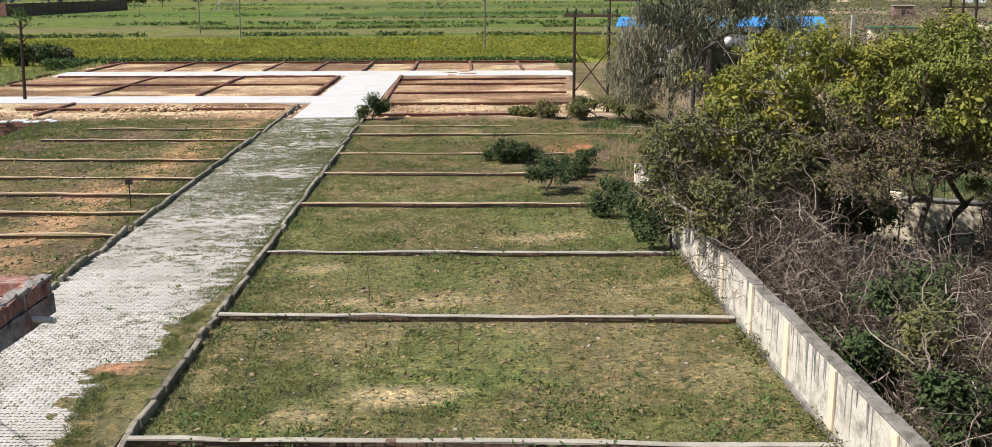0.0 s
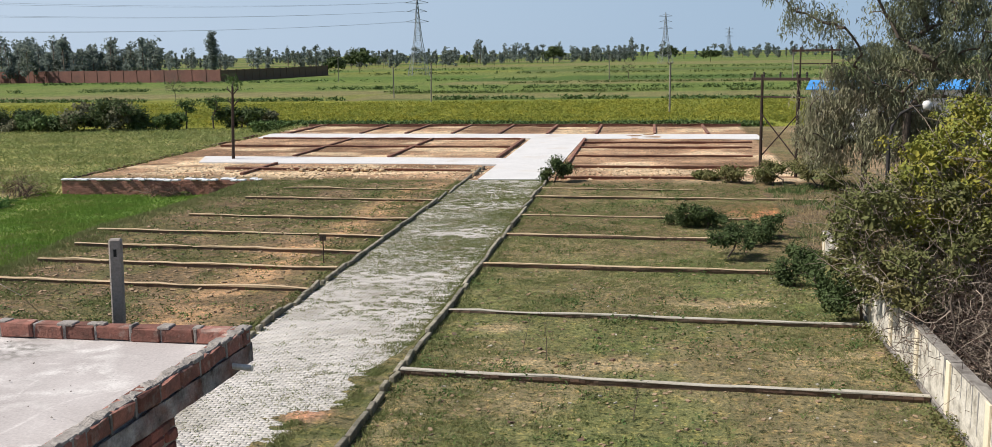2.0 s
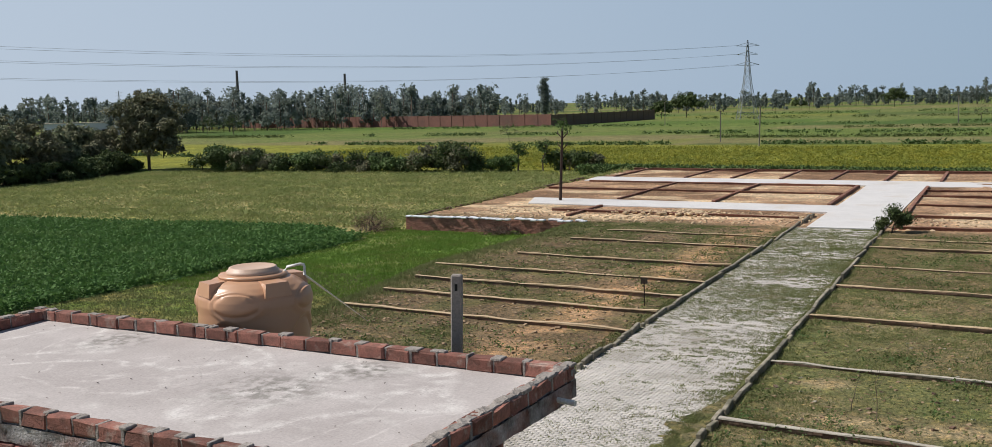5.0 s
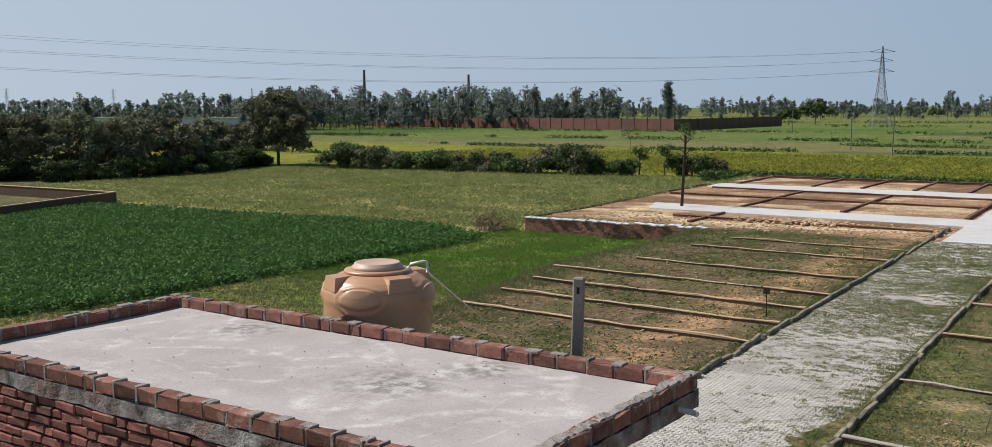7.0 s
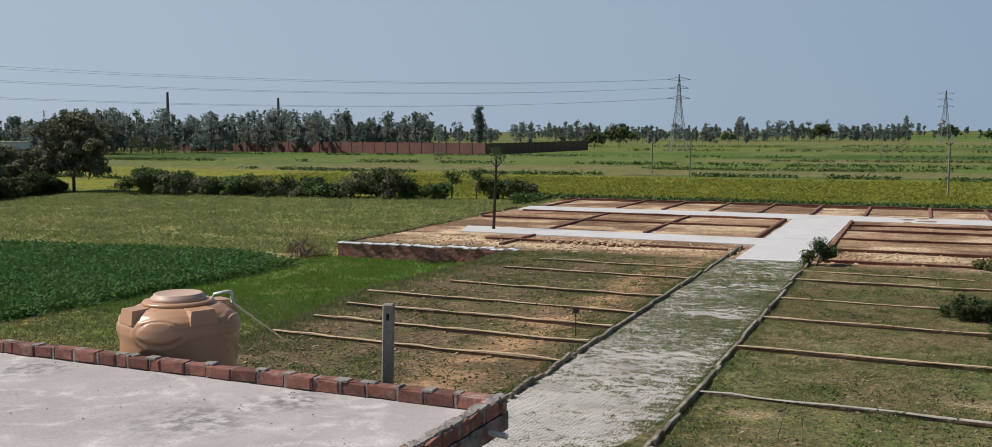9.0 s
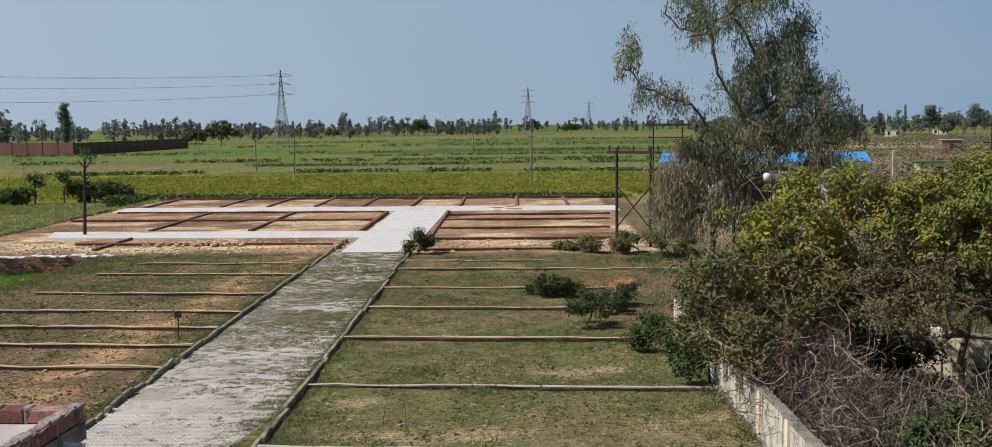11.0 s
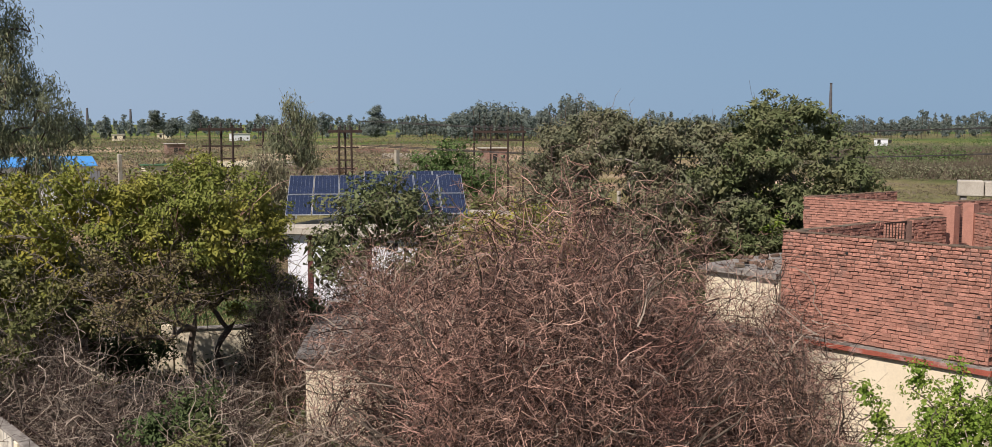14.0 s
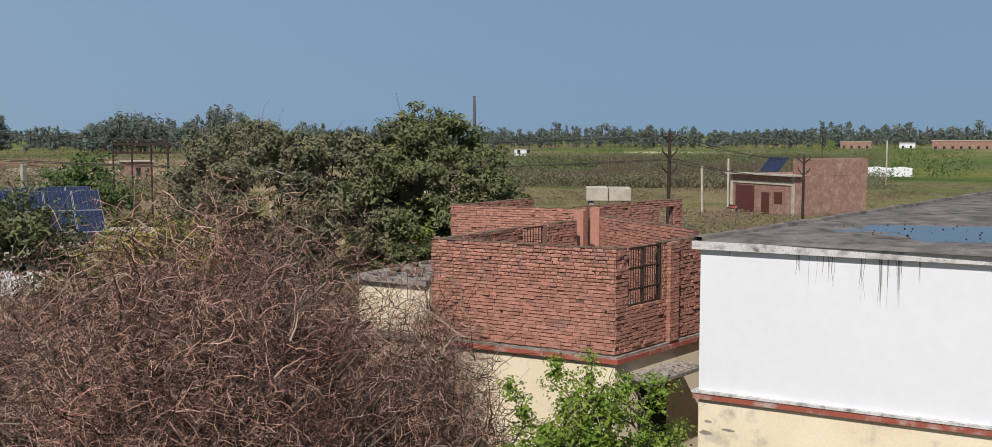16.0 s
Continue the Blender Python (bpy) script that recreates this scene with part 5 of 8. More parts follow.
# windows are black panels on the wall, painting the shade inside
for x in (2.3, 3.8):
    win = Shape().box(x, -0.015, 0.9, x + 0.9, 0.0, 1.9).part("window", M_BLACK, lh, "black panel painted as a window's shaded inside")
    Shape().box(x - 0.15, -0.4, 2.0, x + 1.05, 0.0, 2.08, 0.01).part("sunshade", M_CEMENT, win, "cement sunshade")
Shape().box(4.9, -0.015, 0.0, 5.7, 0.0, 2.0).part("door", M_IRON, lh, "rusty steel door")
yw = thing("yard_wall", "weathered cream yard wall glimpsed between tree trunks", "wall", (10.6, 31.9, 0), -24)
Shape().box(0, 0, -0.1, 2.4, 0.2, 1.3, 0.02).box(2.75, 0, -0.1, 5.6, 0.2, 1.5, 0.02).part("wall", M_CREAM, yw)
Shape().box(2.4, -0.04, -0.1, 2.75, 0.24, 1.7, 0.02).part("pillar", M_CREAM, yw)
Shape().box(-0.05, -0.05, 1.3, 2.4, 0.25, 1.37, 0.015).box(2.75, -0.05, 1.5, 5.65, 0.25, 1.57, 0.015).part("coping", M_CEMENT, yw, "blackened coping")
Shape().box(1.2, -2.6, -0.1, 4.6, -0.3, 0.12, 0.02).part("apron", M_CEMENT, yw, "bare cement apron")

M_MAROON = surface("maroon_paint", (0.11, 0.035, 0.03), (0.085, 0.03, 0.025), 0.5, 0.05, 0.6, 0.1)
# white shed with solar panels
sh = thing("solar_shed", "white-pink flat-roofed shed carrying solar panels", "shed", (19.7, 35.4, 0), -60)
Shape().box(0, 0, -0.1, 7.0, 9.0, 3.75).part("wall", M_WHITE, sh)
Shape().box(-0.25, -0.35, 3.75, 7.3, 9.3, 4.05, 0.03).part("roof_slab", M_CAP, sh, "stained cement eaves")
for x in (0.9, 3.4, 5.9):
    Shape().box(x, -0.05, -0.1, x + 0.22, 0.0, 3.75).part("pilaster", M_MAROON, sh, "rust-brown pilaster")
# vents are black panels, their shade painted on
for x in (1.7, 4.2):
    Shape().box(x, -0.012, 3.25, x + 0.5, 0.0, 3.55).part("vent", M_BLACK, sh, "black panel painted as a shaded vent slot")
arr = thing("solar_array", "two tilted rows of dark blue solar panels", "solar panels", (19.95, 34.85, 4.05), -33)
for row in range(2):
    for i in range(3 * row, 7):
        for k in range(2):
            mm = pose(-0.6 + 1.02 * i, 0.6 + row * 3.6, 0.36, 25, 0, 0) @ pose(0, 1.66 * k, 0)
            p = Shape().box(0.0, 0, 0, 0.99, 1.6, 0.035, 0.004, mm).part("frame", M_ALU, arr, "aluminium panel frame")
            Shape().box(0.018, 0.018, 0.035, 0.972, 1.582, 0.039, 0, mm).part("cell_sheet", M_PANEL, p, "dark blue cells")
            bars = Shape()
            for q in range(1, 6):
                bars.box(q * 0.165 - 0.002, 0.03, 0.039, q * 0.165 + 0.002, 1.57, 0.0405, 0, mm)
            bars.part("cell_line", M_GALV, p, "thin grey lines between cells")
    for i in range(2 * row, 4):
        for y, h in ((0.8, 0.46), (3.3, 1.58)):
            Shape().box(-0.4 + 2.0 * i, y + row * 3.6, 0, -0.34 + 2.0 * i, y + 0.06 + row * 3.6, h).part("strut", M_GALV, arr)

# blue-roofed hall
bl = thing("blue_roofed_hall", "long white hall under a bright blue sheet roof", "hall", (13.6, 91.2, 0), -13)
Shape().box(0, 0, -1.0, 17.0, 7.0, 4.5).part("wall", M_WHITE, bl)
V = [(-0.4, -0.8, 4.5), (17.2, -0.8, 4.5), (17.2, 3.5, 5.15), (-0.4, 3.5, 5.15), (17.2, 7.8, 4.5), (-0.4, 7.8, 4.5)]
link_mesh("roof", V + [(x, y, z - 0.06) for x, y, z in V], [(0, 1, 2, 3), (3, 2, 4, 5), (9, 8, 7, 6), (11, 10, 8, 9), (0, 6, 7, 1), (1, 7, 8, 2), (2, 8, 10, 4), (0, 3, 9, 6), (3, 5, 11, 9), (4, 10, 11, 5)], M_BLUE, bl, "bright blue sheet roof")
# black panels on the wall paint the windows' shaded insides
for x in (2.0, 5.0, 8.0, 11.0, 14.0):
    Shape().box(x, -0.03, 1.0, x + 1.2, 0.0, 2.6).part("window", M_BLACK, bl, "dark window")
Shape().box(15.6, -0.1, 2.2, 17.4, -0.04, 4.0).part("sign_board", M_WHITE, bl, "white notice board")

# far brick house past the alley
fh = thing("far_brick_house", "red brick roadside house with shutter and rooftop solar panels", "house", (105.0, 33.9, 0), -122)
Shape().box(0, 0, -0.1, 9.3, 9.5, 3.9).part("wall", M_BRICK_DUSTY, fh, "weathered red brick wall")
Shape().box(-0.4, -0.55, 3.9, 9.7, 0.6, 4.06).part("porch_slab", M_CAP, fh, "pale concrete canopy")
Shape().box(6.2, 2.6, 3.9, 9.32, 9.6, 5.5).part("upper_wall", M_BRICK_DUSTY, fh)
Shape().box(0.0, -0.08, -0.1, 0.35, 0.0, 3.9).box(8.95, -0.08, -0.1, 9.3, 0.0, 3.9).box(0.35, -0.08, 3.0, 8.95, 0.0, 3.3).part("front_frame", M_CAP, fh)
Shape().box(0.8, -0.06, 0, 3.6, 0.0, 2.8).part("shutter", M_MAROON, fh, "dark red roller shutter")
Shape().box(4.7, -0.06, 0, 5.8, 0.0, 2.2).part("door", M_MAROON, fh, "dark red door")
Shape().box(6.5, -0.06, 1.2, 7.6, 0.0, 2.3).part("window", M_MAROON, fh, "dark red window shutter")
for i in range(2):
    Shape().box(0, 0, 0, 1.3, 2.0, 0.05, 0, pose(3.6 + 1.4 * i, 0.6, 4.2, 45, 0, 0)).part("solar_panel", M_PANEL, fh, "small tilted solar panel")
fl = thing("flag_pole", "thin pole with a small pale flag on a roof", "flag", (104.6, 24.6, 5.5))
Shape().tube([(0, 0, 0), (0, 0, 2.2)], 0.04, 6).part("pole", M_IRON, fl)
Shape().box(0.0, -0.02, 1.5, 0.9, 0.02, 2.1, 0, pose(0, 0, 0, 0, 20, -40)).part("flag", M_SHRUB, fl)
cl = thing("cloth_line", "white sheets hung along a fence", "laundry", (187, 38, 0), -80)
V, F = [], []
for i in range(41):
    V += [(0.22 * i, 0.08 * math.sin(i * 0.9), 2.2 - 0.1 * math.sin(i * 0.35)), (0.22 * i, 0.12 * math.sin(i * 0.9 + 0.6), 0.6)]
F = [(2 * i, 2 * i + 1, 2 * i + 3, 2 * i + 2) for i in range(40)]
link_mesh("sheet", V, F, M_WHITE, cl)
Shape().tube([(0, 0, 0), (0, 0, 2.3)], 0.04).tube([(8.8, 0, 0), (8.8, 0, 2.3)], 0.04).part("post", M_IRON, cl)
bike = thing("motorcycle", "small red motorcycle parked before a shutter", "motorcycle", (102.0, 32.6, 0), -110)
for x in (-0.6, 0.6):
    Shape().tube([(x + 0.28 * math.cos(a), 0, 0.3 + 0.28 * math.sin(a)) for a in np.linspace(0, 2 * math.pi, 17)], 0.05, 6).part("wheel", M_BLACK, bike, "black tyre")
Shape().box(-0.5, -0.1, 0.45, 0.4, 0.1, 0.75, 0.06).part("body", M_REDBAND, bike)
Shape().box(-0.6, -0.12, 0.75, 0.05, 0.12, 0.85, 0.03).part("seat", M_BLACK, bike)
Shape().tube([(0.6, 0, 0.3), (0.42, 0, 0.95), (0.40, 0.3, 1.0)], 0.03, 5).part("fork", M_DARKSTEEL, bike)

# far low buildings along the country road
r = np.random.default_rng(91)
for x, y, w, d, h, mt, lab in ((585, 121, 16, 8, 4.6, M_BRICK_DUSTY, "brick farm building far off"), (576, 67, 28, 9, 5.2, M_BRICK_DUSTY, "long red brick building far off"), (594, 96, 8, 5, 3.8, M_WHITE, "small white house far off"), (375, 212, 5, 5, 2.5, M_WHITE, "white farmhouse far off"), (190, 520, 6, 5, 3.0, M_CREAM, "white farmhouse among trees far off"), (230, 560, 7, 6, 2.8, M_CREAM, "cream farmhouse among trees far off"), (-330, 300, 30, 10, 5, M_WHITE, "long white building among trees far off"), (-300, 220, 14, 8, 6, M_WHITE, "white house among trees far off"), (-345, 190, 18, 9, 6, M_CREAM, "cream house among trees far off")):
    t = thing("far_building", lab, "building", (x, y, -1), math.degrees(math.atan2(y, x)) - 90, group="buildings on the horizon")
    Shape().box(-w / 2, 0, 0, w / 2, d, h).part("wall", mt, t)
    Shape().box(-w / 2 - 0.3, -0.3, h, w / 2 + 0.3, d + 0.3, h + 0.25).part("roof", M_CAP, t)
    # openings are black panels that paint the shade within
    for i in range(max(2, int(w / 4))):
        Shape().box(-w / 2 + 1.2 + 4 * i, -0.06, 0.8, -w / 2 + 2.4 + 4 * i, 0, 2.4).part("opening", M_BLACK, t)

M_GREENROOF = surface("green_sheet", (0.07, 0.14, 0.06), (0.05, 0.11, 0.05), 1.0, 0.1, 0.6, 0.1)
# low huts and walls on the scrub land
for x, y, w, d, h, mt, lab in ((62, 150, 6.0, 3.0, 2.6, M_CREAM, "small cream hut with a green roof on scrub land"), (70, 158, 9.0, 0.4, 1.5, M_CREAM, "low cream compound wall on scrub land"), (119, 281, 5.0, 4.0, 3.0, M_BRICK_DUSTY, "small brown brick hut on scrub land"), (116, 163, 5.0, 0.4, 1.2, M_CAP, "short pale wall on scrub land"), (98, 160, 7.0, 0.4, 1.0, M_BRICK_DUSTY, "low brick wall on scrub land"), (150, 178, 6.0, 5.0, 3.2, M_BRICK_DUSTY, "small brick pump house on scrub land"), (96, 196, 9.0, 0.4, 1.1, M_CREAM, "low cream wall on scrub land"), (128, 236, 12.0, 0.4, 1.2, M_CREAM, "long low cream wall on scrub land"), (104, 186, 5.0, 0.4, 1.4, M_CAP, "broken pale wall on scrub land"), (152, 214, 14.0, 0.5, 1.3, M_CAP, "long broken pale wall on scrub land"), (232, 470, 9.0, 6.0, 3.6, M_WHITE, "white farm building beyond scrub land"), (176, 262, 16.0, 0.5, 1.2, M_BRICK_DUSTY, "long low brick wall on scrub land")):
    t = thing("scrubland_hut" if d > 1 else "scrubland_wall", lab, "hut" if d > 1 else "wall", (x, y, -1), math.degrees(math.atan2(y, x)) - 80)
    Shape().box(-w / 2, 0, 0, w / 2, d, h, 0.03).part("wall", mt, t)
    if d > 1:
        Shape().box(-w / 2 - 0.3, -0.4, h, w / 2 + 0.3, d + 0.3, h + 0.2, 0.03).part("roof", M_GREENROOF if x == 62 else M_CAP, t)
        # door and window: black panels with the inner shade as colour
        Shape().box(-0.5, -0.05, 0, 0.5, 0.0, 2.0).part("door", M_BLACK, t, "dark doorway")
        Shape().box(w / 2 - 1.6, -0.05, 1.0, w / 2 - 0.8, 0.0, 1.8).part("window", M_BLACK, t, "dark window")

M_BRICK_WALL = surface("compound_brick", (0.22, 0.105, 0.085), (0.17, 0.085, 0.07), 3, 0.3, 0.95, 0.2, c3=(0.13, 0.08, 0.07), amount=0.4, size3=8)
# long red factory wall
def long_wall(a, b, h, mat, label):
    t = thing("long_brick_wall", label, "wall", (a[0], a[1], -1), math.degrees(math.atan2(b[1] - a[1], b[0] - a[0])))
    L = dist(a, b)
    Shape().box(0, -0.15, 0, L, 0.15, h).part("panel", mat, t)
    n = int(L / 6)
    for i in range(n + 1):
        Shape().box(i * L / n - 0.25, -0.28, 0, i * L / n + 0.25, 0.28, h + 0.2).part("pier", mat, t)
    return t


long_wall((-330, 395), (-150, 352), 4.4, M_BRICK_WALL, "long red brick compound wall before trees")
long_wall((-150, 352), (-142, 452), 4.2, M_BRICK_OLD, "dark return of a long brick compound wall")
# low plastered field wall on the field side
fw = thing("field_wall", "low brown plastered plot wall around bare earth", "wall", (-85.5, 64.0, -1.0), 0)
for a, b in (((0, 0), (8.6, -28.5)), ((0, 0), (-40, -0.6))):
    m = run_matrix(a, b, 0)
    L = dist(a, b)
    Shape().box(0, -0.12, -0.1, L, 0.12, 1.0, 0.02, m).part("wall", M_BRICK_OLD, fw)
    Shape().box(-0.1, -0.16, 1.0, L, 0.16, 1.08, 0.02, m).part("coping", M_CAP_TAN, fw, "dusty tan coping")

M_SOOT = surface("sooty_brick", (0.12, 0.115, 0.12), (0.085, 0.08, 0.085), 3, 0.3, 0.9, 0.2)
# kiln chimneys
def chimney(x, y, h, r0):
    t = thing("kiln_chimney", "tall tapering brick kiln chimney far off", "chimney", (x, y, -1), group="kiln chimneys")
    Shape().lathe([(r0 * 1.8, 0), (r0 * 1.5, h * 0.12), (r0, h * 0.2), (r0 * 0.55, h - 0.6), (r0 * 0.68, h - 0.4), (r0 * 0.62, h)], 14).part("shaft", M_SOOT, t)


def polar(az, d):
    return d * math.sin(radians(az)), d * math.cos(radians(az))


for az, d, top in ((-40.0, 900, 2.05), (-34.3, 900, 1.78), (57.95, 900, 2.07), (33.6, 900, 0.9), (18.6, 1100, 0.75), (20.7, 1100, 0.7), (29.2, 1000, 0.8)):
    x, y = polar(az, d)
    chimney(x, y, 9 + d * math.tan(radians(top)), 1.7)


# ---------------------------------------------------------------- poles, pylons and wires
def insulator(s, x, y, z, h=0.22, r=0.05):
    s.lathe([(r * 0.3, 0), (r * 0.9, h * 0.15), (r * 0.5, h * 0.3), (r, h * 0.5), (r * 0.5, h * 0.65), (r * 0.8, h * 0.85), (r * 0.2, h)], 8, pose(x, y, z))
    return s


def line_pole(at, h, lean=0.0, rz=0.0, label="dark steel electricity pole with V-shaped crossarms", pairs=2):
    t = thing("power_pole", label, "power pole", at, rz, group="single power poles")
    Shape().tube([(0, 0, -0.3), (lean * 0.5, 0, h * 0.5), (lean, 0, h)], [0.13, 0.11, 0.085], 8).part("shaft", M_IRON, t)
    for z, w in ((h - 0.25, 0.55), (h - 1.15, 0.5), (h - 2.05, 0.5))[:pairs]:
        for sgn in (-1, 1):
            arm = Shape().tube([(lean, 0, z - 0.35), (lean + sgn * w * 0.75, 0, z), (lean + sgn * w, 0, z + 0.08)], 0.045, 6).part("arm", M_IRON, t)
            insulator(Shape(), lean + sgn * w, 0, z + 0.08).part("insulator", M_DARKSTEEL, arm, "dark porcelain insulator")
    insulator(Shape(), lean, 0, h).part("insulator", M_DARKSTEEL, t)
    return t


line_pole((-32.3, 77.2, 0), 5.65, 0.35, -20)
line_pole((54.4, 21.0, 0), 8.1, 0.1, -30, "dark steel electricity pole with three pairs of arms", 3)
line_pole((82.8, 20.8, 0), 6.2, 0.0, 70, "dark electricity pole with a Y-shaped bracket")


def h_pole(at, w, h, rz, brace=True):
    t = thing("double_power_pole", "rusty steel double pole with crossarms and cross bracing", "power pole", at, rz, group="double power poles")
    for x in (0, w):
        Shape().tube([(x, 0, -0.3), (x, 0, h)], [0.11, 0.085] if brace else [0.085, 0.07], 8).part("leg", M_IRON, t)
    top = Shape().box(-0.75, -0.06, h - 0.38, w + 0.75, 0.06, h - 0.2, 0.01).part("crossarm", M_IRON, t)
    Shape().box(-0.5, -0.05, h - 1.45, w + 0.5, 0.05, h - 1.35, 0.01).part("crossarm", M_IRON, t)
    for x in (-0.55, 0.1, w / 2, w - 0.1, w + 0.55):
        insulator(Shape(), x, 0, h - 0.2, 0.36, 0.09).part("insulator", M_DARKSTEEL, top, "dark porcelain insulator")
    if brace:
        Shape().tube([(0, 0.05, 1.2), (w, 0.05, 3.9)], 0.045, 5).part("brace", M_IRON, t)
        Shape().tube([(w, -0.05, 1.2), (0, -0.05, 3.9)], 0.045, 5).part("brace", M_IRON, t)
    return t


h_pole((7.0, 67.4, 0), 2.45, 6.35, -35)
h_pole((12.8, 92.4, 0), 2.6, 8.0, -20, False)
for x, y, w, h, rz in ((30.28, 65.22, 1.5, 7.85, -25), (35.25, 67.24, 1.45, 7.8, -28), (37.84, 61.18, 0.85, 7.7, -32)):
    t = h_pole((x, y, 0), w, h, rz, False)
    Shape().tube([(w / 2, 0.3, -0.3), (w / 2, 0.3, h - 0.3)], 0.07, 8).part("leg", M_IRON, t)
    Shape().box(-0.35, -0.5, h - 3.4, w + 0.35, 0.5, h - 3.3).part("platform", M_IRON, t)
    for k in (h - 2.3, h - 2.9):
        Shape().box(-0.2, -0.05, k, w + 0.2, 0.05, k + 0.09).part("crossarm", M_IRON, t)
gat = thing("switchyard_frame", "dark steel switchyard gantry with insulators", "gantry", (45.45, 55.84, 0), -40.5)
for x in (0, 1.15, 2.35, 3.4):
    Shape().tube([(x, 0, -0.2), (x, 0, 7.75)], 0.07, 6).part("leg", M_IRON, gat)
beam = Shape().box(-0.1, -0.08, 7.3, 3.6, 0.08, 7.46).box(-0.1, -0.05, 6.75, 3.6, 0.05, 6.85).part("beam", M_IRON, gat)
for i in range(7):
    insulator(Shape(), 0.25 + 0.5 * i, 0, 7.46, 0.42, 0.11).part("insulator", M_DARKSTEEL, beam, "dark porcelain insulator")

for x, y, h, lean, mt in ((3.0, 149, 6.3, 0.1, M_PCC), (-40.2, 191, 6.4, 0.3, M_PCC), (-52, 210, 5.5, 0.0, M_PCC), (-100, 330, 7, 0, M_PCC), (-12, 330, 7, 0, M_PCC), (40, 300, 7, 0, M_PCC)):
    t = thing("field_pole", "thin grey concrete pole standing in a field", "pole", (x, y, -1), group="poles in the fields")
    Shape().box(-0.11, -0.09, -0.2, 0.11, 0.09, h + 0.9, 0.02, pose(0, 0, 0, 0, lean * 5, 20)).part("shaft", mt, t)
    Shape().tube([(-0.45, 0, h + 0.9), (0, 0, h + 0.5), (0.45, 0, h + 0.9)], 0.05, 5).part("arm", M_IRON, t)
for x, y, h, lean in ((99.5, 35.0, 4.9, -4), (110.5, 36.0, 5.3, 0), (163, 29, 7.0, 0), (140, 10, 6.5, 0), (33.2, 47.5, 6.5, 0), (24.5, 66.0, 6.0, 0), (21.2, 72.0, 6.5, 0), (52, 56, 3.2, 0), (56, 52, 3.0, 0)):
    t = thing("concrete_pole", "slender pale concrete pole on open ground", "pole", (x, y, 0), group="pale concrete poles")
    Shape().box(-0.12, -0.1, -0.2, 0.12, 0.1, h, 0.02, pose(0, 0, 0, 0, lean, 0)).part("shaft", M_CAP, t)


def wire(a, b, sag, rad, n=14):
    ts = np.linspace(0, 1, n)
    p = np.outer(1 - ts, a) + np.outer(ts, b)
    p[:, 2] -= sag * 4 * ts * (1 - ts)
    return p, rad


wires = thing("power_lines", "thin overhead wires between poles", "wires", (0, 0, 0), kind="stuff")
run = []
for k, z in ((-0.6, 7.9), (0.6, 7.9), (0.5, 6.6), (-0.5, 6.6)):
    run.append(wire((54.4 + 0.4 * k, 21 - 0.9 * k, z), (82.8, 20.8 + k, z - 2.0), 0.3, 0.018))
    run.append(wire((54.4 + 0.4 * k, 21 - 0.9 * k, z), (31.0 + k, 47.0, z + 0.2), 0.5, 0.018))
tubes_mesh("low_wire", run, M_DARKSTEEL, wires, 4)


def lattice_tower(at, h, w, rz):
    t = thing("transmission_tower", "grey steel lattice transmission tower with three pairs of arms", "pylon", at, rz, group="transmission towers")
    half = lambda z: np.interp(z, [0, h * 0.45, h * 0.62, h], [w / 2, w * 0.2, w * 0.13, 0.12])
    legs, brace = [], []
    levels = list(np.linspace(0, h * 0.45, 6)) + list(np.linspace(h * 0.45, h * 0.95, 9))[1:]
    cor = [(-1, -1), (1, -1), (1, 1), (-1, 1)]
    k = h / 31
    for cx, cy in cor:
        legs.append((np.array([(cx * half(z), cy * half(z), z) for z in [0, h * 0.2, h * 0.45, h * 0.62, h]]), 0.12 * k))
    for z0, z1 in zip(levels[:-1], levels[1:]):
        for i in range(4):
            (ax, ay), (bx, by) = cor[i], cor[(i + 1) % 4]
            for (px, py, pz), (qx, qy, qz) in (((ax, ay, z0), (bx, by, z1)), ((bx, by, z0), (ax, ay, z1)), ((ax, ay, z1), (bx, by, z1))):
                brace.append((np.array([(px * half(pz), py * half(pz), pz), (qx * half(qz), qy * half(qz), qz)]), 0.055 * k))
    tubes_mesh("leg", legs, M_GALV, t, 4)
    tubes_mesh("bracing", brace, M_GALV, t, 3)
    for z, a in ((h * 0.68, 4.6), (h * 0.81, 4.0), (h * 0.92, 4.6)):
        arm = []
        for s in (-1, 1):
            arm.append((np.array([(0, 0, z), (s * a * k, 0, z + 0.3)]), 0.08 * k))
            arm.append((np.array([(0, 0, z + 1.5 * k), (s * a * k, 0, z + 0.3)]), 0.08 * k))
        tubes_mesh("arm", arm, M_GALV, t, 4)
    return t


TW = (-92.8, 419.0)
lattice_tower((*TW, -1), 31.5, 7.5, 25)
TW2 = (-265.0, 96.0)
lattice_tower((*TW2, -1), 31.5, 7.5, 25)
x, y = polar(0.95, 700)
lattice_tower((x, y, -1), 33, 8, 20)
x, y = polar(4.3, 1100)
lattice_tower((x, y, -1), 31, 8, 20)
for az, d in ((-58, 1300), (-53, 1350), (-46, 1300)):
    x, y = polar(az, d)
    lattice_tower((x, y, -1), 34, 8, 10)
run = []
for z, a in ((21.0, 4.6), (25.2, 4.0), (28.6, 4.6)):
    for s in (-1, 1):
        run.append(wire((TW[0] + s * a * 0.9, TW[1] - s * a * 0.4, z), (TW2[0] + s * a * 0.9, TW2[1] - s * a * 0.4, z), 5.5, 0.03, 30))
tubes_mesh("high_wire", run, M_GALV, wires, 3)

# curved street lamp in the yard
lamp = thing("street_lamp", "dark curved lamp post with a white globe head", "street lamp", (10.6, 48.6, 0), 0)
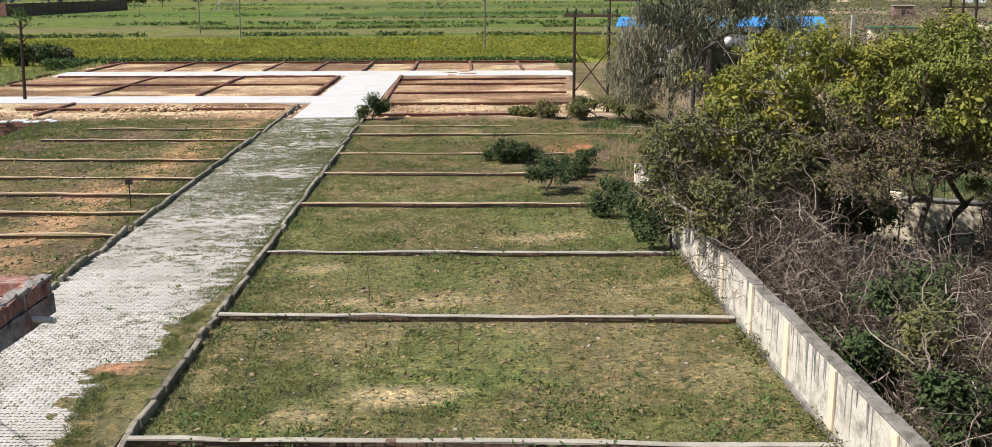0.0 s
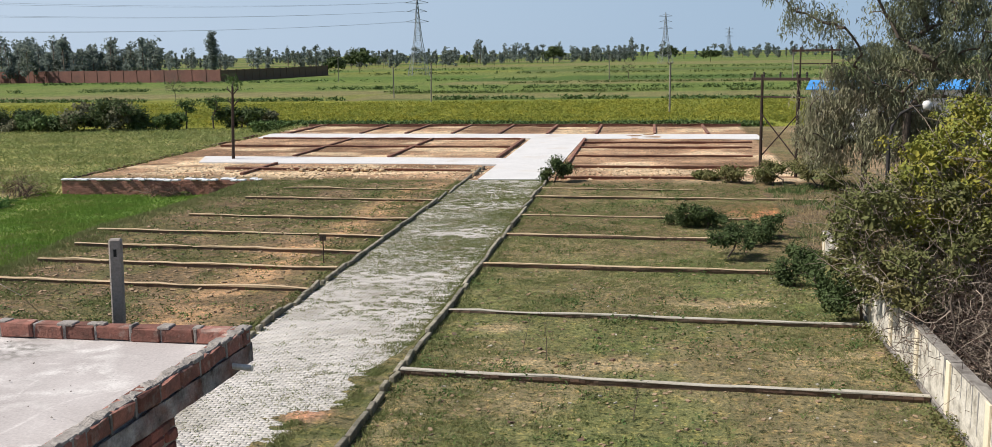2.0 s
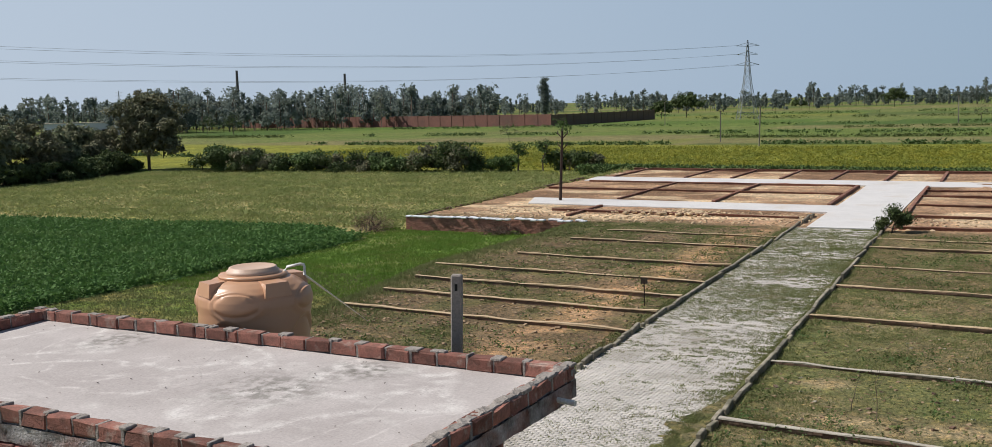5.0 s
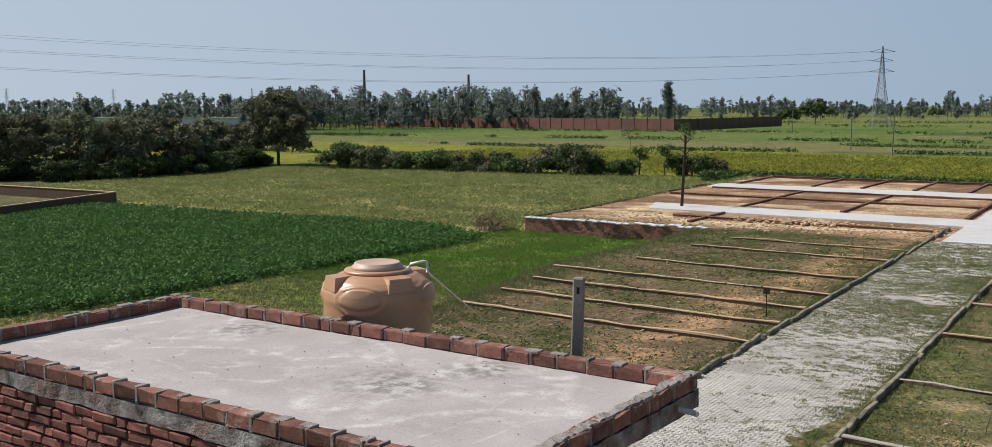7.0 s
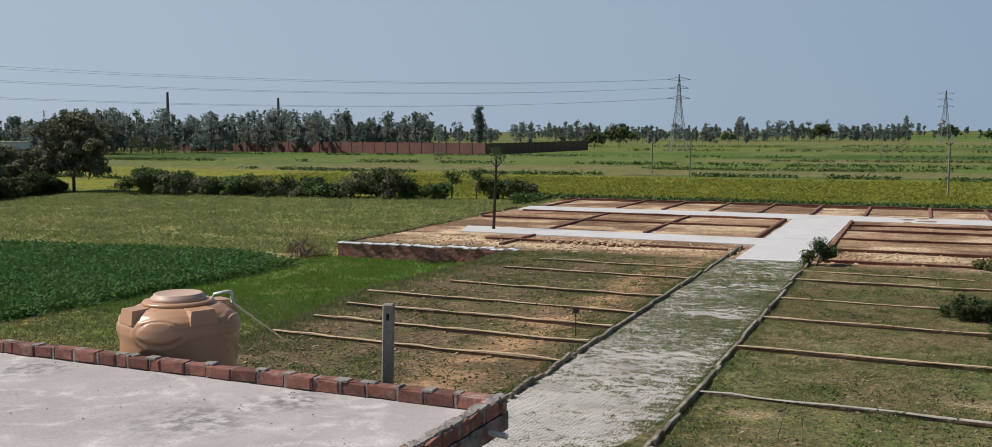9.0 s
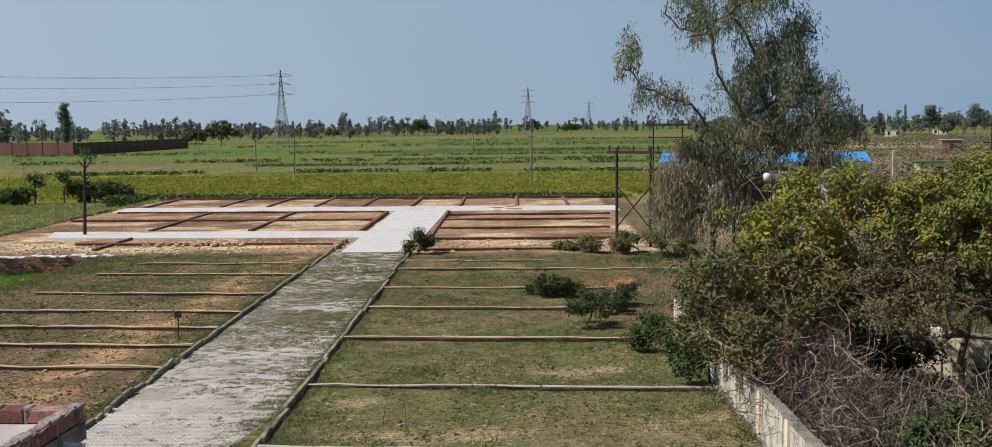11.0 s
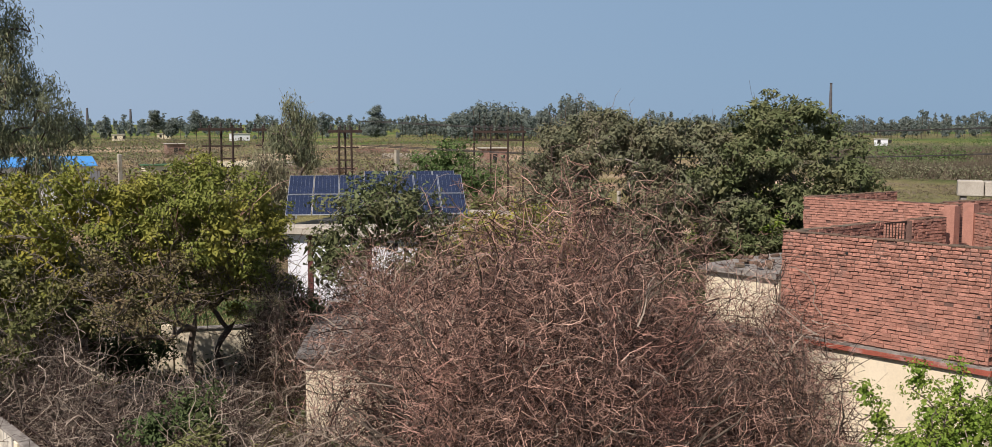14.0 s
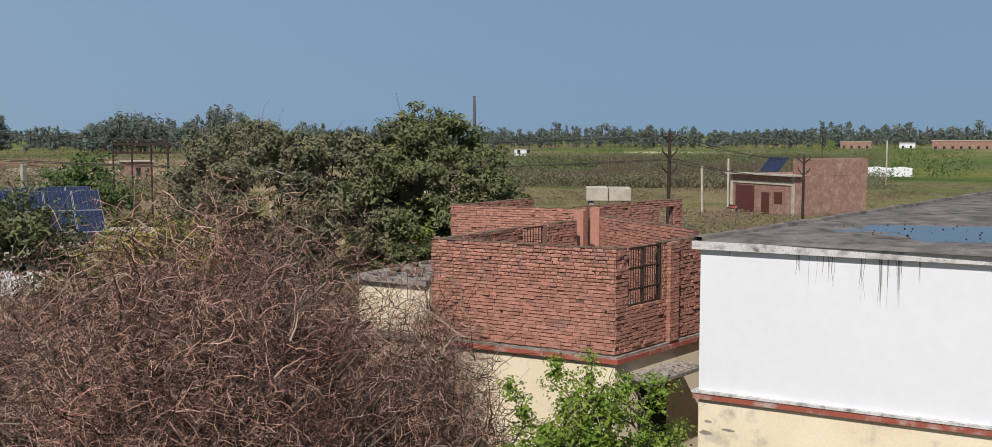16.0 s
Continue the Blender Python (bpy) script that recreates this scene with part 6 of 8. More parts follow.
Shape().tube([(0, 0, 0), (0, 0, 3.6), (0.1, 0, 4.4), (0.45, 0, 5.0), (1.0, 0, 5.3), (1.35, 0, 5.35)], [0.1, 0.08, 0.07, 0.06, 0.05, 0.05], 8).part("pole", M_DARKSTEEL, lamp)
Shape().lathe([(0.05, 5.14), (0.16, 5.2), (0.21, 5.36), (0.17, 5.5), (0.05, 5.56)], 14, pose(1.55, 0, 0)).part("globe", M_PVC, lamp, "white globe", True)

# small sign on a stake among the dry plots
sign = thing("stake_sign", "small weathered board on a thin stake", "sign", (-12.6, 38.3, 0), 15)
Shape().tube([(0, 0, -0.1), (0, 0, 1.0)], 0.025, 6).part("stake", M_IRON, sign)
Shape().box(-0.13, -0.015, 0.85, 0.13, 0.015, 1.1, 0.006).part("board", M_BARK, sign, "weathered brown board")


# ---------------------------------------------------------------- trees
def limb(r, a, b, r0, r1, n=8, wander=0.12, lift=0.0):
    """A crooked limb from a to b."""
    a, b = np.asarray(a, float), np.asarray(b, float)
    t = np.linspace(0, 1, n)
    L = np.linalg.norm(b - a)
    off = np.cumsum(r.normal(0, wander * L / n, (n, 3)), 0)
    off -= np.outer(t, off[-1])
    p = np.outer(1 - t, a) + np.outer(t, b) + off
    p[:, 2] += lift * L * np.sin(np.pi * t)
    return p, np.linspace(r0, r1, n)


def apart(r, pts, gap):
    """The points that keep the given distance from one another, in random order."""
    kept = np.zeros((0, 3))
    took = []
    for i in r.permutation(len(pts)):
        if len(kept) == 0 or np.min(np.sum((kept - pts[i]) ** 2, 1)) > gap * gap:
            kept = np.vstack([kept, pts[i]])
            took.append(i)
    return np.array(took, int)


def grow(r, stems, tips, thin=0.012, step=0.32, wander=0.10, power=0.42):
    """Crooked branches that join every tip to the nearest wood already grown; stems: the first wood. Radii follow the load."""
    P = [np.asarray(q, float) for st in stems for q in st]
    up = []
    for st in stems:
        k = len(up)
        up += [-1 if i == 0 else k + i - 1 for i in range(len(st))]
    base = len(P)
    N = np.zeros((base + len(tips) * 24, 3))
    N[:base] = P
    n = base
    load = np.zeros(len(N))
    root = N[:base].mean(0)
    chains = []
    for q in tips[np.argsort(np.linalg.norm(tips - root, axis=1))]:
        d = q - N[:n]
        cost = np.linalg.norm(d, axis=1) + 0.9 * np.maximum(0.0, -d[:, 2])
        j = int(np.argmin(cost))
        L = float(np.linalg.norm(q - N[j]))
        k = int(np.clip(math.ceil(L / step), 2, 20))
        t = np.linspace(0, 1, k + 1)[1:]
        off = np.cumsum(r.normal(0, wander * L / k, (k, 3)), 0)
        off -= np.outer(t, off[-1])
        pts = N[j] + np.outer(t, q - N[j]) + off
        pts[:, 2] += 0.07 * L * np.sin(np.pi * t)
        idx = list(range(n, n + k))
        N[n:n + k] = pts
        up += [j] + idx[:-1]
        n += k
        chains.append((j, idx))
        i = idx[-1]
        while i >= 0:
            load[i] += 1
            i = up[i]
    rad = thin * np.maximum(load, 1) ** power
    paths = []
    for j, idx in chains:
        rr = rad[idx]
        paths.append((N[[j] + idx], np.concatenate([[min(rad[j], rr[0] * 1.15)], rr])))
    k = 0
    for st in stems:
        paths.append((N[k:k + len(st)], np.maximum(rad[k:k + len(st)], thin)))
        k += len(st)
    return paths


def leafy_tree(name, label, at, trunk_h, lobes, leaf, bark, seed, leaf_len=0.12, leaf_w=0.05, clumps=60, per=45, sigma=0.28, droop=0.2, trunk_r=0.14, lean=(0, 0), bare=0, shell=(0.55, 1.0), bare_mat=None, category="tree", stems=1, flat=0.8, gaps=-0.08, gap=1.15, heart=0.08):
    """A tree of crooked limbs, with leaves in separate clumps over uneven lobes (x, y, z, rx, ry, rz from the foot)."""
    r = np.random.default_rng(seed)
    t = thing(name, label, category, at)
    top = np.array([lean[0], lean[1], trunk_h])
    wood = []
    for s in range(stems):
        foot = np.array([0.0, 0, -0.2]) if stems == 1 else np.array([r.normal(0, 0.25), r.normal(0, 0.25), -0.2])
        wood.append(limb(r, foot, top * [1, 1, r.uniform(0.8, 1.0)], 1, 1, 8, 0.1)[0])
    tips, outs = [], []
    vol = np.array([l[3] * l[4] * l[5] for l in lobes]) ** (2 / 3)
    for l, share in zip(lobes, vol / vol.mean()):
        c, rad = np.array(l[:3]), np.array(l[3:])
        n = max(6, int((0.8 if droop < 1 else 1.0) * clumps * share))
        d = r.normal(size=(n, 3))
        d /= np.linalg.norm(d, axis=1)[:, None]
        d[:, 2] = np.where(d[:, 2] < -0.5, -d[:, 2] * 0.6, d[:, 2])
        k = r.uniform(shell[0], shell[1], n)[:, None] * (1 + 0.14 * r.normal(size=(n, 1)))
        pts = c + d * k * rad
        # uneven outline and gaps
        fr = 1.3 / max(0.6, float(rad.min()))
        nz = np.array([noise.noise(Vector(q * fr) + Vector((seed, 0, 0))) for q in pts])
        pts = pts + d * rad * (0.28 * nz)[:, None]
        pts = pts[nz > gaps]
        tips.append(pts)
        outs.append((pts - c) / rad)
    tips, outs = np.concatenate(tips), np.concatenate(outs)
    full = len(tips)
    if droop < 1:
        far_apart = apart(r, tips, gap * sigma)
        tips, outs = tips[far_apart], outs[far_apart]
    thin = 0.010 if leaf_len < 0.27 else 0.03
    few = tips if leaf_len < 0.27 else tips[r.random(len(tips)) < 0.35]
    scale = trunk_r / (thin * max(len(few), 1) ** 0.42)
    tubes_mesh("trunk", [(p, q * max(scale, 0.6) ** np.clip(np.log(q / thin + 1e-6) / 2, 0, 1)) for p, q in grow(r, wood, few, thin, 0.3 + 0.04 * trunk_h)], bark, t, 4)
    if bare:
        tw = []
        for q in tips[r.choice(len(tips), min(bare, len(tips)), replace=False)]:
            for k in range(3):
                tw.append(limb(r, q * 0.85 + top * 0.15, q + r.normal(0, 0.45, 3) + [0, 0, 0.1], 0.016, 0.006, 6, 0.4))
        tubes_mesh("dry_twig", tw, bare_mat or M_TWIG_PALE, t, 3, "bleached bare twigs")["kind"] = "stuff"
    size = r.uniform(0.6, 1.5, len(tips))
    per = int(min(2.6, max(1.0, 0.75 * full / max(len(tips), 1))) * per)
    off = r.normal(0, 1, (len(tips) * per, 3))
    off /= np.linalg.norm(off, axis=1)[:, None] ** 0.6
    cen = np.repeat(tips, per, 0) + off * 0.95 * sigma * np.repeat(size, per)[:, None] * [1, 1, flat * 0.75]
    keep = r.random(len(cen)) < np.repeat(np.clip(size, 0.35, 1), per)
    V, F = leaf_arrays(cen[keep], leaf_len, leaf_w, r, droop, 1.0, (off * 0.55 + np.repeat(outs, per, 0) * 0.25 + [0, 0, 0.35])[keep] if droop < 1 else None, leaf_len > 0.155)
    # inner leaves that close the crown's heart
    core = []
    for l, share in zip(lobes, vol / vol.mean()):
        q = r.normal(size=(int(heart * clumps * per * share * (0.5 if droop > 1 else 1.0)), 3))
        q *= (r.uniform(0, 0.72, (len(q), 1)) / np.linalg.norm(q, axis=1)[:, None])
        core.append(np.array(l[:3]) + q * np.array(l[3:]))
    core = np.concatenate(core)
    V2, F2 = leaf_arrays(core, leaf_len * 1.7, leaf_w * 1.9, r, droop, 1.0, None, leaf_len > 0.155)
    V, F = np.concatenate([V, V2]), np.concatenate([F, F2 + len(V)])
    link_mesh("crown", V, F, leaf, t)
    return t


def puffs(c, rad, n, size, seed, floor=-0.45):
    """Small lobes spread unevenly over an ellipsoid's upper side."""
    r = np.random.default_rng(seed)
    out = []
    for i in range(n):
        z = 1 - (1 - floor) * (i + 0.5) / n
        a = i * 2.39996 + r.normal(0, 0.25)
        k = math.sqrt(max(0.0, 1 - z * z)) * r.uniform(0.75, 1.05)
        s = size * r.uniform(0.7, 1.3)
        out.append((c[0] + rad[0] * k * math.cos(a), c[1] + rad[1] * k * math.sin(a), c[2] + rad[2] * z * r.uniform(0.8, 1.1), s, s, s * 0.75))
    return out


# three trees over the boundary wall: one bare-limbed and dull, one yellow-topped, and the neem
leafy_tree("tree", "dull green tree with many pale bare branches over a wall", (8.3, 26.6, 0), 1.9,
           puffs((-1.2, 0.7, 3.1), (2.3, 2.3, 1.8), 32, 0.66, 2, -0.85) + puffs((-2.2, 1.8, 2.6), (1.2, 1.5, 1.3), 12, 0.6, 12, -0.7), M_NEEM_DULL, M_BARK_PALE, 42, 0.12, 0.055, 15, 70, 0.20, trunk_r=0.13, bare=330, stems=3, lean=(-0.6, 0.2), gap=1.2, heart=0.10)
leafy_tree("tree", "broad tree with a yellow-green top and dark heart", (9.2, 27.3, 0), 2.4,
           puffs((-0.5, 0.3, 4.65), (2.25, 2.0, 1.85), 34, 0.72, 1, -0.9), M_NEEM, M_BARK_PALE, 41, 0.12, 0.055, 17, 80, 0.21, trunk_r=0.15, bare=45, gap=1.12, heart=0.12)
leafy_tree("tree", "spreading neem tree with olive-green crown and open trunk in the yard", (13.2, 26.9, 0), 1.7,
           puffs((-1.15, -0.2, 4.75), (2.6, 2.2, 1.9), 38, 0.74, 3, -0.7) + puffs((0.6, 0.3, 3.3), (1.2, 1.2, 1.0), 8, 0.6, 13, -0.6), M_NEEM_GREEN, M_BARK, 43, 0.12, 0.055, 17, 80, 0.21, trunk_r=0.085, lean=(-0.5, -0.1), bare=30, bare_mat=M_TWIG, gap=1.12, heart=0.12)
leafy_tree("tree", "small brownish half-dry tree before the neem", (11.6, 25.4, 0), 2.2,
           puffs((-1.2, -0.2, 3.8), (1.6, 1.1, 1.15), 16, 0.58, 14, -0.8), M_DRYLEAF, M_BARK, 49, 0.10, 0.045, 14, 60, 0.19, trunk_r=0.09, lean=(-0.3, 0), bare=80, bare_mat=M_TWIG_GREY, gap=1.2, heart=0.06)
# gum tree by the double pole
leafy_tree("gum_tree", "tall grey-green gum tree with drooping foliage and open limbs", (13.2, 56.6, 0), 5.5,
           [(-0.6, 0, 9.6, 1.8, 1.8, 1.6), (1.4, 0.3, 11.2, 1.9, 2.0, 1.7), (-1.9, 0, 13.0, 1.8, 1.8, 1.6), (0.6, 0, 14.4, 2.0, 2.0, 1.7), (3.4, -0.3, 9.0, 1.6, 1.8, 1.6), (4.9, -0.4, 7.4, 1.4, 1.4, 1.5), (2.6, 0.2, 12.6, 1.3, 1.5, 1.4), (-6.6, 0.2, 11.3, 0.85, 1.0, 1.3), (-5.4, 0.1, 9.6, 0.8, 0.8, 0.9), (-4.2, 0.1, 9.0, 1.0, 1.0, 0.6), (2.4, -0.3, 6.6, 1.5, 1.4, 1.5), (-0.8, 0, 16.2, 1.7, 1.7, 1.5), (-3.4, 0, 14.6, 1.2, 1.2, 1.3), (0.6, 0.0, 6.2, 1.6, 1.5, 1.4), (3.8, -0.5, 5.2, 1.5, 1.5, 1.5), (0.4, 0.2, 8.0, 1.7, 1.7, 1.5), (1.9, -0.2, 9.6, 1.7, 1.7, 1.6), (-1.4, 0.2, 6.6, 1.4, 1.4, 1.5)],
           M_EUC, M_BARK, 44, 0.30, 0.06, 62, 52, 0.30, droop=1.8, trunk_r=0.20, flat=2.7, gaps=-0.12, heart=0.01)
leafy_tree("weeping_tree", "low weeping tree with brownish-green hanging foliage", (11.5, 58.2, 0), 2.8,
           [(-1.6, 0, 4.9, 1.7, 1.6, 1.1), (0.6, 0, 5.3, 1.9, 1.7, 1.3), (-2.2, 0, 3.0, 1.5, 1.6, 2.0), (0.0, -0.6, 2.7, 2.2, 1.8, 2.0), (2.6, 0, 3.3, 1.9, 1.8, 2.2), (4.4, 0.5, 2.6, 1.7, 1.6, 2.0), (-1.4, 0.3, 6.1, 0.9, 0.9, 0.8)],
           M_WEEP, M_BARK, 45, 0.30, 0.06, 105, 50, 0.34, droop=2.6, trunk_r=0.13, bare=140, flat=1.9, gaps=-0.25, heart=0.05)
# grey and green trees behind the dry thicket
leafy_tree("tree", "large grey-green tree with dry twig ends", (31.8, 30.0, 0), 3.2,
           puffs((-0.2, 0.2, 4.9), (2.9, 2.9, 3.4), 40, 1.0, 5, -0.8), M_GREYLEAF, M_BARK_PALE, 46, 0.17, 0.085, 22, 95, 0.30, trunk_r=0.22, bare=170, gap=1.15, heart=0.1)
leafy_tree("tree", "large dark green leafy tree behind a brick house", (35.4, 23.6, 0), 3.2,
           puffs((-0.1, 0, 4.9), (2.9, 3.0, 3.7), 40, 1.0, 6, -0.8) + [(-0.3, 1.2, 8.5, 0.7, 0.7, 0.7), (0.6, -0.6, 8.3, 0.6, 0.6, 0.6)], M_BROAD, M_BARK, 47, 0.18, 0.09, 18, 95, 0.30, trunk_r=0.22, bare=40, bare_mat=M_BARK, gap=1.15, heart=0.1)
leafy_tree("tree", "dense grey-green tree between larger trees", (33.9, 27.0, 0), 2.8,
           puffs((0, 0, 4.7), (2.4, 2.4, 3.2), 28, 1.0, 7, -0.8), M_GREYLEAF, M_BARK, 48, 0.18, 0.09, 22, 90, 0.30, trunk_r=0.18, bare=60, gap=1.15, heart=0.1)
# smaller trees round the shed
for x, y, h, sd, mt, lab in ((19.6, 28.6, 6.9, 51, M_BROAD, "rounded green tree beside the solar shed"), (22.1, 25.0, 5.9, 52, M_NEEM, "olive-yellow shrubby tree in the yard"), (32.6, 38.9, 4.9, 53, M_NEEM_DULL, "dull green shrubby tree in the yard"), (36.6, 47.5, 7.8, 54, M_SHRUB, "fresh green tree on scrub land"), (41.0, 30.0, 5.5, 55, M_BRIGHT, "light green tree behind the brick house"), (38.0, 19.0, 4.6, 56, M_NEEM, "small green tree behind brick walls")):
    leafy_tree("tree", lab, (x, y, 0), h * 0.4, [(0, 0, h * 0.72, h * 0.27, h * 0.27, h * 0.22), (h * 0.2, -h * 0.12, h * 0.55, h * 0.22, h * 0.22, h * 0.2), (-h * 0.2, h * 0.12, h * 0.5, h * 0.24, h * 0.24, h * 0.2)], mt, M_BARK, sd, 0.19, 0.095, 85, 48, 0.32, trunk_r=0.12, bare=30)
for x, y, h, sd, mt, n, bare in ((32.0, 57.0, 9.4, 61, M_EUC, 30, 40), (28.6, 54.2, 6.1, 62, M_WEEP, 26, 230)):
    leafy_tree("weeping_tree", "thin weeping tree with drooping grey-green sprays" if n == 30 else "half-bare weeping tree with brown hanging twigs", (x, y, 0), h * 0.5, [(0, 0, h * 0.9, h * 0.07, h * 0.07, h * 0.09), (h * 0.09, -0.3, h * 0.8, h * 0.07, h * 0.07, h * 0.12), (-h * 0.07, 0.3, h * 0.7, h * 0.09, h * 0.09, h * 0.12), (h * 0.1, 0, h * 0.62, h * 0.08, h * 0.08, h * 0.12), (-h * 0.26, 0.3, h * 0.62, h * 0.15, h * 0.13, h * 0.12), (h * 0.22, 0.2, h * 0.5, h * 0.12, h * 0.12, h * 0.12)][:4 if n == 30 else 6], mt, M_BARK, sd, 0.30, 0.06, n, 60, 0.30, droop=2.6, trunk_r=0.09, flat=2.2, bare=bare, bare_mat=M_TWIG_GREY)
# far single trees, with the distance haze mixed into their leaf colour
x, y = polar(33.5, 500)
leafy_tree("tree", "dark conical tree standing alone in scrub", (x, y, -1), 3, [(0, 0, 5.0, 5.2, 5.2, 4.2), (0.3, 0, 9.6, 4.2, 4.2, 4.0), (-0.5, 0, 13.6, 2.8, 2.8, 3.2), (1.6, 0, 15.6, 1.6, 1.6, 2.0)], M_FARTREE_HAZED, M_BARK, 63, 0.8, 0.5, 80, 34, 1.0, gaps=-0.3)
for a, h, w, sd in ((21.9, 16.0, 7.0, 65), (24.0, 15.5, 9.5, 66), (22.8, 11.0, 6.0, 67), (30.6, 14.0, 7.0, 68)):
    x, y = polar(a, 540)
    leafy_tree("tree", "broad tree with haze in its leaf colour beyond the scrub land", (x, y, -1), h * 0.3, [(0, 0, h * 0.72, w * 0.36, w * 0.36, h * 0.26), (w * 0.22, 0, h * 0.5, w * 0.3, w * 0.3, h * 0.24), (-w * 0.2, 0, h * 0.45, w * 0.32, w * 0.32, h * 0.26)], M_FARTREE_HAZED, M_BARK, sd, 0.8, 0.5, 60, 30, 1.0, trunk_r=0.3, gaps=-0.3)
# light green bush tree in front of the brick house
r = np.random.default_rng(640)
shoots = [(r.uniform(-1.0, 0.8), r.uniform(-1.2, 1.2), r.uniform(3.0, 3.75), 0.13, 0.13, r.uniform(0.35, 0.55)) for i in range(14)]
leafy_tree("tree", "young bushy tree with fresh light green leaves by a cream wall", (16.5, 7.4, 0), 1.2,
           [(0.0, 0, 2.6, 0.95, 1.0, 0.8), (-0.6, 0.7, 2.4, 0.8, 0.8, 0.75), (0.4, -0.8, 2.3, 0.85, 0.9, 0.75), (-0.2, 0.1, 1.7, 1.2, 1.3, 0.9), (0.8, -1.4, 1.7, 0.75, 0.75, 0.7), (-0.9, 1.2, 1.7, 0.8, 0.8, 0.8)] + shoots,
           M_BRIGHT, M_BARK, 64, 0.075, 0.042, 62, 60, 0.17, trunk_r=0.06, stems=4, bare=12, gap=1.1, heart=0.05)

# ---------------------------------------------------------------- the dry thicket
def thicket(name, label, at, rx, ry, rz, stems, twigs, fine, seed, mat, low=0.0, pale=0.12, base=0.25, thick=0.06, hollow=0.0):
    """A tangle of bare crooked branches filling an uneven dome: stems from the foot, then crooked twigs all through it."""
    r = np.random.default_rng(seed)
    t = thing(name, label, "dry bush", at)
    big = []
    for s in range(stems):
        foot = np.array([r.normal(0, rx * base), r.normal(0, ry * base), -0.1])
        d = r.normal(size=3)
        d[2] = abs(d[2]) * 0.9 + 0.1
        d /= np.linalg.norm(d)
        tip = np.array([d[0] * rx, d[1] * ry, low + d[2] * (rz - low)]) * r.uniform(0.7, 1.02)
        big.append(limb(r, foot, tip, r.uniform(0.025, thick), 0.01, 12, 0.18, 0.10))

    def inside(n):
        d = r.normal(size=(n, 3))
        d[:, 2] = np.abs(d[:, 2])
        d /= np.linalg.norm(d, axis=1)[:, None]
        az = np.arctan2(d[:, 1], d[:, 0])
        k = r.uniform(0.25, 1.0, n) ** 0.5 * (0.92 + 0.10 * np.sin(3 * az + seed) + 0.08 * np.sin(7 * az + 4 * d[:, 2]))
        p = d * k[:, None] * [rx, ry, rz - low] + [0, 0, low]
        # the flank that leans over the yard house is open below
        side = (0.7 * p[:, 1] / ry - 0.7 * p[:, 0] / rx)
        under = smooth_step(0.0, 0.12, (0.42 + 0.6 * (side - 0.22)) * smooth_step(0.05, 0.25, side) - p[:, 2] / rz)
        return p[r.random(n) > hollow * under]

    def crooked(starts, length, n, r0, r1, kink, sides=3):
        m = len(starts)
        d = r.normal(size=(m, 3))
        d[:, 2] = d[:, 2] * 0.8 + 0.25
        d += 0.5 * starts / np.array([rx, ry, rz])
        d /= np.linalg.norm(d, axis=1)[:, None]
        out = [starts]
        L = length * r.uniform(0.5, 1.4, (m, 1)) / (n - 1)
        for i in range(n - 1):
            d = d + r.normal(0, kink, (m, 3))
            d[:, 2] -= 0.05
            d /= np.linalg.norm(d, axis=1)[:, None]
            out.append(out[-1] + d * L)
        P = np.stack(out, 1)
        P[:, :, 2] = np.maximum(P[:, :, 2], 0.03)
        rad = np.linspace(r0, r1, n)
        u = np.cross(np.gradient(P, axis=1), r.normal(size=(m, 1, 3)))
        u /= np.linalg.norm(u, axis=2)[..., None] + 1e-9
        v = np.cross(np.gradient(P, axis=1), u)
        v /= np.linalg.norm(v, axis=2)[..., None] + 1e-9
        a = np.arange(sides) * 2 * np.pi / sides
        V = P[:, :, None] + rad[None, :, None, None] * (np.cos(a)[:, None] * u[:, :, None] + np.sin(a)[:, None] * v[:, :, None])
        b = (np.arange(m) * n * sides)[:, None, None, None]
        j, i = np.meshgrid(np.arange(n - 1), np.arange(sides if sides > 2 else 1), indexing="ij")
        f = np.stack([j * sides + i, (j + 1) * sides + i, (j + 1) * sides + (i + 1) % sides, j * sides + (i + 1) % sides], -1)[None]
        return V.reshape(-1, 3), (f + b).reshape(-1, 4)

    tubes_mesh("stem", big, M_BARK, t, 5)["kind"] = "stuff"
    n_white = int(twigs * pale)
    V, F = crooked(inside(twigs - n_white), 0.85, 6, 0.0064, 0.0034, 0.65, 2)
    link_mesh("branch", V, F, mat, t)["kind"] = "stuff"
    # dark-barked share, which also stands for the deep shade between branches
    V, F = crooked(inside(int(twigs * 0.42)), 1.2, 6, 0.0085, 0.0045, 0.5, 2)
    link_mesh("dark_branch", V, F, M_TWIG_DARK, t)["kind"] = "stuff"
    if n_white:
        V, F = crooked(inside(n_white), 1.4, 7, 0.013, 0.006, 0.5, 2)
        link_mesh("bleached_branch", V, F, M_TWIG_PALE, t)["kind"] = "stuff"
    V, F = crooked(inside(int(fine * 0.72)), 0.42, 4, 0.0055, 0.0035, 0.8, 2)
    link_mesh("twig", V, F, mat, t)["kind"] = "stuff"
    # fine dark twigs, likewise adding painted shade to the gaps
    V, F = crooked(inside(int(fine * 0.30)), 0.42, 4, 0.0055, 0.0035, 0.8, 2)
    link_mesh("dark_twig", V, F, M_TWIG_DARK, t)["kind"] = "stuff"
    return t


thicket("dry_thicket", "great tangled thicket of leafless reddish-brown branches", (12.2, 12.3, 0), 5.0, 3.9, 7.15, 190, 11500, 44000, 71, M_TWIG, 0.2, 0.032, thick=0.095, hollow=0.93)
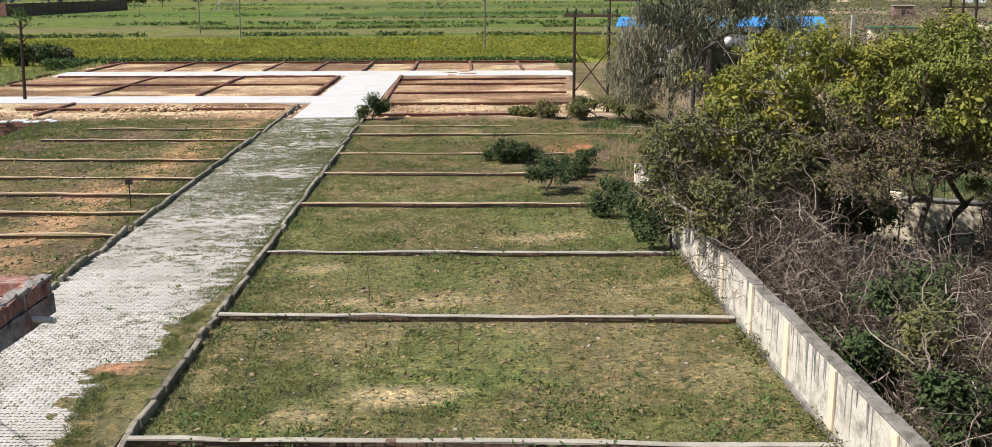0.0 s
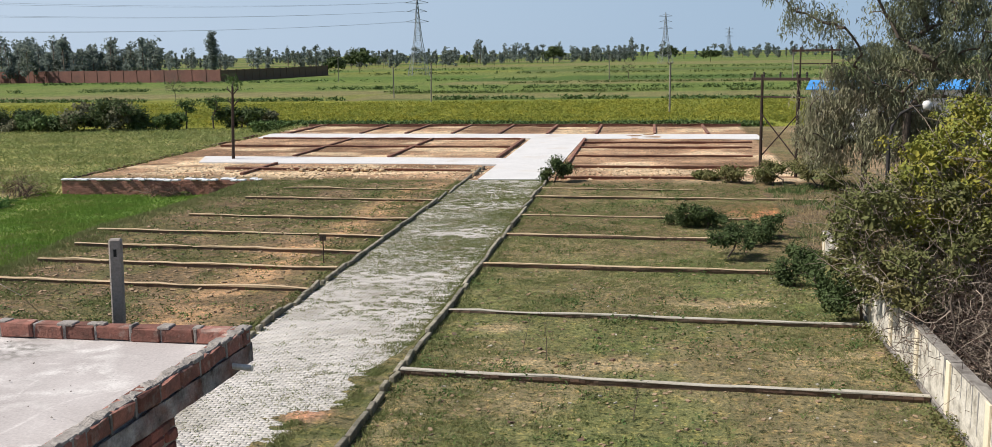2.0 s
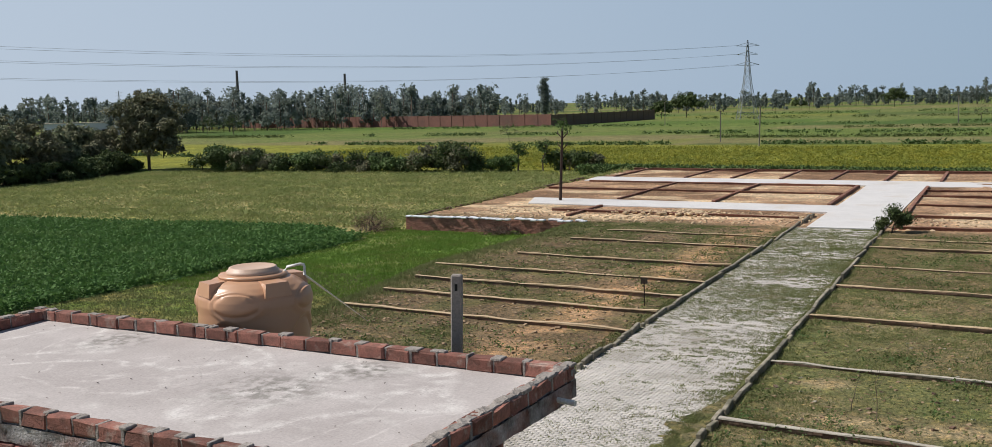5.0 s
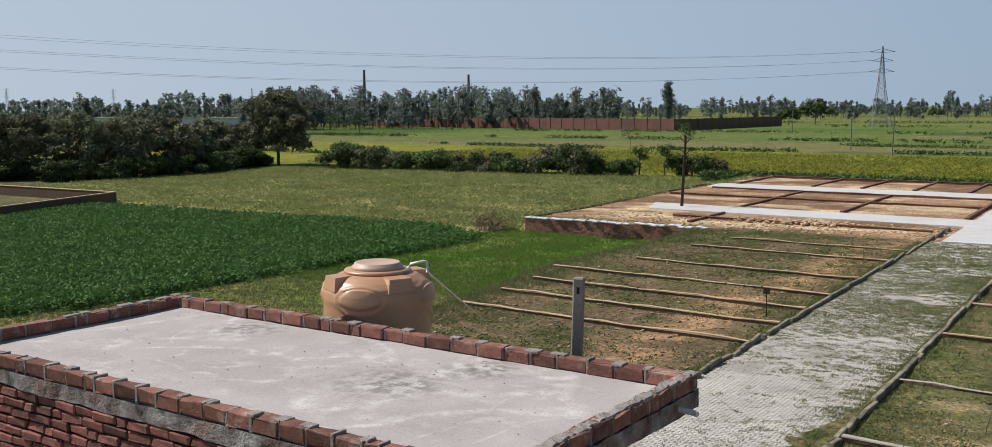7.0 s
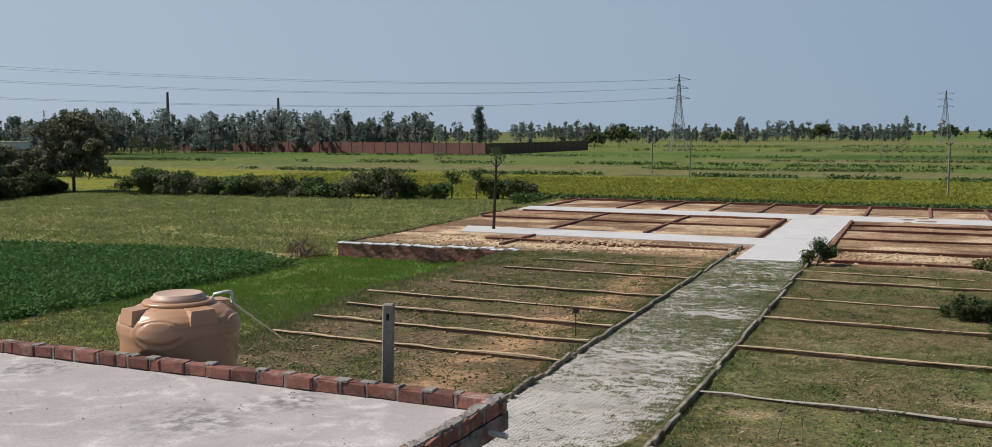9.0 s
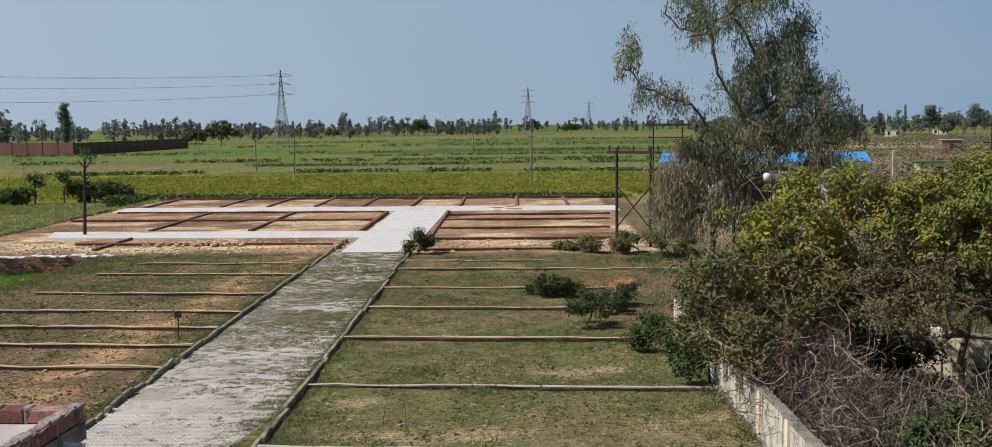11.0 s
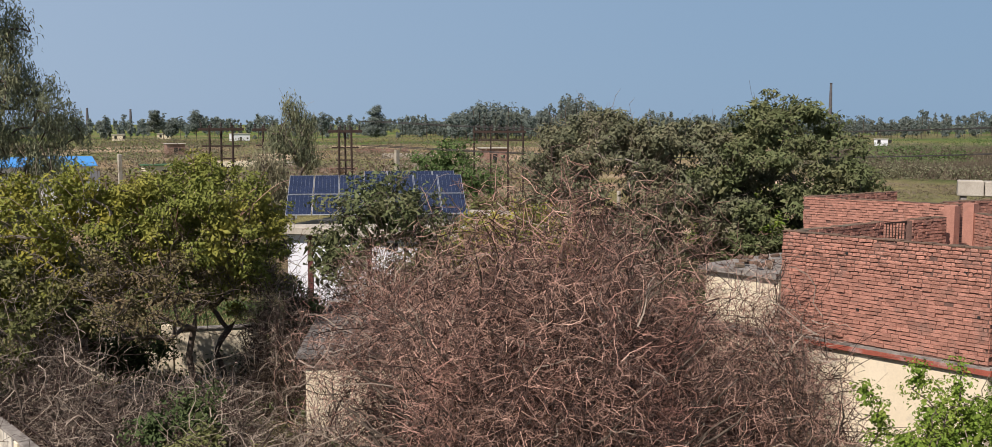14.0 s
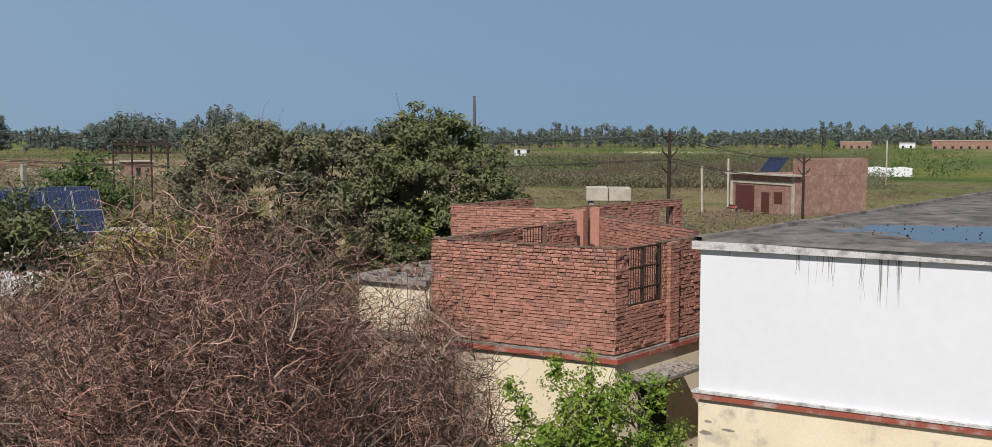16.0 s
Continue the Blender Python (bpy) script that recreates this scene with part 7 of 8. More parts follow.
thicket("dry_thicket", "grey-brown bare brush beside the boundary wall", (9.2, 17.6, 0), 2.2, 3.4, 2.4, 40, 1000, 1700, 72, M_TWIG_GREY, 0.1, 0.25)
thicket("dry_thicket", "bare grey branches leaning over the boundary wall", (7.7, 25.2, 0), 1.6, 2.4, 3.3, 60, 1300, 2600, 87, M_TWIG_GREY, 0.3, 0.25)
thicket("dry_thicket", "dense grey-brown brush below the neem", (10.0, 22.2, 0), 2.0, 2.0, 2.2, 40, 1500, 2600, 89, M_TWIG_GREY, 0.1, 0.2)
thicket("dry_thicket", "low bare brush along the boundary wall", (8.1, 22.6, 0), 1.5, 2.8, 2.4, 34, 900, 1600, 73, M_TWIG_GREY, 0.1, 0.3)
thicket("dry_thicket", "dark red leafless brush before a cream wall", (16.0, 11.4, 0), 1.7, 1.8, 3.4, 36, 900, 1800, 74, M_TWIG, 0.1, 0.1)
thicket("dry_thicket", "reddish leafless brush trailing over a cream wall", (16.2, 10.4, 0), 1.7, 1.7, 4.5, 40, 1500, 3000, 90, M_TWIG, 0.2, 0.08)
thicket("dry_thicket", "pale bare brush behind the thicket", (17.0, 15.6, 0), 3.0, 2.4, 5.6, 50, 2200, 3600, 75, M_TWIG_PALE, 0.2, 0.2)
thicket("dry_thicket", "leafless brown brush before the brick house", (18.3, 14.9, 0), 1.7, 2.0, 4.9, 36, 1000, 2000, 80, M_TWIG, 0.2, 0.12)
thicket("dry_thicket", "thin brown brush hanging over a cream wall", (19.2, 13.0, 0), 0.95, 1.3, 5.3, 30, 900, 2200, 86, M_TWIG, 0.6, 0.1)
thicket("dry_thicket", "brown leafless brush below the solar shed", (17.6, 26.0, 0), 2.6, 2.2, 4.5, 46, 2200, 3800, 84, M_TWIG, 0.2, 0.15)
thicket("dry_thicket", "grey bare brush hanging between yard trees and shed", (13.7, 25.1, 0), 1.2, 1.2, 4.6, 44, 1300, 2000, 85, M_TWIG_GREY, 0.2, 0.1)
thicket("dry_thicket", "dark leafless brush before the shed wall", (19.4, 25.0, 0), 1.8, 1.8, 4.4, 40, 1500, 2400, 88, M_TWIG_GREY, 0.2, 0.2)
thicket("dry_thicket", "pale bare tree tops beside the solar shed", (21.5, 23.5, 0), 3.0, 2.6, 4.6, 50, 1800, 2600, 78, M_TWIG_PALE, 0.2, 0.2)
thicket("dry_thicket", "brown leafless brush arching over a low roof", (13.4, 18.0, 0), 3.0, 2.5, 4.9, 34, 1500, 3200, 82, M_TWIG, 2.5, 0.16, thick=0.075)
thicket("dry_thicket", "grey bare brush beside a low roof", (18.6, 20.0, 0), 2.0, 2.0, 4.6, 40, 1500, 2200, 83, M_TWIG_GREY, 0.2, 0.25)
thicket("dry_thicket", "pale bare brush before a cream house", (10.4, 16.9, 0), 1.7, 1.6, 2.3, 30, 650, 1200, 79, M_TWIG_GREY, 0.1, 0.2)
thicket("dry_thicket", "dark-stemmed thin brush before the yard house", (12.7, 18.9, 0), 2.3, 1.5, 3.2, 46, 700, 1500, 91, M_TWIG, 0.3, 0.12, base=0.4, thick=0.075)
thicket("dry_thicket", "small heap of dry brown brush at a wall's corner", (-41.2, 62.9, -1), 1.8, 1.5, 1.6, 20, 260, 400, 76, M_TWIG, 0.05, 0.1)
thicket("dry_thicket", "small heap of dry brush at the brick wall's foot", (-31.5, 63.4, -1), 1.6, 0.8, 0.8, 16, 200, 300, 77, M_TWIG, 0.05, 0.1)


# ---------------------------------------------------------------- shrubs
def shrub(at, w, h, mat, seed, label, leaf=0.10, clumps=40, per=36, name="shrub"):
    r = np.random.default_rng(seed)
    lobes = [(r.uniform(-0.45, 0.45) * w, r.uniform(-0.35, 0.35) * w, h * r.uniform(0.18, 0.72), w * r.uniform(0.13, 0.24), w * 0.2, h * r.uniform(0.18, 0.3)) for i in range(8)]
    return leafy_tree(name, label, at, h * 0.25, lobes, mat, M_BARK, seed, leaf, leaf * 0.5, int(clumps * 0.5), per, 0.16 + 0.05 * w, trunk_r=0.03 + 0.015 * h, category="bush", stems=2, shell=(0.3, 1.0), gaps=-0.3)


for x, y, w, h, sd in ((1.6, 47.3, 1.9, 1.3, 81), (2.6, 47.0, 1.6, 1.2, 82), (3.2, 40.3, 2.3, 1.5, 83), (4.6, 44.6, 2.0, 1.2, 84), (4.9, 35.4, 1.5, 1.5, 85), (4.4, 43.0, 1.6, 1.0, 86), (5.6, 38.2, 1.5, 1.3, 87), (5.8, 33.4, 1.6, 1.5, 88)):
    shrub((x, y, 0), w * 0.9, h, M_DARKLEAF, sd, "bushy dark green shrub growing in a grass plot")
shrub((-5.7, 63.6, 0), 1.7, 1.6, M_DARKLEAF, 89, "dark leafy bush at the lane's edge", 0.14)
for x, y, w, h, sd in ((5.6, 63.0, 2.6, 1.3, 90), (7.8, 62.4, 2.8, 1.5, 91), (9.8, 61.0, 2.8, 1.8, 92), (3.4, 64.4, 1.2, 0.8, 93)):
    shrub((x, y, 0), w, h, M_NEEM_DULL, sd, "low scrubby bush under the double pole", 0.14, 36, 30)
for x, y, w, h, sd, mt in ((9.6, 13.8, 2.0, 2.6, 95, M_NEEM), (8.4, 12.0, 1.6, 2.0, 96, M_NEEM), (10.0, 17.0, 1.6, 2.4, 97, M_DARKLEAF), (7.9, 16.3, 1.5, 1.9, 101, M_DARKLEAF), (8.6, 17.9, 1.8, 2.5, 102, M_NEEM_DULL), (7.7, 18.9, 1.4, 2.0, 103, M_DARKLEAF), (9.2, 20.4, 2.0, 2.8, 104, M_DARKLEAF), (23.4, 24.4, 3.4, 4.4, 105, M_NEEM_DULL), (25.4, 27.0, 3.6, 5.0, 106, M_NEEM), (18.6, 7.6, 1.6, 2.0, 98, M_SHRUB), (17.7, 6.2, 1.7, 2.9, 114, M_SHRUB), (9.6, 29.4, 3.2, 3.6, 99, M_DARKLEAF), (8.0, 29.0, 2.6, 3.0, 107, M_DARKLEAF), (6.0, 30.6, 2.0, 2.6, 108, M_DARKLEAF), (11.2, 29.6, 2.4, 2.4, 109, M_DARKLEAF), (14.6, 26.0, 1.8, 4.4, 110, M_DARKLEAF), (14.9, 26.5, 1.6, 3.4, 111, M_DARKLEAF), (20.6, 25.6, 3.0, 4.6, 112, M_NEEM_DULL), (18.4, 27.2, 2.8, 4.2, 113, M_BROAD)):
    shrub((x, y, 0), w, h, mt, sd, "leafy green bush among dry brush in the yard", 0.11, 50, 34)

for x, y, w, h, sd, mt in ((22.4, 17.8, 3.6, 4.3, 231, M_DARKLEAF), (25.6, 18.6, 4.2, 4.8, 232, M_DARKLEAF), (20.0, 17.0, 2.6, 3.6, 233, M_GREYLEAF), (28.4, 17.4, 3.2, 4.6, 234, M_DARKLEAF)):
    shrub((x, y, 0), w, h, mt, sd, "dark leafy growth filling the gap behind the brick storey", 0.2, 60, 40)

# hedge and trees along the pale field
for k, (x, y, w, h) in enumerate(((-106.0, 117.5, 6.5, 5.2), (-102.5, 118.0, 6.0, 5.6), (-99.0, 118.2, 7.0, 4.6), (-95.6, 118.6, 6.0, 5.0), (-92.0, 119.0, 5.5, 3.2), (-89.0, 119.2, 6.5, 4.2), (-85.2, 119.4, 6.0, 3.4), (-81.0, 119.8, 5.0, 3.0), (-78.0, 120.0, 5.5, 3.8), (-74.6, 120.4, 5.0, 2.8), (-71.5, 120.6, 5.5, 3.6), (-67.6, 121.0, 6.5, 5.0), (-64.2, 121.2, 6.5, 5.4), (-61.0, 122.4, 4.0, 2.6), (-51.6, 127.0, 5.0, 4.2), (-48.8, 127.4, 3.4, 2.6))):
    shrub((x, y, -1), w * 1.25, h * 0.8, (M_DARKLEAF, M_SHRUB, M_DARKLEAF, M_GREYLEAF)[k % 4], 100 + k, "dense dark hedge bush at a field's edge", 0.42, 50, 24, "hedge_bush")
for x, y, h in ((-58.0, 124.5, 4.0), (-54.2, 124.0, 4.4), (-73, 176, 6.5)):
    leafy_tree("tree", "small thin tree at a field's edge", (x, y, -1), h * 0.45, [(0, 0, h * 0.75, h * 0.3, h * 0.3, h * 0.2), (h * 0.15, 0, h * 0.6, h * 0.2, h * 0.2, h * 0.14)], M_SHRUB, M_BARK, 130 + int(-x), 0.28, 0.12, 34, 18, 0.3)
leafy_tree("tree", "large dark round tree at the end of a hedge", (-118, 119, -1), 4.5, [(0, 0, 8.0, 4.6, 4.6, 3.6), (-3, 2, 6.4, 3.2, 3.2, 2.6), (3.4, -1, 6.2, 3.4, 3.4, 2.8), (1.5, 0, 10.2, 2.6, 2.6, 2.0), (0, 0, 4.6, 4.2, 4.2, 2.4), (4.5, -1.0, 4.0, 2.6, 2.6, 1.8)], M_GREYLEAF, M_BARK, 141, 0.6, 0.3, 110, 50, 0.65, trunk_r=0.35)
for i, (x, y, h) in enumerate(((-160, 92, 9.5), (-150, 104, 9), (-146, 96, 8), (-138, 108, 9.5), (-132, 101, 8.5), (-128, 113, 8), (-125, 118, 7), (-170, 100, 9), (-166, 84, 9), (-154, 86, 8.5), (-176, 90, 9.5), (-141, 92, 7), (-122, 112, 5), (-131, 118, 7.5), (-133, 75, 8.5), (-126, 80, 9), (-121, 85, 9.5), (-118, 91, 9), (-119, 98, 8.5), (-121, 104, 7), (-137, 83, 9), (-130, 90, 9.5))):
    h *= 0.9
    leafy_tree("tree", "dark leafy tree in a grove at the field's end", (x, y, -1), h * 0.35, puffs((0, 0, h * 0.58), (h * 0.5, h * 0.46, h * 0.34), 14, h * 0.19, 150 + i, -0.6), M_GROVE if i % 3 else M_GREYLEAF, M_BARK, 150 + i, 0.5, 0.3, 18, 46, 0.5, trunk_r=0.2)
    shrub((x + 3, y + 4 * math.sin(i), -1), 6, 2.4, M_DARKLEAF, 170 + i, "dark undergrowth below a grove", 0.5, 90, 22, "hedge_bush")

for i, (x, y, h) in enumerate(((-126, 75.5, 2.6), (-118, 79.5, 3.0), (-115, 84.5, 3.2), (-114, 90, 2.8), (-114, 96, 3.0), (-115.5, 103, 3.4), (-117, 109, 3.6))):
    shrub((x, y, -1), 6.5, h, M_DARKLEAF, 400 + i, "dark undergrowth along the edge of a grove", 0.45, 80, 24, "hedge_bush")

# lone field trees
for x, y, h, w, sd in ((43, 735, 10, 15, 201), (16, 800, 13, 16, 202), (-136, 484, 13, 16, 203), (-66, 740, 14, 18, 204), (-128, 740, 7, 11, 205), (-6, 331, 7, 6, 206), (-96, 202, 6, 6, 207), (-144, 470, 9, 10, 208), (-250, 281, 8, 7, 209), (-230, 271, 9, 9, 211)):
    bare_one = sd in (206, 207)
    leafy_tree("tree", "bare grey field tree standing alone" if bare_one else "dark round tree standing alone in the fields", (x, y, -1), h * 0.3, [(0, 0, h * 0.62, w * 0.36, w * 0.36, h * 0.32), (w * 0.26, 0, h * 0.5, w * 0.26, w * 0.26, h * 0.24), (-w * 0.26, 0, h * 0.5, w * 0.26, w * 0.26, h * 0.26)], M_GREYLEAF if bare_one else M_DARKLEAF, M_BARK, sd, 1.0 if y > 400 else 0.3, 0.6 if y > 400 else 0.08, 40, 6 if bare_one else 34, 0.9, trunk_r=0.25)
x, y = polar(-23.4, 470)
leafy_tree("tree", "tall narrow poplar rising over a brick wall", (x, y, -1), 6, [(0, 0, 6, 1.6, 1.6, 4.4), (0.4, 0, 10, 2.1, 2.1, 4.2), (-0.3, 0, 14, 2.0, 2.0, 4.0), (0, 0, 17, 1.3, 1.3, 3.0)], M_FARTREE_HAZED, M_BARK, 210, 0.75, 0.4, 90, 20, 0.9, trunk_r=0.4, gaps=-0.3)

# woods along the horizon
def woods(label, az0, az1, d0, d1, h0, h1, count, seed, mat, size=1.0, thin=0.40):
    """Many single trees: each a trunk under a few uneven leaf masses, in stands of their own height, with gaps between."""
    r = np.random.default_rng(seed)
    t = thing("far_woods", label, "woods", (0, 0, 0), kind="stuff")
    cen, trunks, face = [], [], []
    for i in range(count):
        az, d = r.uniform(az0, az1), r.uniform(d0, d1)
        if d0 > 300 and fbm(np.array([az]), np.array([d * 0.004]), 0.9, seed + 50, 2)[0] < thin:
            continue
        x, y = polar(az, d)
        stand = fbm(np.array([az * 1.0]), np.array([0.0]), 1.6, seed, 3)[0]
        h = r.uniform(h0, h1) * (0.6 + 0.8 * stand) * r.choice([0.6, 0.9, 1.0, 1.1])
        slim = r.random() < 0.45
        w = h * (r.uniform(0.10, 0.16) if slim else r.uniform(0.20, 0.34))
        foot = 0.34 if slim else 0.2
        for k in range(7 if slim else 9):
            u = r.uniform(foot, 0.95)
            a, q = r.uniform(0, 6.283), r.uniform(0.1, 0.75) * math.sin(math.pi * (0.15 + 0.85 * (u - foot) / (1 - foot))) ** 0.5
            n = 17
            o = r.normal(size=(n, 3))
            o /= np.linalg.norm(o, axis=1)[:, None]
            cen.append(o * [w * 0.5, w * 0.5, h * 0.10] * r.uniform(0.6, 1.1, (n, 1)) + [x + w * q * math.cos(a), y + w * q * math.sin(a), -1 + h * u])
            face.append(o * 0.7 + [0, 0, 0.35])
        trunks.append((np.array([(x, y, -1.5), (x, y, -1 + h * 0.8)]), h * 0.013))
    cen, face = np.concatenate(cen), np.concatenate(face)
    V, F = leaf_arrays(cen - face * 0.3 * size, 1.35 * size, 1.2 * size, r, 0.0, 1.0, face, True)
    link_mesh("crowns", V, F, mat, t)["kind"] = "stuff"
    tubes_mesh("trunks", trunks, M_BARK, t, 3)["kind"] = "stuff"


# all in the pale leaf that carries the haze as colour
woods("dense line of tall trees behind a brick wall", -47, -26, 430, 560, 11, 17, 520, 301, M_FARTREE_HAZED, 0.9, 0.15)
woods("belt of trees along the horizon", -66, -44, 480, 800, 11, 16, 380, 302, M_FARTREE_HAZED, 1.0, 0.25)
woods("scattered slender trees along the horizon", -30, -8, 650, 950, 8, 14, 320, 303, M_FARTREE_HAZED, 0.9, 0.42)
woods("dense clumps of trees along the horizon", -9.5, 1.0, 800, 950, 10, 16, 190, 304, M_FARTREE_HAZED, 1.0, 0.35)
woods("thin line of trees along the horizon", -30, 36, 950, 1400, 9, 15, 700, 305, M_FARTREE_HAZED, 1.1, 0.3)
woods("scattered trees along the horizon", 10, 38, 560, 900, 7, 13, 420, 306, M_FARTREE_HAZED, 0.9, 0.3)
woods("dense belt of tall trees beyond the fields", 37.6, 45.6, 500, 600, 13, 19, 230, 307, M_FARTREE_HAZED, 0.85, 0.1)
woods("line of trees beyond the fields", 35, 54, 620, 760, 9, 14, 200, 309, M_FARTREE_HAZED, 0.9, 0.3)
woods("belt of trees beyond the green fields", 48, 92, 620, 980, 9, 14, 1200, 308, M_FARTREE_HAZED, 0.9, 0.15)


# ---------------------------------------------------------------- grass, crops and weeds
def tufts(name, label, pts, h, mat, seed, blades=4, spread=0.05, lean=0.5, width=0.012, zadd=0.0):
    """Many small tufts of blades as one mesh."""
    r = np.random.default_rng(seed)
    n = len(pts)
    base = np.repeat(pts, blades, 0) + r.normal(0, spread, (n * blades, 3)) * [1, 1, 0]
    d = r.normal(0, lean, (n * blades, 3))
    d[:, 2] = 1
    d /= np.linalg.norm(d, axis=1)[:, None]
    H = (h * r.uniform(0.5, 1.4, n * blades))[:, None]
    side = np.cross(d, r.normal(size=(n * blades, 3)))
    side /= np.linalg.norm(side, axis=1)[:, None]
    V = np.stack([base - side * width - [0, 0, 0.02], base + side * width - [0, 0, 0.02], base + d * H], 1).reshape(-1, 3)
    V[:, 2] += zadd
    ob = link_mesh(name, V, np.arange(n * blades * 3).reshape(-1, 3), mat)
    return tagged(ob, label, "grass", kind="stuff")


def scatter(n, x0, x1, y0, y1, seed, keep=None):
    r = np.random.default_rng(seed)
    x, y = r.uniform(x0, x1, n), r.uniform(y0, y1, n)
    ok = np.ones(n, bool) if keep is None else r.random(n) < keep(x, y)
    x, y = x[ok], y[ok]
    return np.stack([x, y, height(x, y)], -1)


def plot_grass(x, y):
    bare = np.zeros_like(x)
    for px, py, rx, ry in ((-0.7, 25.9, 1.5, 0.65), (-1.9, 25.5, 1.0, 0.4), (-3.7, 25.9, 1.2, 0.5), (-4.4, 29.2, 0.9, 0.6), (-3.4, 18.7, 0.7, 0.6), (-1.6, 19.6, 1.2, 0.6), (2.2, 32.5, 2.0, 0.8)):
        bare = np.maximum(bare, np.exp(-(((x - px) / rx) ** 2 + ((y - py) / ry) ** 2)))
    return np.clip(0.15 + 1.3 * smooth_step(0.35, 0.65, fbm(x, y, 2.2, 401)) - bare, 0.02, 1) * np.interp(y, [16, 40, 60], [1, 0.8, 0.45])


def leaf_clumps(name, label, pts, length, width, high, mat, seed, each=5, spread=0.1, category="crop"):
    """Low leafy plants: folded leaves round each point, up to the given height."""
    r = np.random.default_rng(seed)
    c = np.repeat(pts, each, 0)
    c = c + np.stack([r.normal(0, spread, len(c)), r.normal(0, spread, len(c)), high * r.uniform(0.15, 1.0, len(c))], -1)
    V, F = leaf_arrays(c, length, width, r, -0.15, 0.7, facing=np.array([0, 0, 0.7]) + r.normal(0, 0.5, (len(c), 3)), tri=length > 0.15)
    return tagged(link_mesh(name, V, F, mat), label, category, kind="stuff")


def stones(name, label, pts, k0, k1, mat, seed):
    r = np.random.default_rng(seed)
    s = Shape()
    for p in pts:
        k = r.uniform(k0, k1)
        s.box(-k, -k * 0.7, -k * 0.3, k, k * 0.7, k * 0.5, k * 0.25 if k > 0.09 else 0, Matrix.Translation(tuple(p)) @ pose(0, 0, 0, r.uniform(-20, 20), r.uniform(-20, 20), r.uniform(0, 180)))
    return tagged(s.part(name, mat), label, "stones", kind="stuff")


clump = lambda x, y, seed, size=0.5: smooth_step(0.48, 0.58, fbm(x * 0.7, y, size, seed, 3))
tufts("grass", "short patchy green grass on the plots", scatter(170000, LANE_R + 0.2, 6.2, 15, 62, 1, lambda x, y: plot_grass(x, y) * (0.35 + 0.65 * clump(x, y, 421))), 0.07, M_GRASS, 2, 5, 0.05, 1.7, 0.014)
tufts("dry_grass", "dry straw-coloured grass on the plots", scatter(85000, LANE_R + 0.2, 6.2, 15, 62, 3, lambda x, y: (0.15 + 0.85 * clump(x, y, 422)) * smooth_step(0.32, 0.6, fbm(x, y, 2.6, 402))), 0.05, M_STRAW, 4, 4, 0.08, 1.6, 0.009)
leaf_clumps("weeds", "small dark leafy weeds in the plots", scatter(9000, LANE_R + 0.2, 6.2, 15, 62, 5, lambda x, y: smooth_step(0.50, 0.66, fbm(x, y, 2.5, 403)) * clump(x, y, 423, 0.8) + 0.03), 0.075, 0.045, 0.09, M_WEED, 6, 6, 0.07, "weeds")
tufts("grass", "sparse grass on the dry plots beside the lane", scatter(110000, -25, LANE_L - 0.2, 26, 64, 7, lambda x, y: smooth_step(0.38, 0.62, fbm(x, y, 2.4, 404)) * (0.15 + 0.85 * clump(x, y, 424, 0.7))), 0.07, M_GRASS, 8, 5, 0.07, 1.6, 0.015)
tufts("dry_grass", "dry grass on the plots beside the lane", scatter(22000, -25, LANE_L - 0.2, 26, 64, 9, lambda x, y: smooth_step(0.36, 0.6, fbm(x, y, 1.8, 405)) * (0.1 + 0.9 * clump(x, y, 425, 0.7))), 0.06, M_STRAW, 10, 4, 0.09, 1.6, 0.012)
leaf_clumps("weeds", "small dark weeds on the dry plots", scatter(2600, -25, LANE_L - 0.2, 26, 64, 36, lambda x, y: clump(x, y, 426, 1.4) * 0.8), 0.10, 0.06, 0.12, M_WEED, 37, 5, 0.10, "weeds")


leaf_clumps("weeds", "tufty dark green weeds standing in the plots", scatter(800, LANE_R + 0.2, 6.0, 15, 62, 52, lambda x, y: smooth_step(0.46, 0.62, fbm(x, y, 3.5, 427))), 0.10, 0.05, 0.20, M_SHRUB, 53, 16, 0.15, "weeds")
leaf_clumps("weeds", "tufty dark weeds standing in the dry plots", scatter(500, -24, LANE_L - 0.3, 28, 63, 54, lambda x, y: smooth_step(0.46, 0.62, fbm(x, y, 3.5, 428))), 0.10, 0.05, 0.18, M_SHRUB, 55, 14, 0.18, "weeds")
stones("earth_clods", "dark earth clods lying in the dry plots", scatter(1400, -24, LANE_L - 0.3, 27, 63, 56), 0.03, 0.09, M_SOIL, 57)
stones("earth_clods", "small earth clods lying in the grass plots", scatter(1500, LANE_R + 0.3, 6.0, 16, 62, 58), 0.02, 0.06, M_SOIL, 59)


# soil washed over the lane's edge, bare and reddish in one spot
def verge_reach(y):
    return np.interp(y, [12, 17.5, 20.2, 21.2, 22.3, 24.5, 27, 33, 45, 64], [0.9, 1.2, 1.65, 1.75, 0.7, 0.75, 0.2, 0.04, 0.0, 0.0])


vs, vy = np.meshgrid(np.linspace(0, 1, 14), np.arange(12.0, 31.0, 0.15), indexing="ij")
vw = verge_reach(vy) * (0.75 + 0.7 * fbm(vs * 0 + 3.0, vy, 0.9, 431)) + np.interp(vy, [24, 31], [0.9, 0.05]) * (fbm(vs * 1.5, vy, 0.5, 432) - 0.5)
vx = LANE_R - 0.08 - vs * vw
vz = 0.05 * (1 - smooth_step(0.25, 1.0, vs)) - 0.012 * vs + 0.06 * (fbm(vx, vy, 0.35, 433) - 0.5) + 0.018
va, vb = np.meshgrid(np.arange(13), np.arange(vs.shape[1] - 1), indexing="ij")
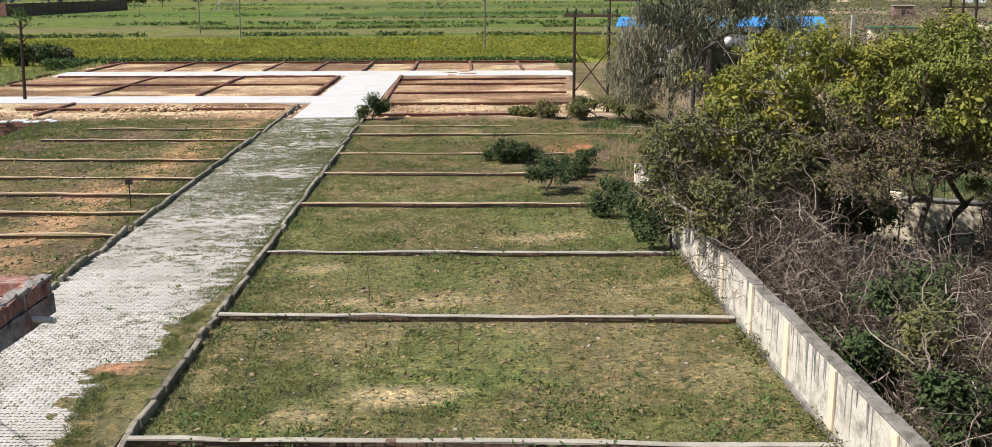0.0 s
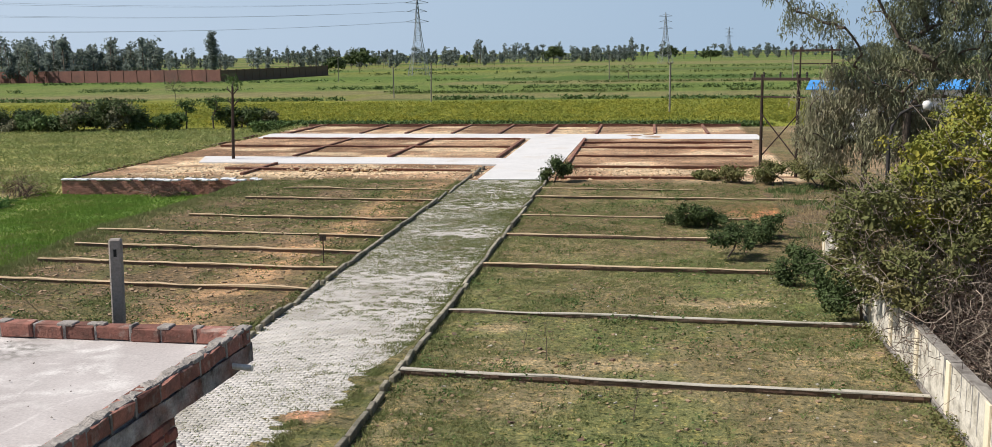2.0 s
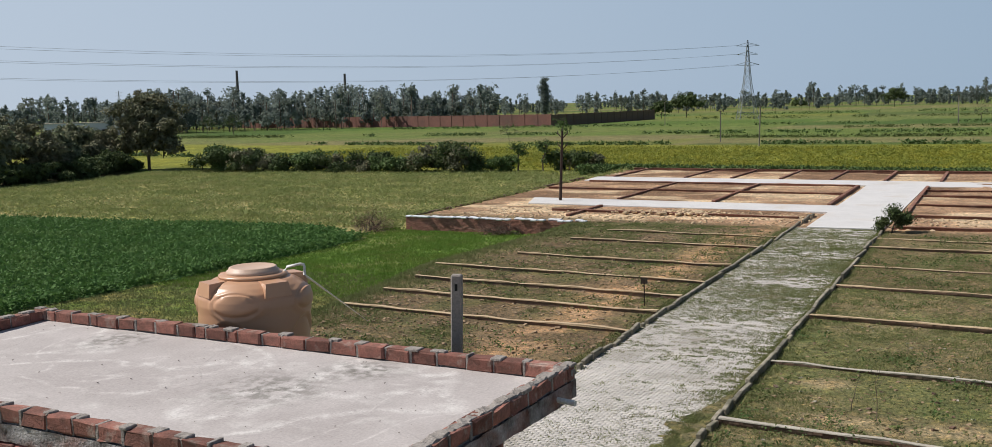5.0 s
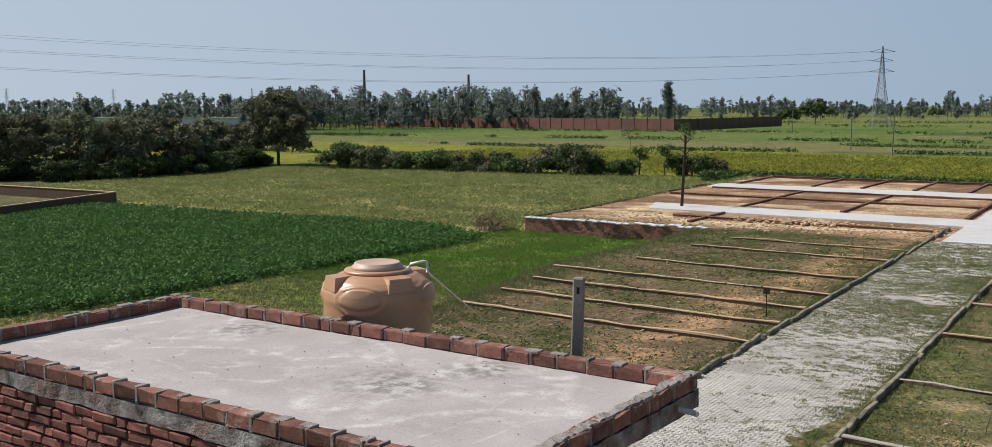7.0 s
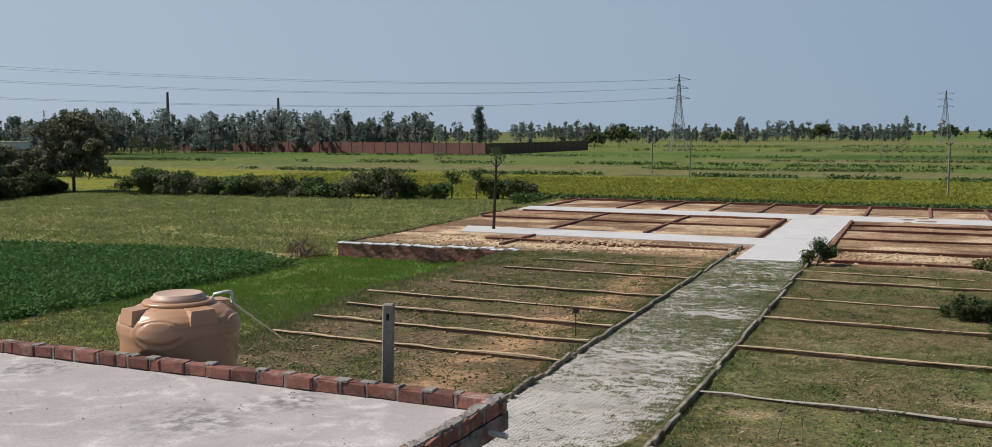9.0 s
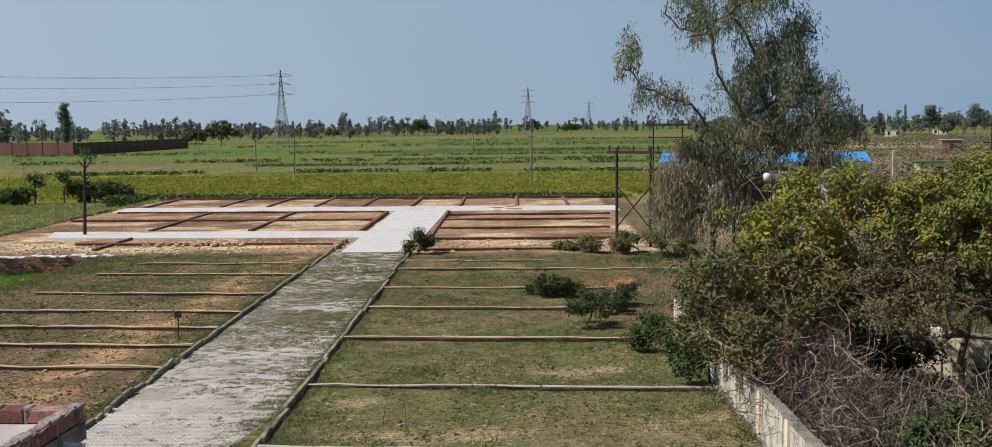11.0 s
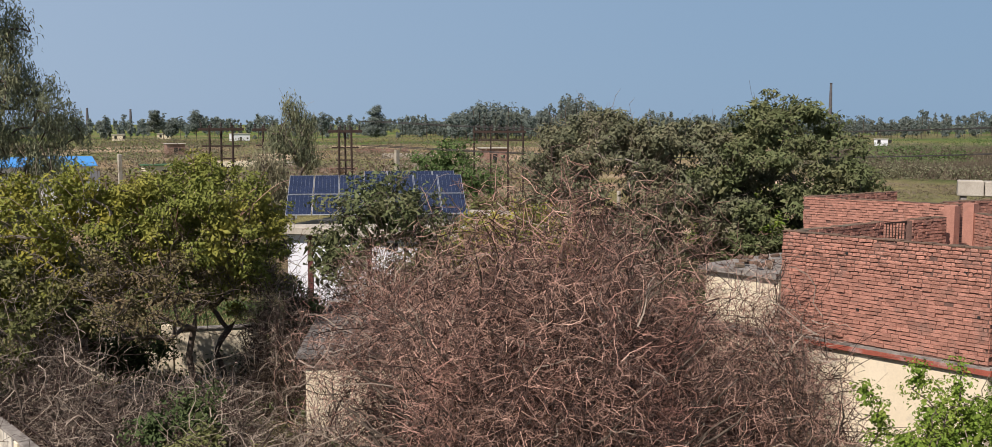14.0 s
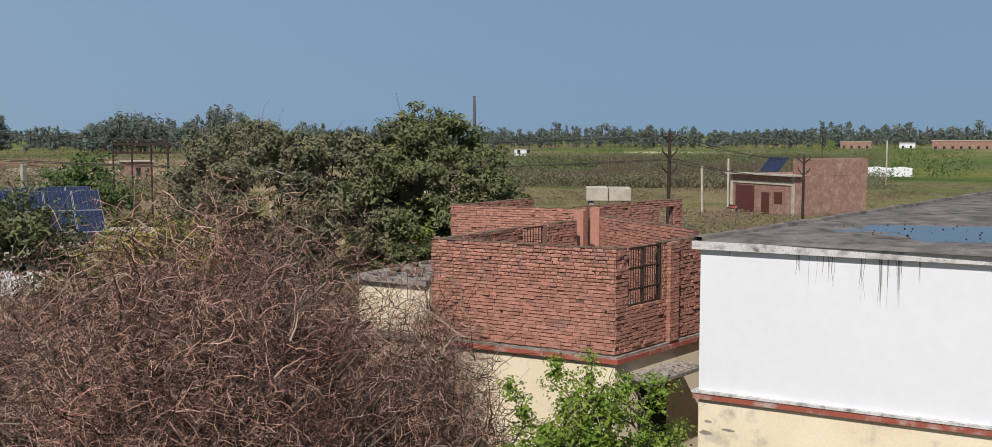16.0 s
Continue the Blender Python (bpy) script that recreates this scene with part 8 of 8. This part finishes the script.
n2v = vs.shape[1]
verge = link_mesh("verge", np.stack([vx, vy, vz], -1).reshape(-1, 3), np.stack([va * n2v + vb, va * n2v + vb + 1, (va + 1) * n2v + vb + 1, (va + 1) * n2v + vb], -1).reshape(-1, 4), M_EARTH, smooth=True)
vc = mixc(np.zeros((*vs.shape, 3)) + [0.165, 0.145, 0.08], (0.12, 0.128, 0.055), smooth_step(0.4, 0.6, fbm(vx, vy, 0.8, 434)))
redspot = np.exp(-(((vx + 7.7) / 0.5) ** 2 + ((vy - 21.5) / 0.45) ** 2)) + np.exp(-(((vx + 8.2) / 0.4) ** 2 + ((vy - 16.9) / 0.5) ** 2))
vc = mixc(vc, (0.40, 0.23, 0.16), np.clip(redspot * 1.2, 0, 0.9))
vcol = np.ones((vs.size, 4), np.float32)
vcol[:, :3] = vc.reshape(-1, 3)
verge.data.color_attributes.new("soil", "FLOAT_COLOR", "POINT").data.foreach_set("color", vcol.ravel())
tagged(verge, "thin olive soil washed over the lane's paved edge", "verge", kind="structure")


def verge_grass(x, y):
    inside = smooth_step(0.1, -0.35, (LANE_R - x) - verge_reach(y))
    red = np.exp(-(((x + 7.7) / 0.6) ** 2 + ((y - 21.5) / 0.5) ** 2))
    return np.clip(inside * (0.2 + 0.8 * clump(x, y, 435, 0.45)) - red, 0, 1)


def joint_grass(x, y):
    edge = smooth_step(LANE_R - 1.5, LANE_R - 0.2, x + 0.5 * (fbm(x * 0.5, y, 0.6, 411) - 0.5)) * np.interp(y, [20, 22.5, 31, 36, 60], [0, 0.9, 0.8, 0.35, 0.3]) * smooth_step(0.44, 0.56, fbm(x * 0.6, y * 1.8, 0.5, 412))
    joints = smooth_step(0.45, 0.62, np.interp(y, [30, 48], [0.0, 0.06]) + fbm(x * 0.6, y * 1.4, 0.22, 407) * 0.55 + 0.45 * fbm(x * 0.6, y, 2.6, 408)) * np.interp(y, [15, 22, 30, 38, 48, 64], [0.12, 0.22, 0.45, 0.85, 1.0, 1.0]) * (0.5 + 0.5 * smooth_step(LANE_L - 1, LANE_R, x))
    return np.maximum(edge, joints)


tufts("lane_grass", "ragged grass on the soil along the lane", scatter(120000, LANE_R - 2.4, LANE_R, 12, 64.2, 11, verge_grass), 0.05, M_GRASS, 12, 5, 0.05, 1.5, 0.012, 0.10)
tufts("joint_grass", "thin grass growing in the joints of the paved lane", scatter(125000, LANE_L, LANE_R, 12, 64.2, 34, joint_grass), 0.045, M_GRASS, 35, 5, 0.05, 1.6, 0.014, 0.075)
tufts("kerb_grass", "rough grass along the lane's kerbs", np.concatenate([scatter(3000, LANE_R + 0.1, LANE_R + 0.4, 15, 64, 13), scatter(3000, LANE_L - 0.5, LANE_L - 0.1, 26, 64, 14)]), 0.10, M_GRASS, 15, 5, 0.08, 0.8, 0.014)
tufts("lush_grass", "bright lush grass below the plots", scatter(36000, -41, -23.5, 40, 65, 16, lambda x, y: (edge_x(y) - x > 0.8) * (~crop_area(x, y)) * (0.35 + 0.6 * smooth_step(0.4, 0.6, fbm(x, y, 2.0, 408)))), 0.14, M_GRASSLUSH, 17, 4, 0.10, 0.9, 0.028)
tufts("rough_grass", "rough olive grass along the crop's edge", scatter(26000, -42, -23, 24, 46, 18, lambda x, y: (edge_x(y) - x > 0.3) * (~crop_area(x, y)) * 0.7), 0.12, M_GRASS, 19, 4, 0.08, 0.7, 0.018)
tufts("bank_grass", "tufty grass on the earth bank", scatter(14000, -28.5, -22, 30, 64, 20, lambda x, y: np.exp(-((edge_x(y) - x - 1.0) / 1.6) ** 2)), 0.16, M_GRASS, 21, 5, 0.1, 0.7, 0.018)
crop = scatter(70000, -110, -39, 22, 76, 22, lambda x, y: crop_area(x, y) * np.clip(1.5 - np.hypot(x, y) / 120, 0.3, 1))
leaf_clumps("standing_crop", "dense dark green standing crop in a low field", crop, 0.22, 0.14, 0.5, M_CROP, 23, 9, 0.24)
leaf_clumps("pale_crop", "pale yellowish-green crop in a low field", scatter(60000, -118, -38.5, 64, 122, 24, lambda x, y: pale_area(x, y) * (0.35 + 0.65 * clump(x * 0.5, y, 441, 1.6))), 0.34, 0.10, 0.24, M_PALECROP, 25, 4, 0.25)
must = scatter(80000, -120, 30, 113, 185, 26, lambda x, y: (y + 0.075 * (x + 38) > 118.0) * np.interp(y, [114, 135, 185], [1.0, 0.6, 0.3]) * (0.35 + 0.65 * clump(x * 0.4, y, 442, 2.2)))
must = must[(must[:, 0] > -44) | (must[:, 1] > 128)]
leaf_clumps("mustard_crop", "yellow-green flowering mustard crop", must, 0.42, 0.17, 0.5, M_MUSTARD, 27, 4, 0.35)
edge = scatter(30000, -46, 12, 112.8, 122, 28, lambda x, y: np.exp(-((y + 0.075 * (x + 38) - 116.8) / 0.9) ** 2))
leaf_clumps("field_edge", "tall dark green growth along the field's edge", edge, 0.36, 0.18, 1.3, M_SHRUB, 29, 7, 0.35, "hedge")


# rough growth between the far fields, and scrub on open land
def strip(n, a, b, wide, seed):
    r = np.random.default_rng(seed)
    t = r.random(n)
    x = a[0] + (b[0] - a[0]) * t + r.normal(0, wide, n)
    y = a[1] + (b[1] - a[1]) * t + r.normal(0, wide * 0.6, n) + 3 * np.sin(t * 9 + seed)
    ok = fbm(x, y, 9.0, seed, 2) > 0.40
    return np.stack([x[ok], y[ok], np.full(int(ok.sum()), -1.0)], -1)


for k, (a, b, n, h) in enumerate((((-150, 205), (60, 190), 5000, 1.1), ((-60, 235), (90, 228), 3600, 0.9), ((-170, 262), (110, 250), 4500, 1.4), ((-40, 300), (130, 290), 3000, 1.0), ((-240, 330), (160, 345), 4500, 1.5), ((-120, 430), (240, 420), 3600, 1.8), ((-300, 520), (280, 540), 4200, 2.2), ((-320, 250), (-190, 262), 2500, 1.4), ((-200, 152), (-110, 160), 2500, 1.0))):
    leaf_clumps("field_margin", "dark rough growth along the margin of far fields", strip(n // 4, a, b, 0.7 + h * 0.3, 700 + k), 0.5 + 0.15 * h, 0.25 + 0.1 * h, 0.55 * h, M_WEED if k % 2 else M_SHRUB, 720 + k, 4, 0.4, "hedge")


def sector(n, az0, az1, d0, d1, seed, size, low):
    r = np.random.default_rng(seed)
    az, d = np.radians(r.uniform(az0, az1, n)), r.uniform(d0, d1, n)
    x, y = d * np.sin(az), d * np.cos(az)
    ok = fbm(x, y, size, seed, 3) > low
    return np.stack([x[ok], y[ok], np.full(int(ok.sum()), -1.0) * (y[ok] > 130)], -1)


tufts("scrub", "dense leafless brown scrub at the edge of green fields", sector(20000, 55, 77, 155, 330, 741, 22, 0.44), 1.9, M_BRUSH, 742, 5, 0.7, 0.55, 0.08)
leaf_clumps("scrub", "dull green bushes among leafless scrub", sector(12000, 55, 80, 150, 420, 749, 16, 0.50), 0.34, 0.2, 1.8, M_GREYLEAF, 750, 10, 0.6, "scrub")
leaf_clumps("scrub", "scattered grey-brown scrub on open land", sector(20000, 11, 44, 90, 540, 743, 16, 0.52), 0.55, 0.22, 1.9, M_SCRUB, 744, 6, 0.7, "scrub")
leaf_clumps("scrub", "dry tussocks on open ground round a far house", sector(9000, 60, 84, 60, 170, 747, 8, 0.5), 0.3, 0.08, 0.35, M_SCRUB, 748, 6, 0.4, "scrub")
leaf_clumps("scrub", "green bushes on open scrub land", sector(9000, 11, 44, 90, 480, 745, 10, 0.66), 0.8, 0.4, 2.6, M_GREYLEAF, 746, 5, 0.6, "scrub")
leaf_clumps("scrub", "dull green bushes scattered over far fields", sector(5000, 58, 84, 180, 520, 753, 18, 0.60), 0.5, 0.3, 2.4, M_SHRUB, 754, 10, 0.8, "scrub")
leaf_clumps("undergrowth", "dark leafy undergrowth below the yard trees", scatter(800, 6.8, 16, 20, 33, 38, lambda x, y: clump(x, y, 751, 1.8)), 0.14, 0.08, 0.8, M_DARKLEAF, 39, 8, 0.18, "bushes")
tufts("yard_weeds", "dry weeds in the yard", scatter(14000, 6.6, 20, 8, 58, 30, lambda x, y: 0.7 + 0 * x), 0.22, M_STRAW, 31, 4, 0.12, 0.7, 0.016)
tufts("yard_grass", "green weeds in the yard", scatter(16000, 6.6, 24, 8, 62, 32, lambda x, y: smooth_step(0.4, 0.6, fbm(x, y, 2.5, 409))), 0.25, M_SHRUB, 33, 6, 0.15, 0.7, 0.022)

# loose stones, clods and brick bits
stones("loose_stones", "loose pale stones and litter on the grass", scatter(120, LANE_R + 0.4, 5.8, 17, 40, 41), 0.02, 0.05, M_CAP, 42)
stones("brick_bats", "broken dark brick pieces lying in the grass", scatter(60, LANE_R + 0.3, 2.0, 17, 34, 49), 0.03, 0.08, M_BRICK_OLD, 50)
stones("earth_clods", "brown earth clods on the bare plots", scatter(900, -36, 7, 64.5, 72, 43, lambda x, y: (np.abs(x + 8.5) > 2.6) * 1.0), 0.04, 0.14, M_CAP_TAN, 44)
stones("spoil_heap", "heap of brown spoil beside the side road", scatter(500, -25, -17, 67.6, 71.5, 45, lambda x, y: np.exp(-((x + 21) / 2.6) ** 2 - ((y - 69.8) / 0.9) ** 2)) + [0, 0, 0.12], 0.06, 0.22, M_CAP_TAN, 46)
gr = np.random.default_rng(47)
rr = np.random.default_rng(81)
roof_bits = np.stack([rr.normal(23.4, 1.8, 60), rr.normal(2.6, 1.6, 60), np.full(60, 5.925)], -1)
stones("roof_debris", "small dark rubbish round a puddle on a flat roof", roof_bits[roof_bits[:, 0] > 20.6], 0.008, 0.024, M_BLACK, 82)
deck_bits = np.stack([gr.uniform(-8.8, -3.6, 60), gr.uniform(5.2, 7.3, 60), np.full(60, TOP - 0.105)], -1)
stones("roof_grit", "small dark grit on the screeded roof", deck_bits, 0.003, 0.007, M_CEMENT, 48)
for x, y, h in ((0.25, 26.2, 1.3), (-0.4, 26.9, 0.9), (2.6, 22.0, 0.8), (4.2, 19.6, 0.5)):
    r = np.random.default_rng(int(h * 100))
    t = thing("sapling", "thin dry leafless sapling in the grass", "sapling", (x - 3.0, y, 0))
    tubes_mesh("stem", [limb(r, (0, 0, 0), (r.normal(0, 0.1), 0, h), 0.012, 0.004, 6, 0.15)] + [limb(r, (0, 0, h * k), (r.normal(0, 0.2), r.normal(0, 0.2), h * (k + 0.3)), 0.006, 0.003, 4, 0.2) for k in (0.3, 0.45, 0.6, 0.75)], M_BARK, t, 4)

leaf_clumps("wall_weeds", "low leafy weeds and litter along the boundary wall's foot", scatter(420, 5.85, 6.22, 14, 38, 61, lambda x, y: clump(x, y, 761, 1.5)), 0.09, 0.05, 0.28, M_NEEM_DULL, 62, 9, 0.10, "weeds")


# ---------------------------------------------------------------- pavers of the lane
PITCH, LONG, ZIG = 0.128, 0.225, 0.034
r = np.random.default_rng(500)
zx = np.array([0, 1, 2, 3, 4]) / 4.0
zz = np.array([0, 1, 0, 1, 0]) * ZIG


def paver_outline():
    up = [(LONG * a * 0.992 + 0.0009, PITCH * 0.79 + z) for a, z in zip(zx, zz)]
    lo = [(LONG * a * 0.992 + 0.0009, 0.007 + z) for a, z in zip(zx, zz)]
    return np.array(lo + up[::-1])


out = paver_outline()
k = len(out)
rows = int((64.2 - 11.0) / PITCH)
cols = int((LANE_R - LANE_L - 0.2) / LONG)
RI, CI = np.meshgrid(np.arange(rows), np.arange(cols), indexing="ij")
RI, CI = RI.ravel(), CI.ravel()
px = LANE_L + 0.1 + CI * LONG + (RI % 2) * LONG * 0.5 - 0.06
py = 11.0 + RI * PITCH + SKEW * 0.6 * (px - LANE_R)
sink = -0.012 * smooth_step(0.5, 0.8, fbm(px, py, 1.5, 501)) + r.normal(0, 0.0025, len(px)) + 0.02 * (fbm(px, py, 4.0, 502) - 0.5)
ok = (px > LANE_L + 0.02) & (px + LONG < LANE_R - 0.02) & (py > 10)
px, py, sink = px[ok], py[ok], sink[ok] + 0.012
single = (py > 17.3) & (py < 19.2) & (px > -10.0) & (px < -6.6)
me = bpy.data.meshes.new("paver")
V = [(x - 0.0, y, 0.0) for x, y in out] + [(x, y, -0.03) for x, y in out]
me.from_pydata(V, [], [tuple(range(k))] + [((i + 1) % k, i, i + k, (i + 1) % k + k) for i in range(k)])
me.materials.append(M_PAVER)
first = np.flatnonzero(single)[:300]
for i in first:
    ob = new("paver", me)
    ob.parent = bed
    ob.matrix_local = pose(px[i], py[i], sink[i], r.normal(0, 0.6), r.normal(0, 0.6), -2.4)
rest = np.setdiff1d(np.arange(len(px)), first)
turn = radians(-2.4)
ox, oy = out[:, 0] * math.cos(turn) - out[:, 1] * math.sin(turn), out[:, 0] * math.sin(turn) + out[:, 1] * math.cos(turn)
tilt = r.normal(0, 0.009, (len(rest), 2))
X = px[rest][:, None] + ox
Y = py[rest][:, None] + oy
Z = sink[rest][:, None] + tilt[:, :1] * ox + tilt[:, 1:] * oy
topv = np.stack([X, Y, Z], -1)
lowv = topv - [0, 0, 0.03]
V = np.concatenate([topv, lowv], 1).reshape(-1, 3)
base_i = np.arange(len(rest))[:, None] * (2 * k)
# top as quads between the two zigzag edges, then the sides
tops = np.concatenate([base_i + [j, j + 1, k - 2 - j, k - 1 - j] for j in range(4)], 0)
sides = np.concatenate([base_i + [(j + 1) % k, j, j + k, (j + 1) % k + k] for j in range(k)], 0)
more = link_mesh("paver_field", V, np.concatenate([tops, sides], 0), M_PAVER, bed)
more["kind"] = "stuff"
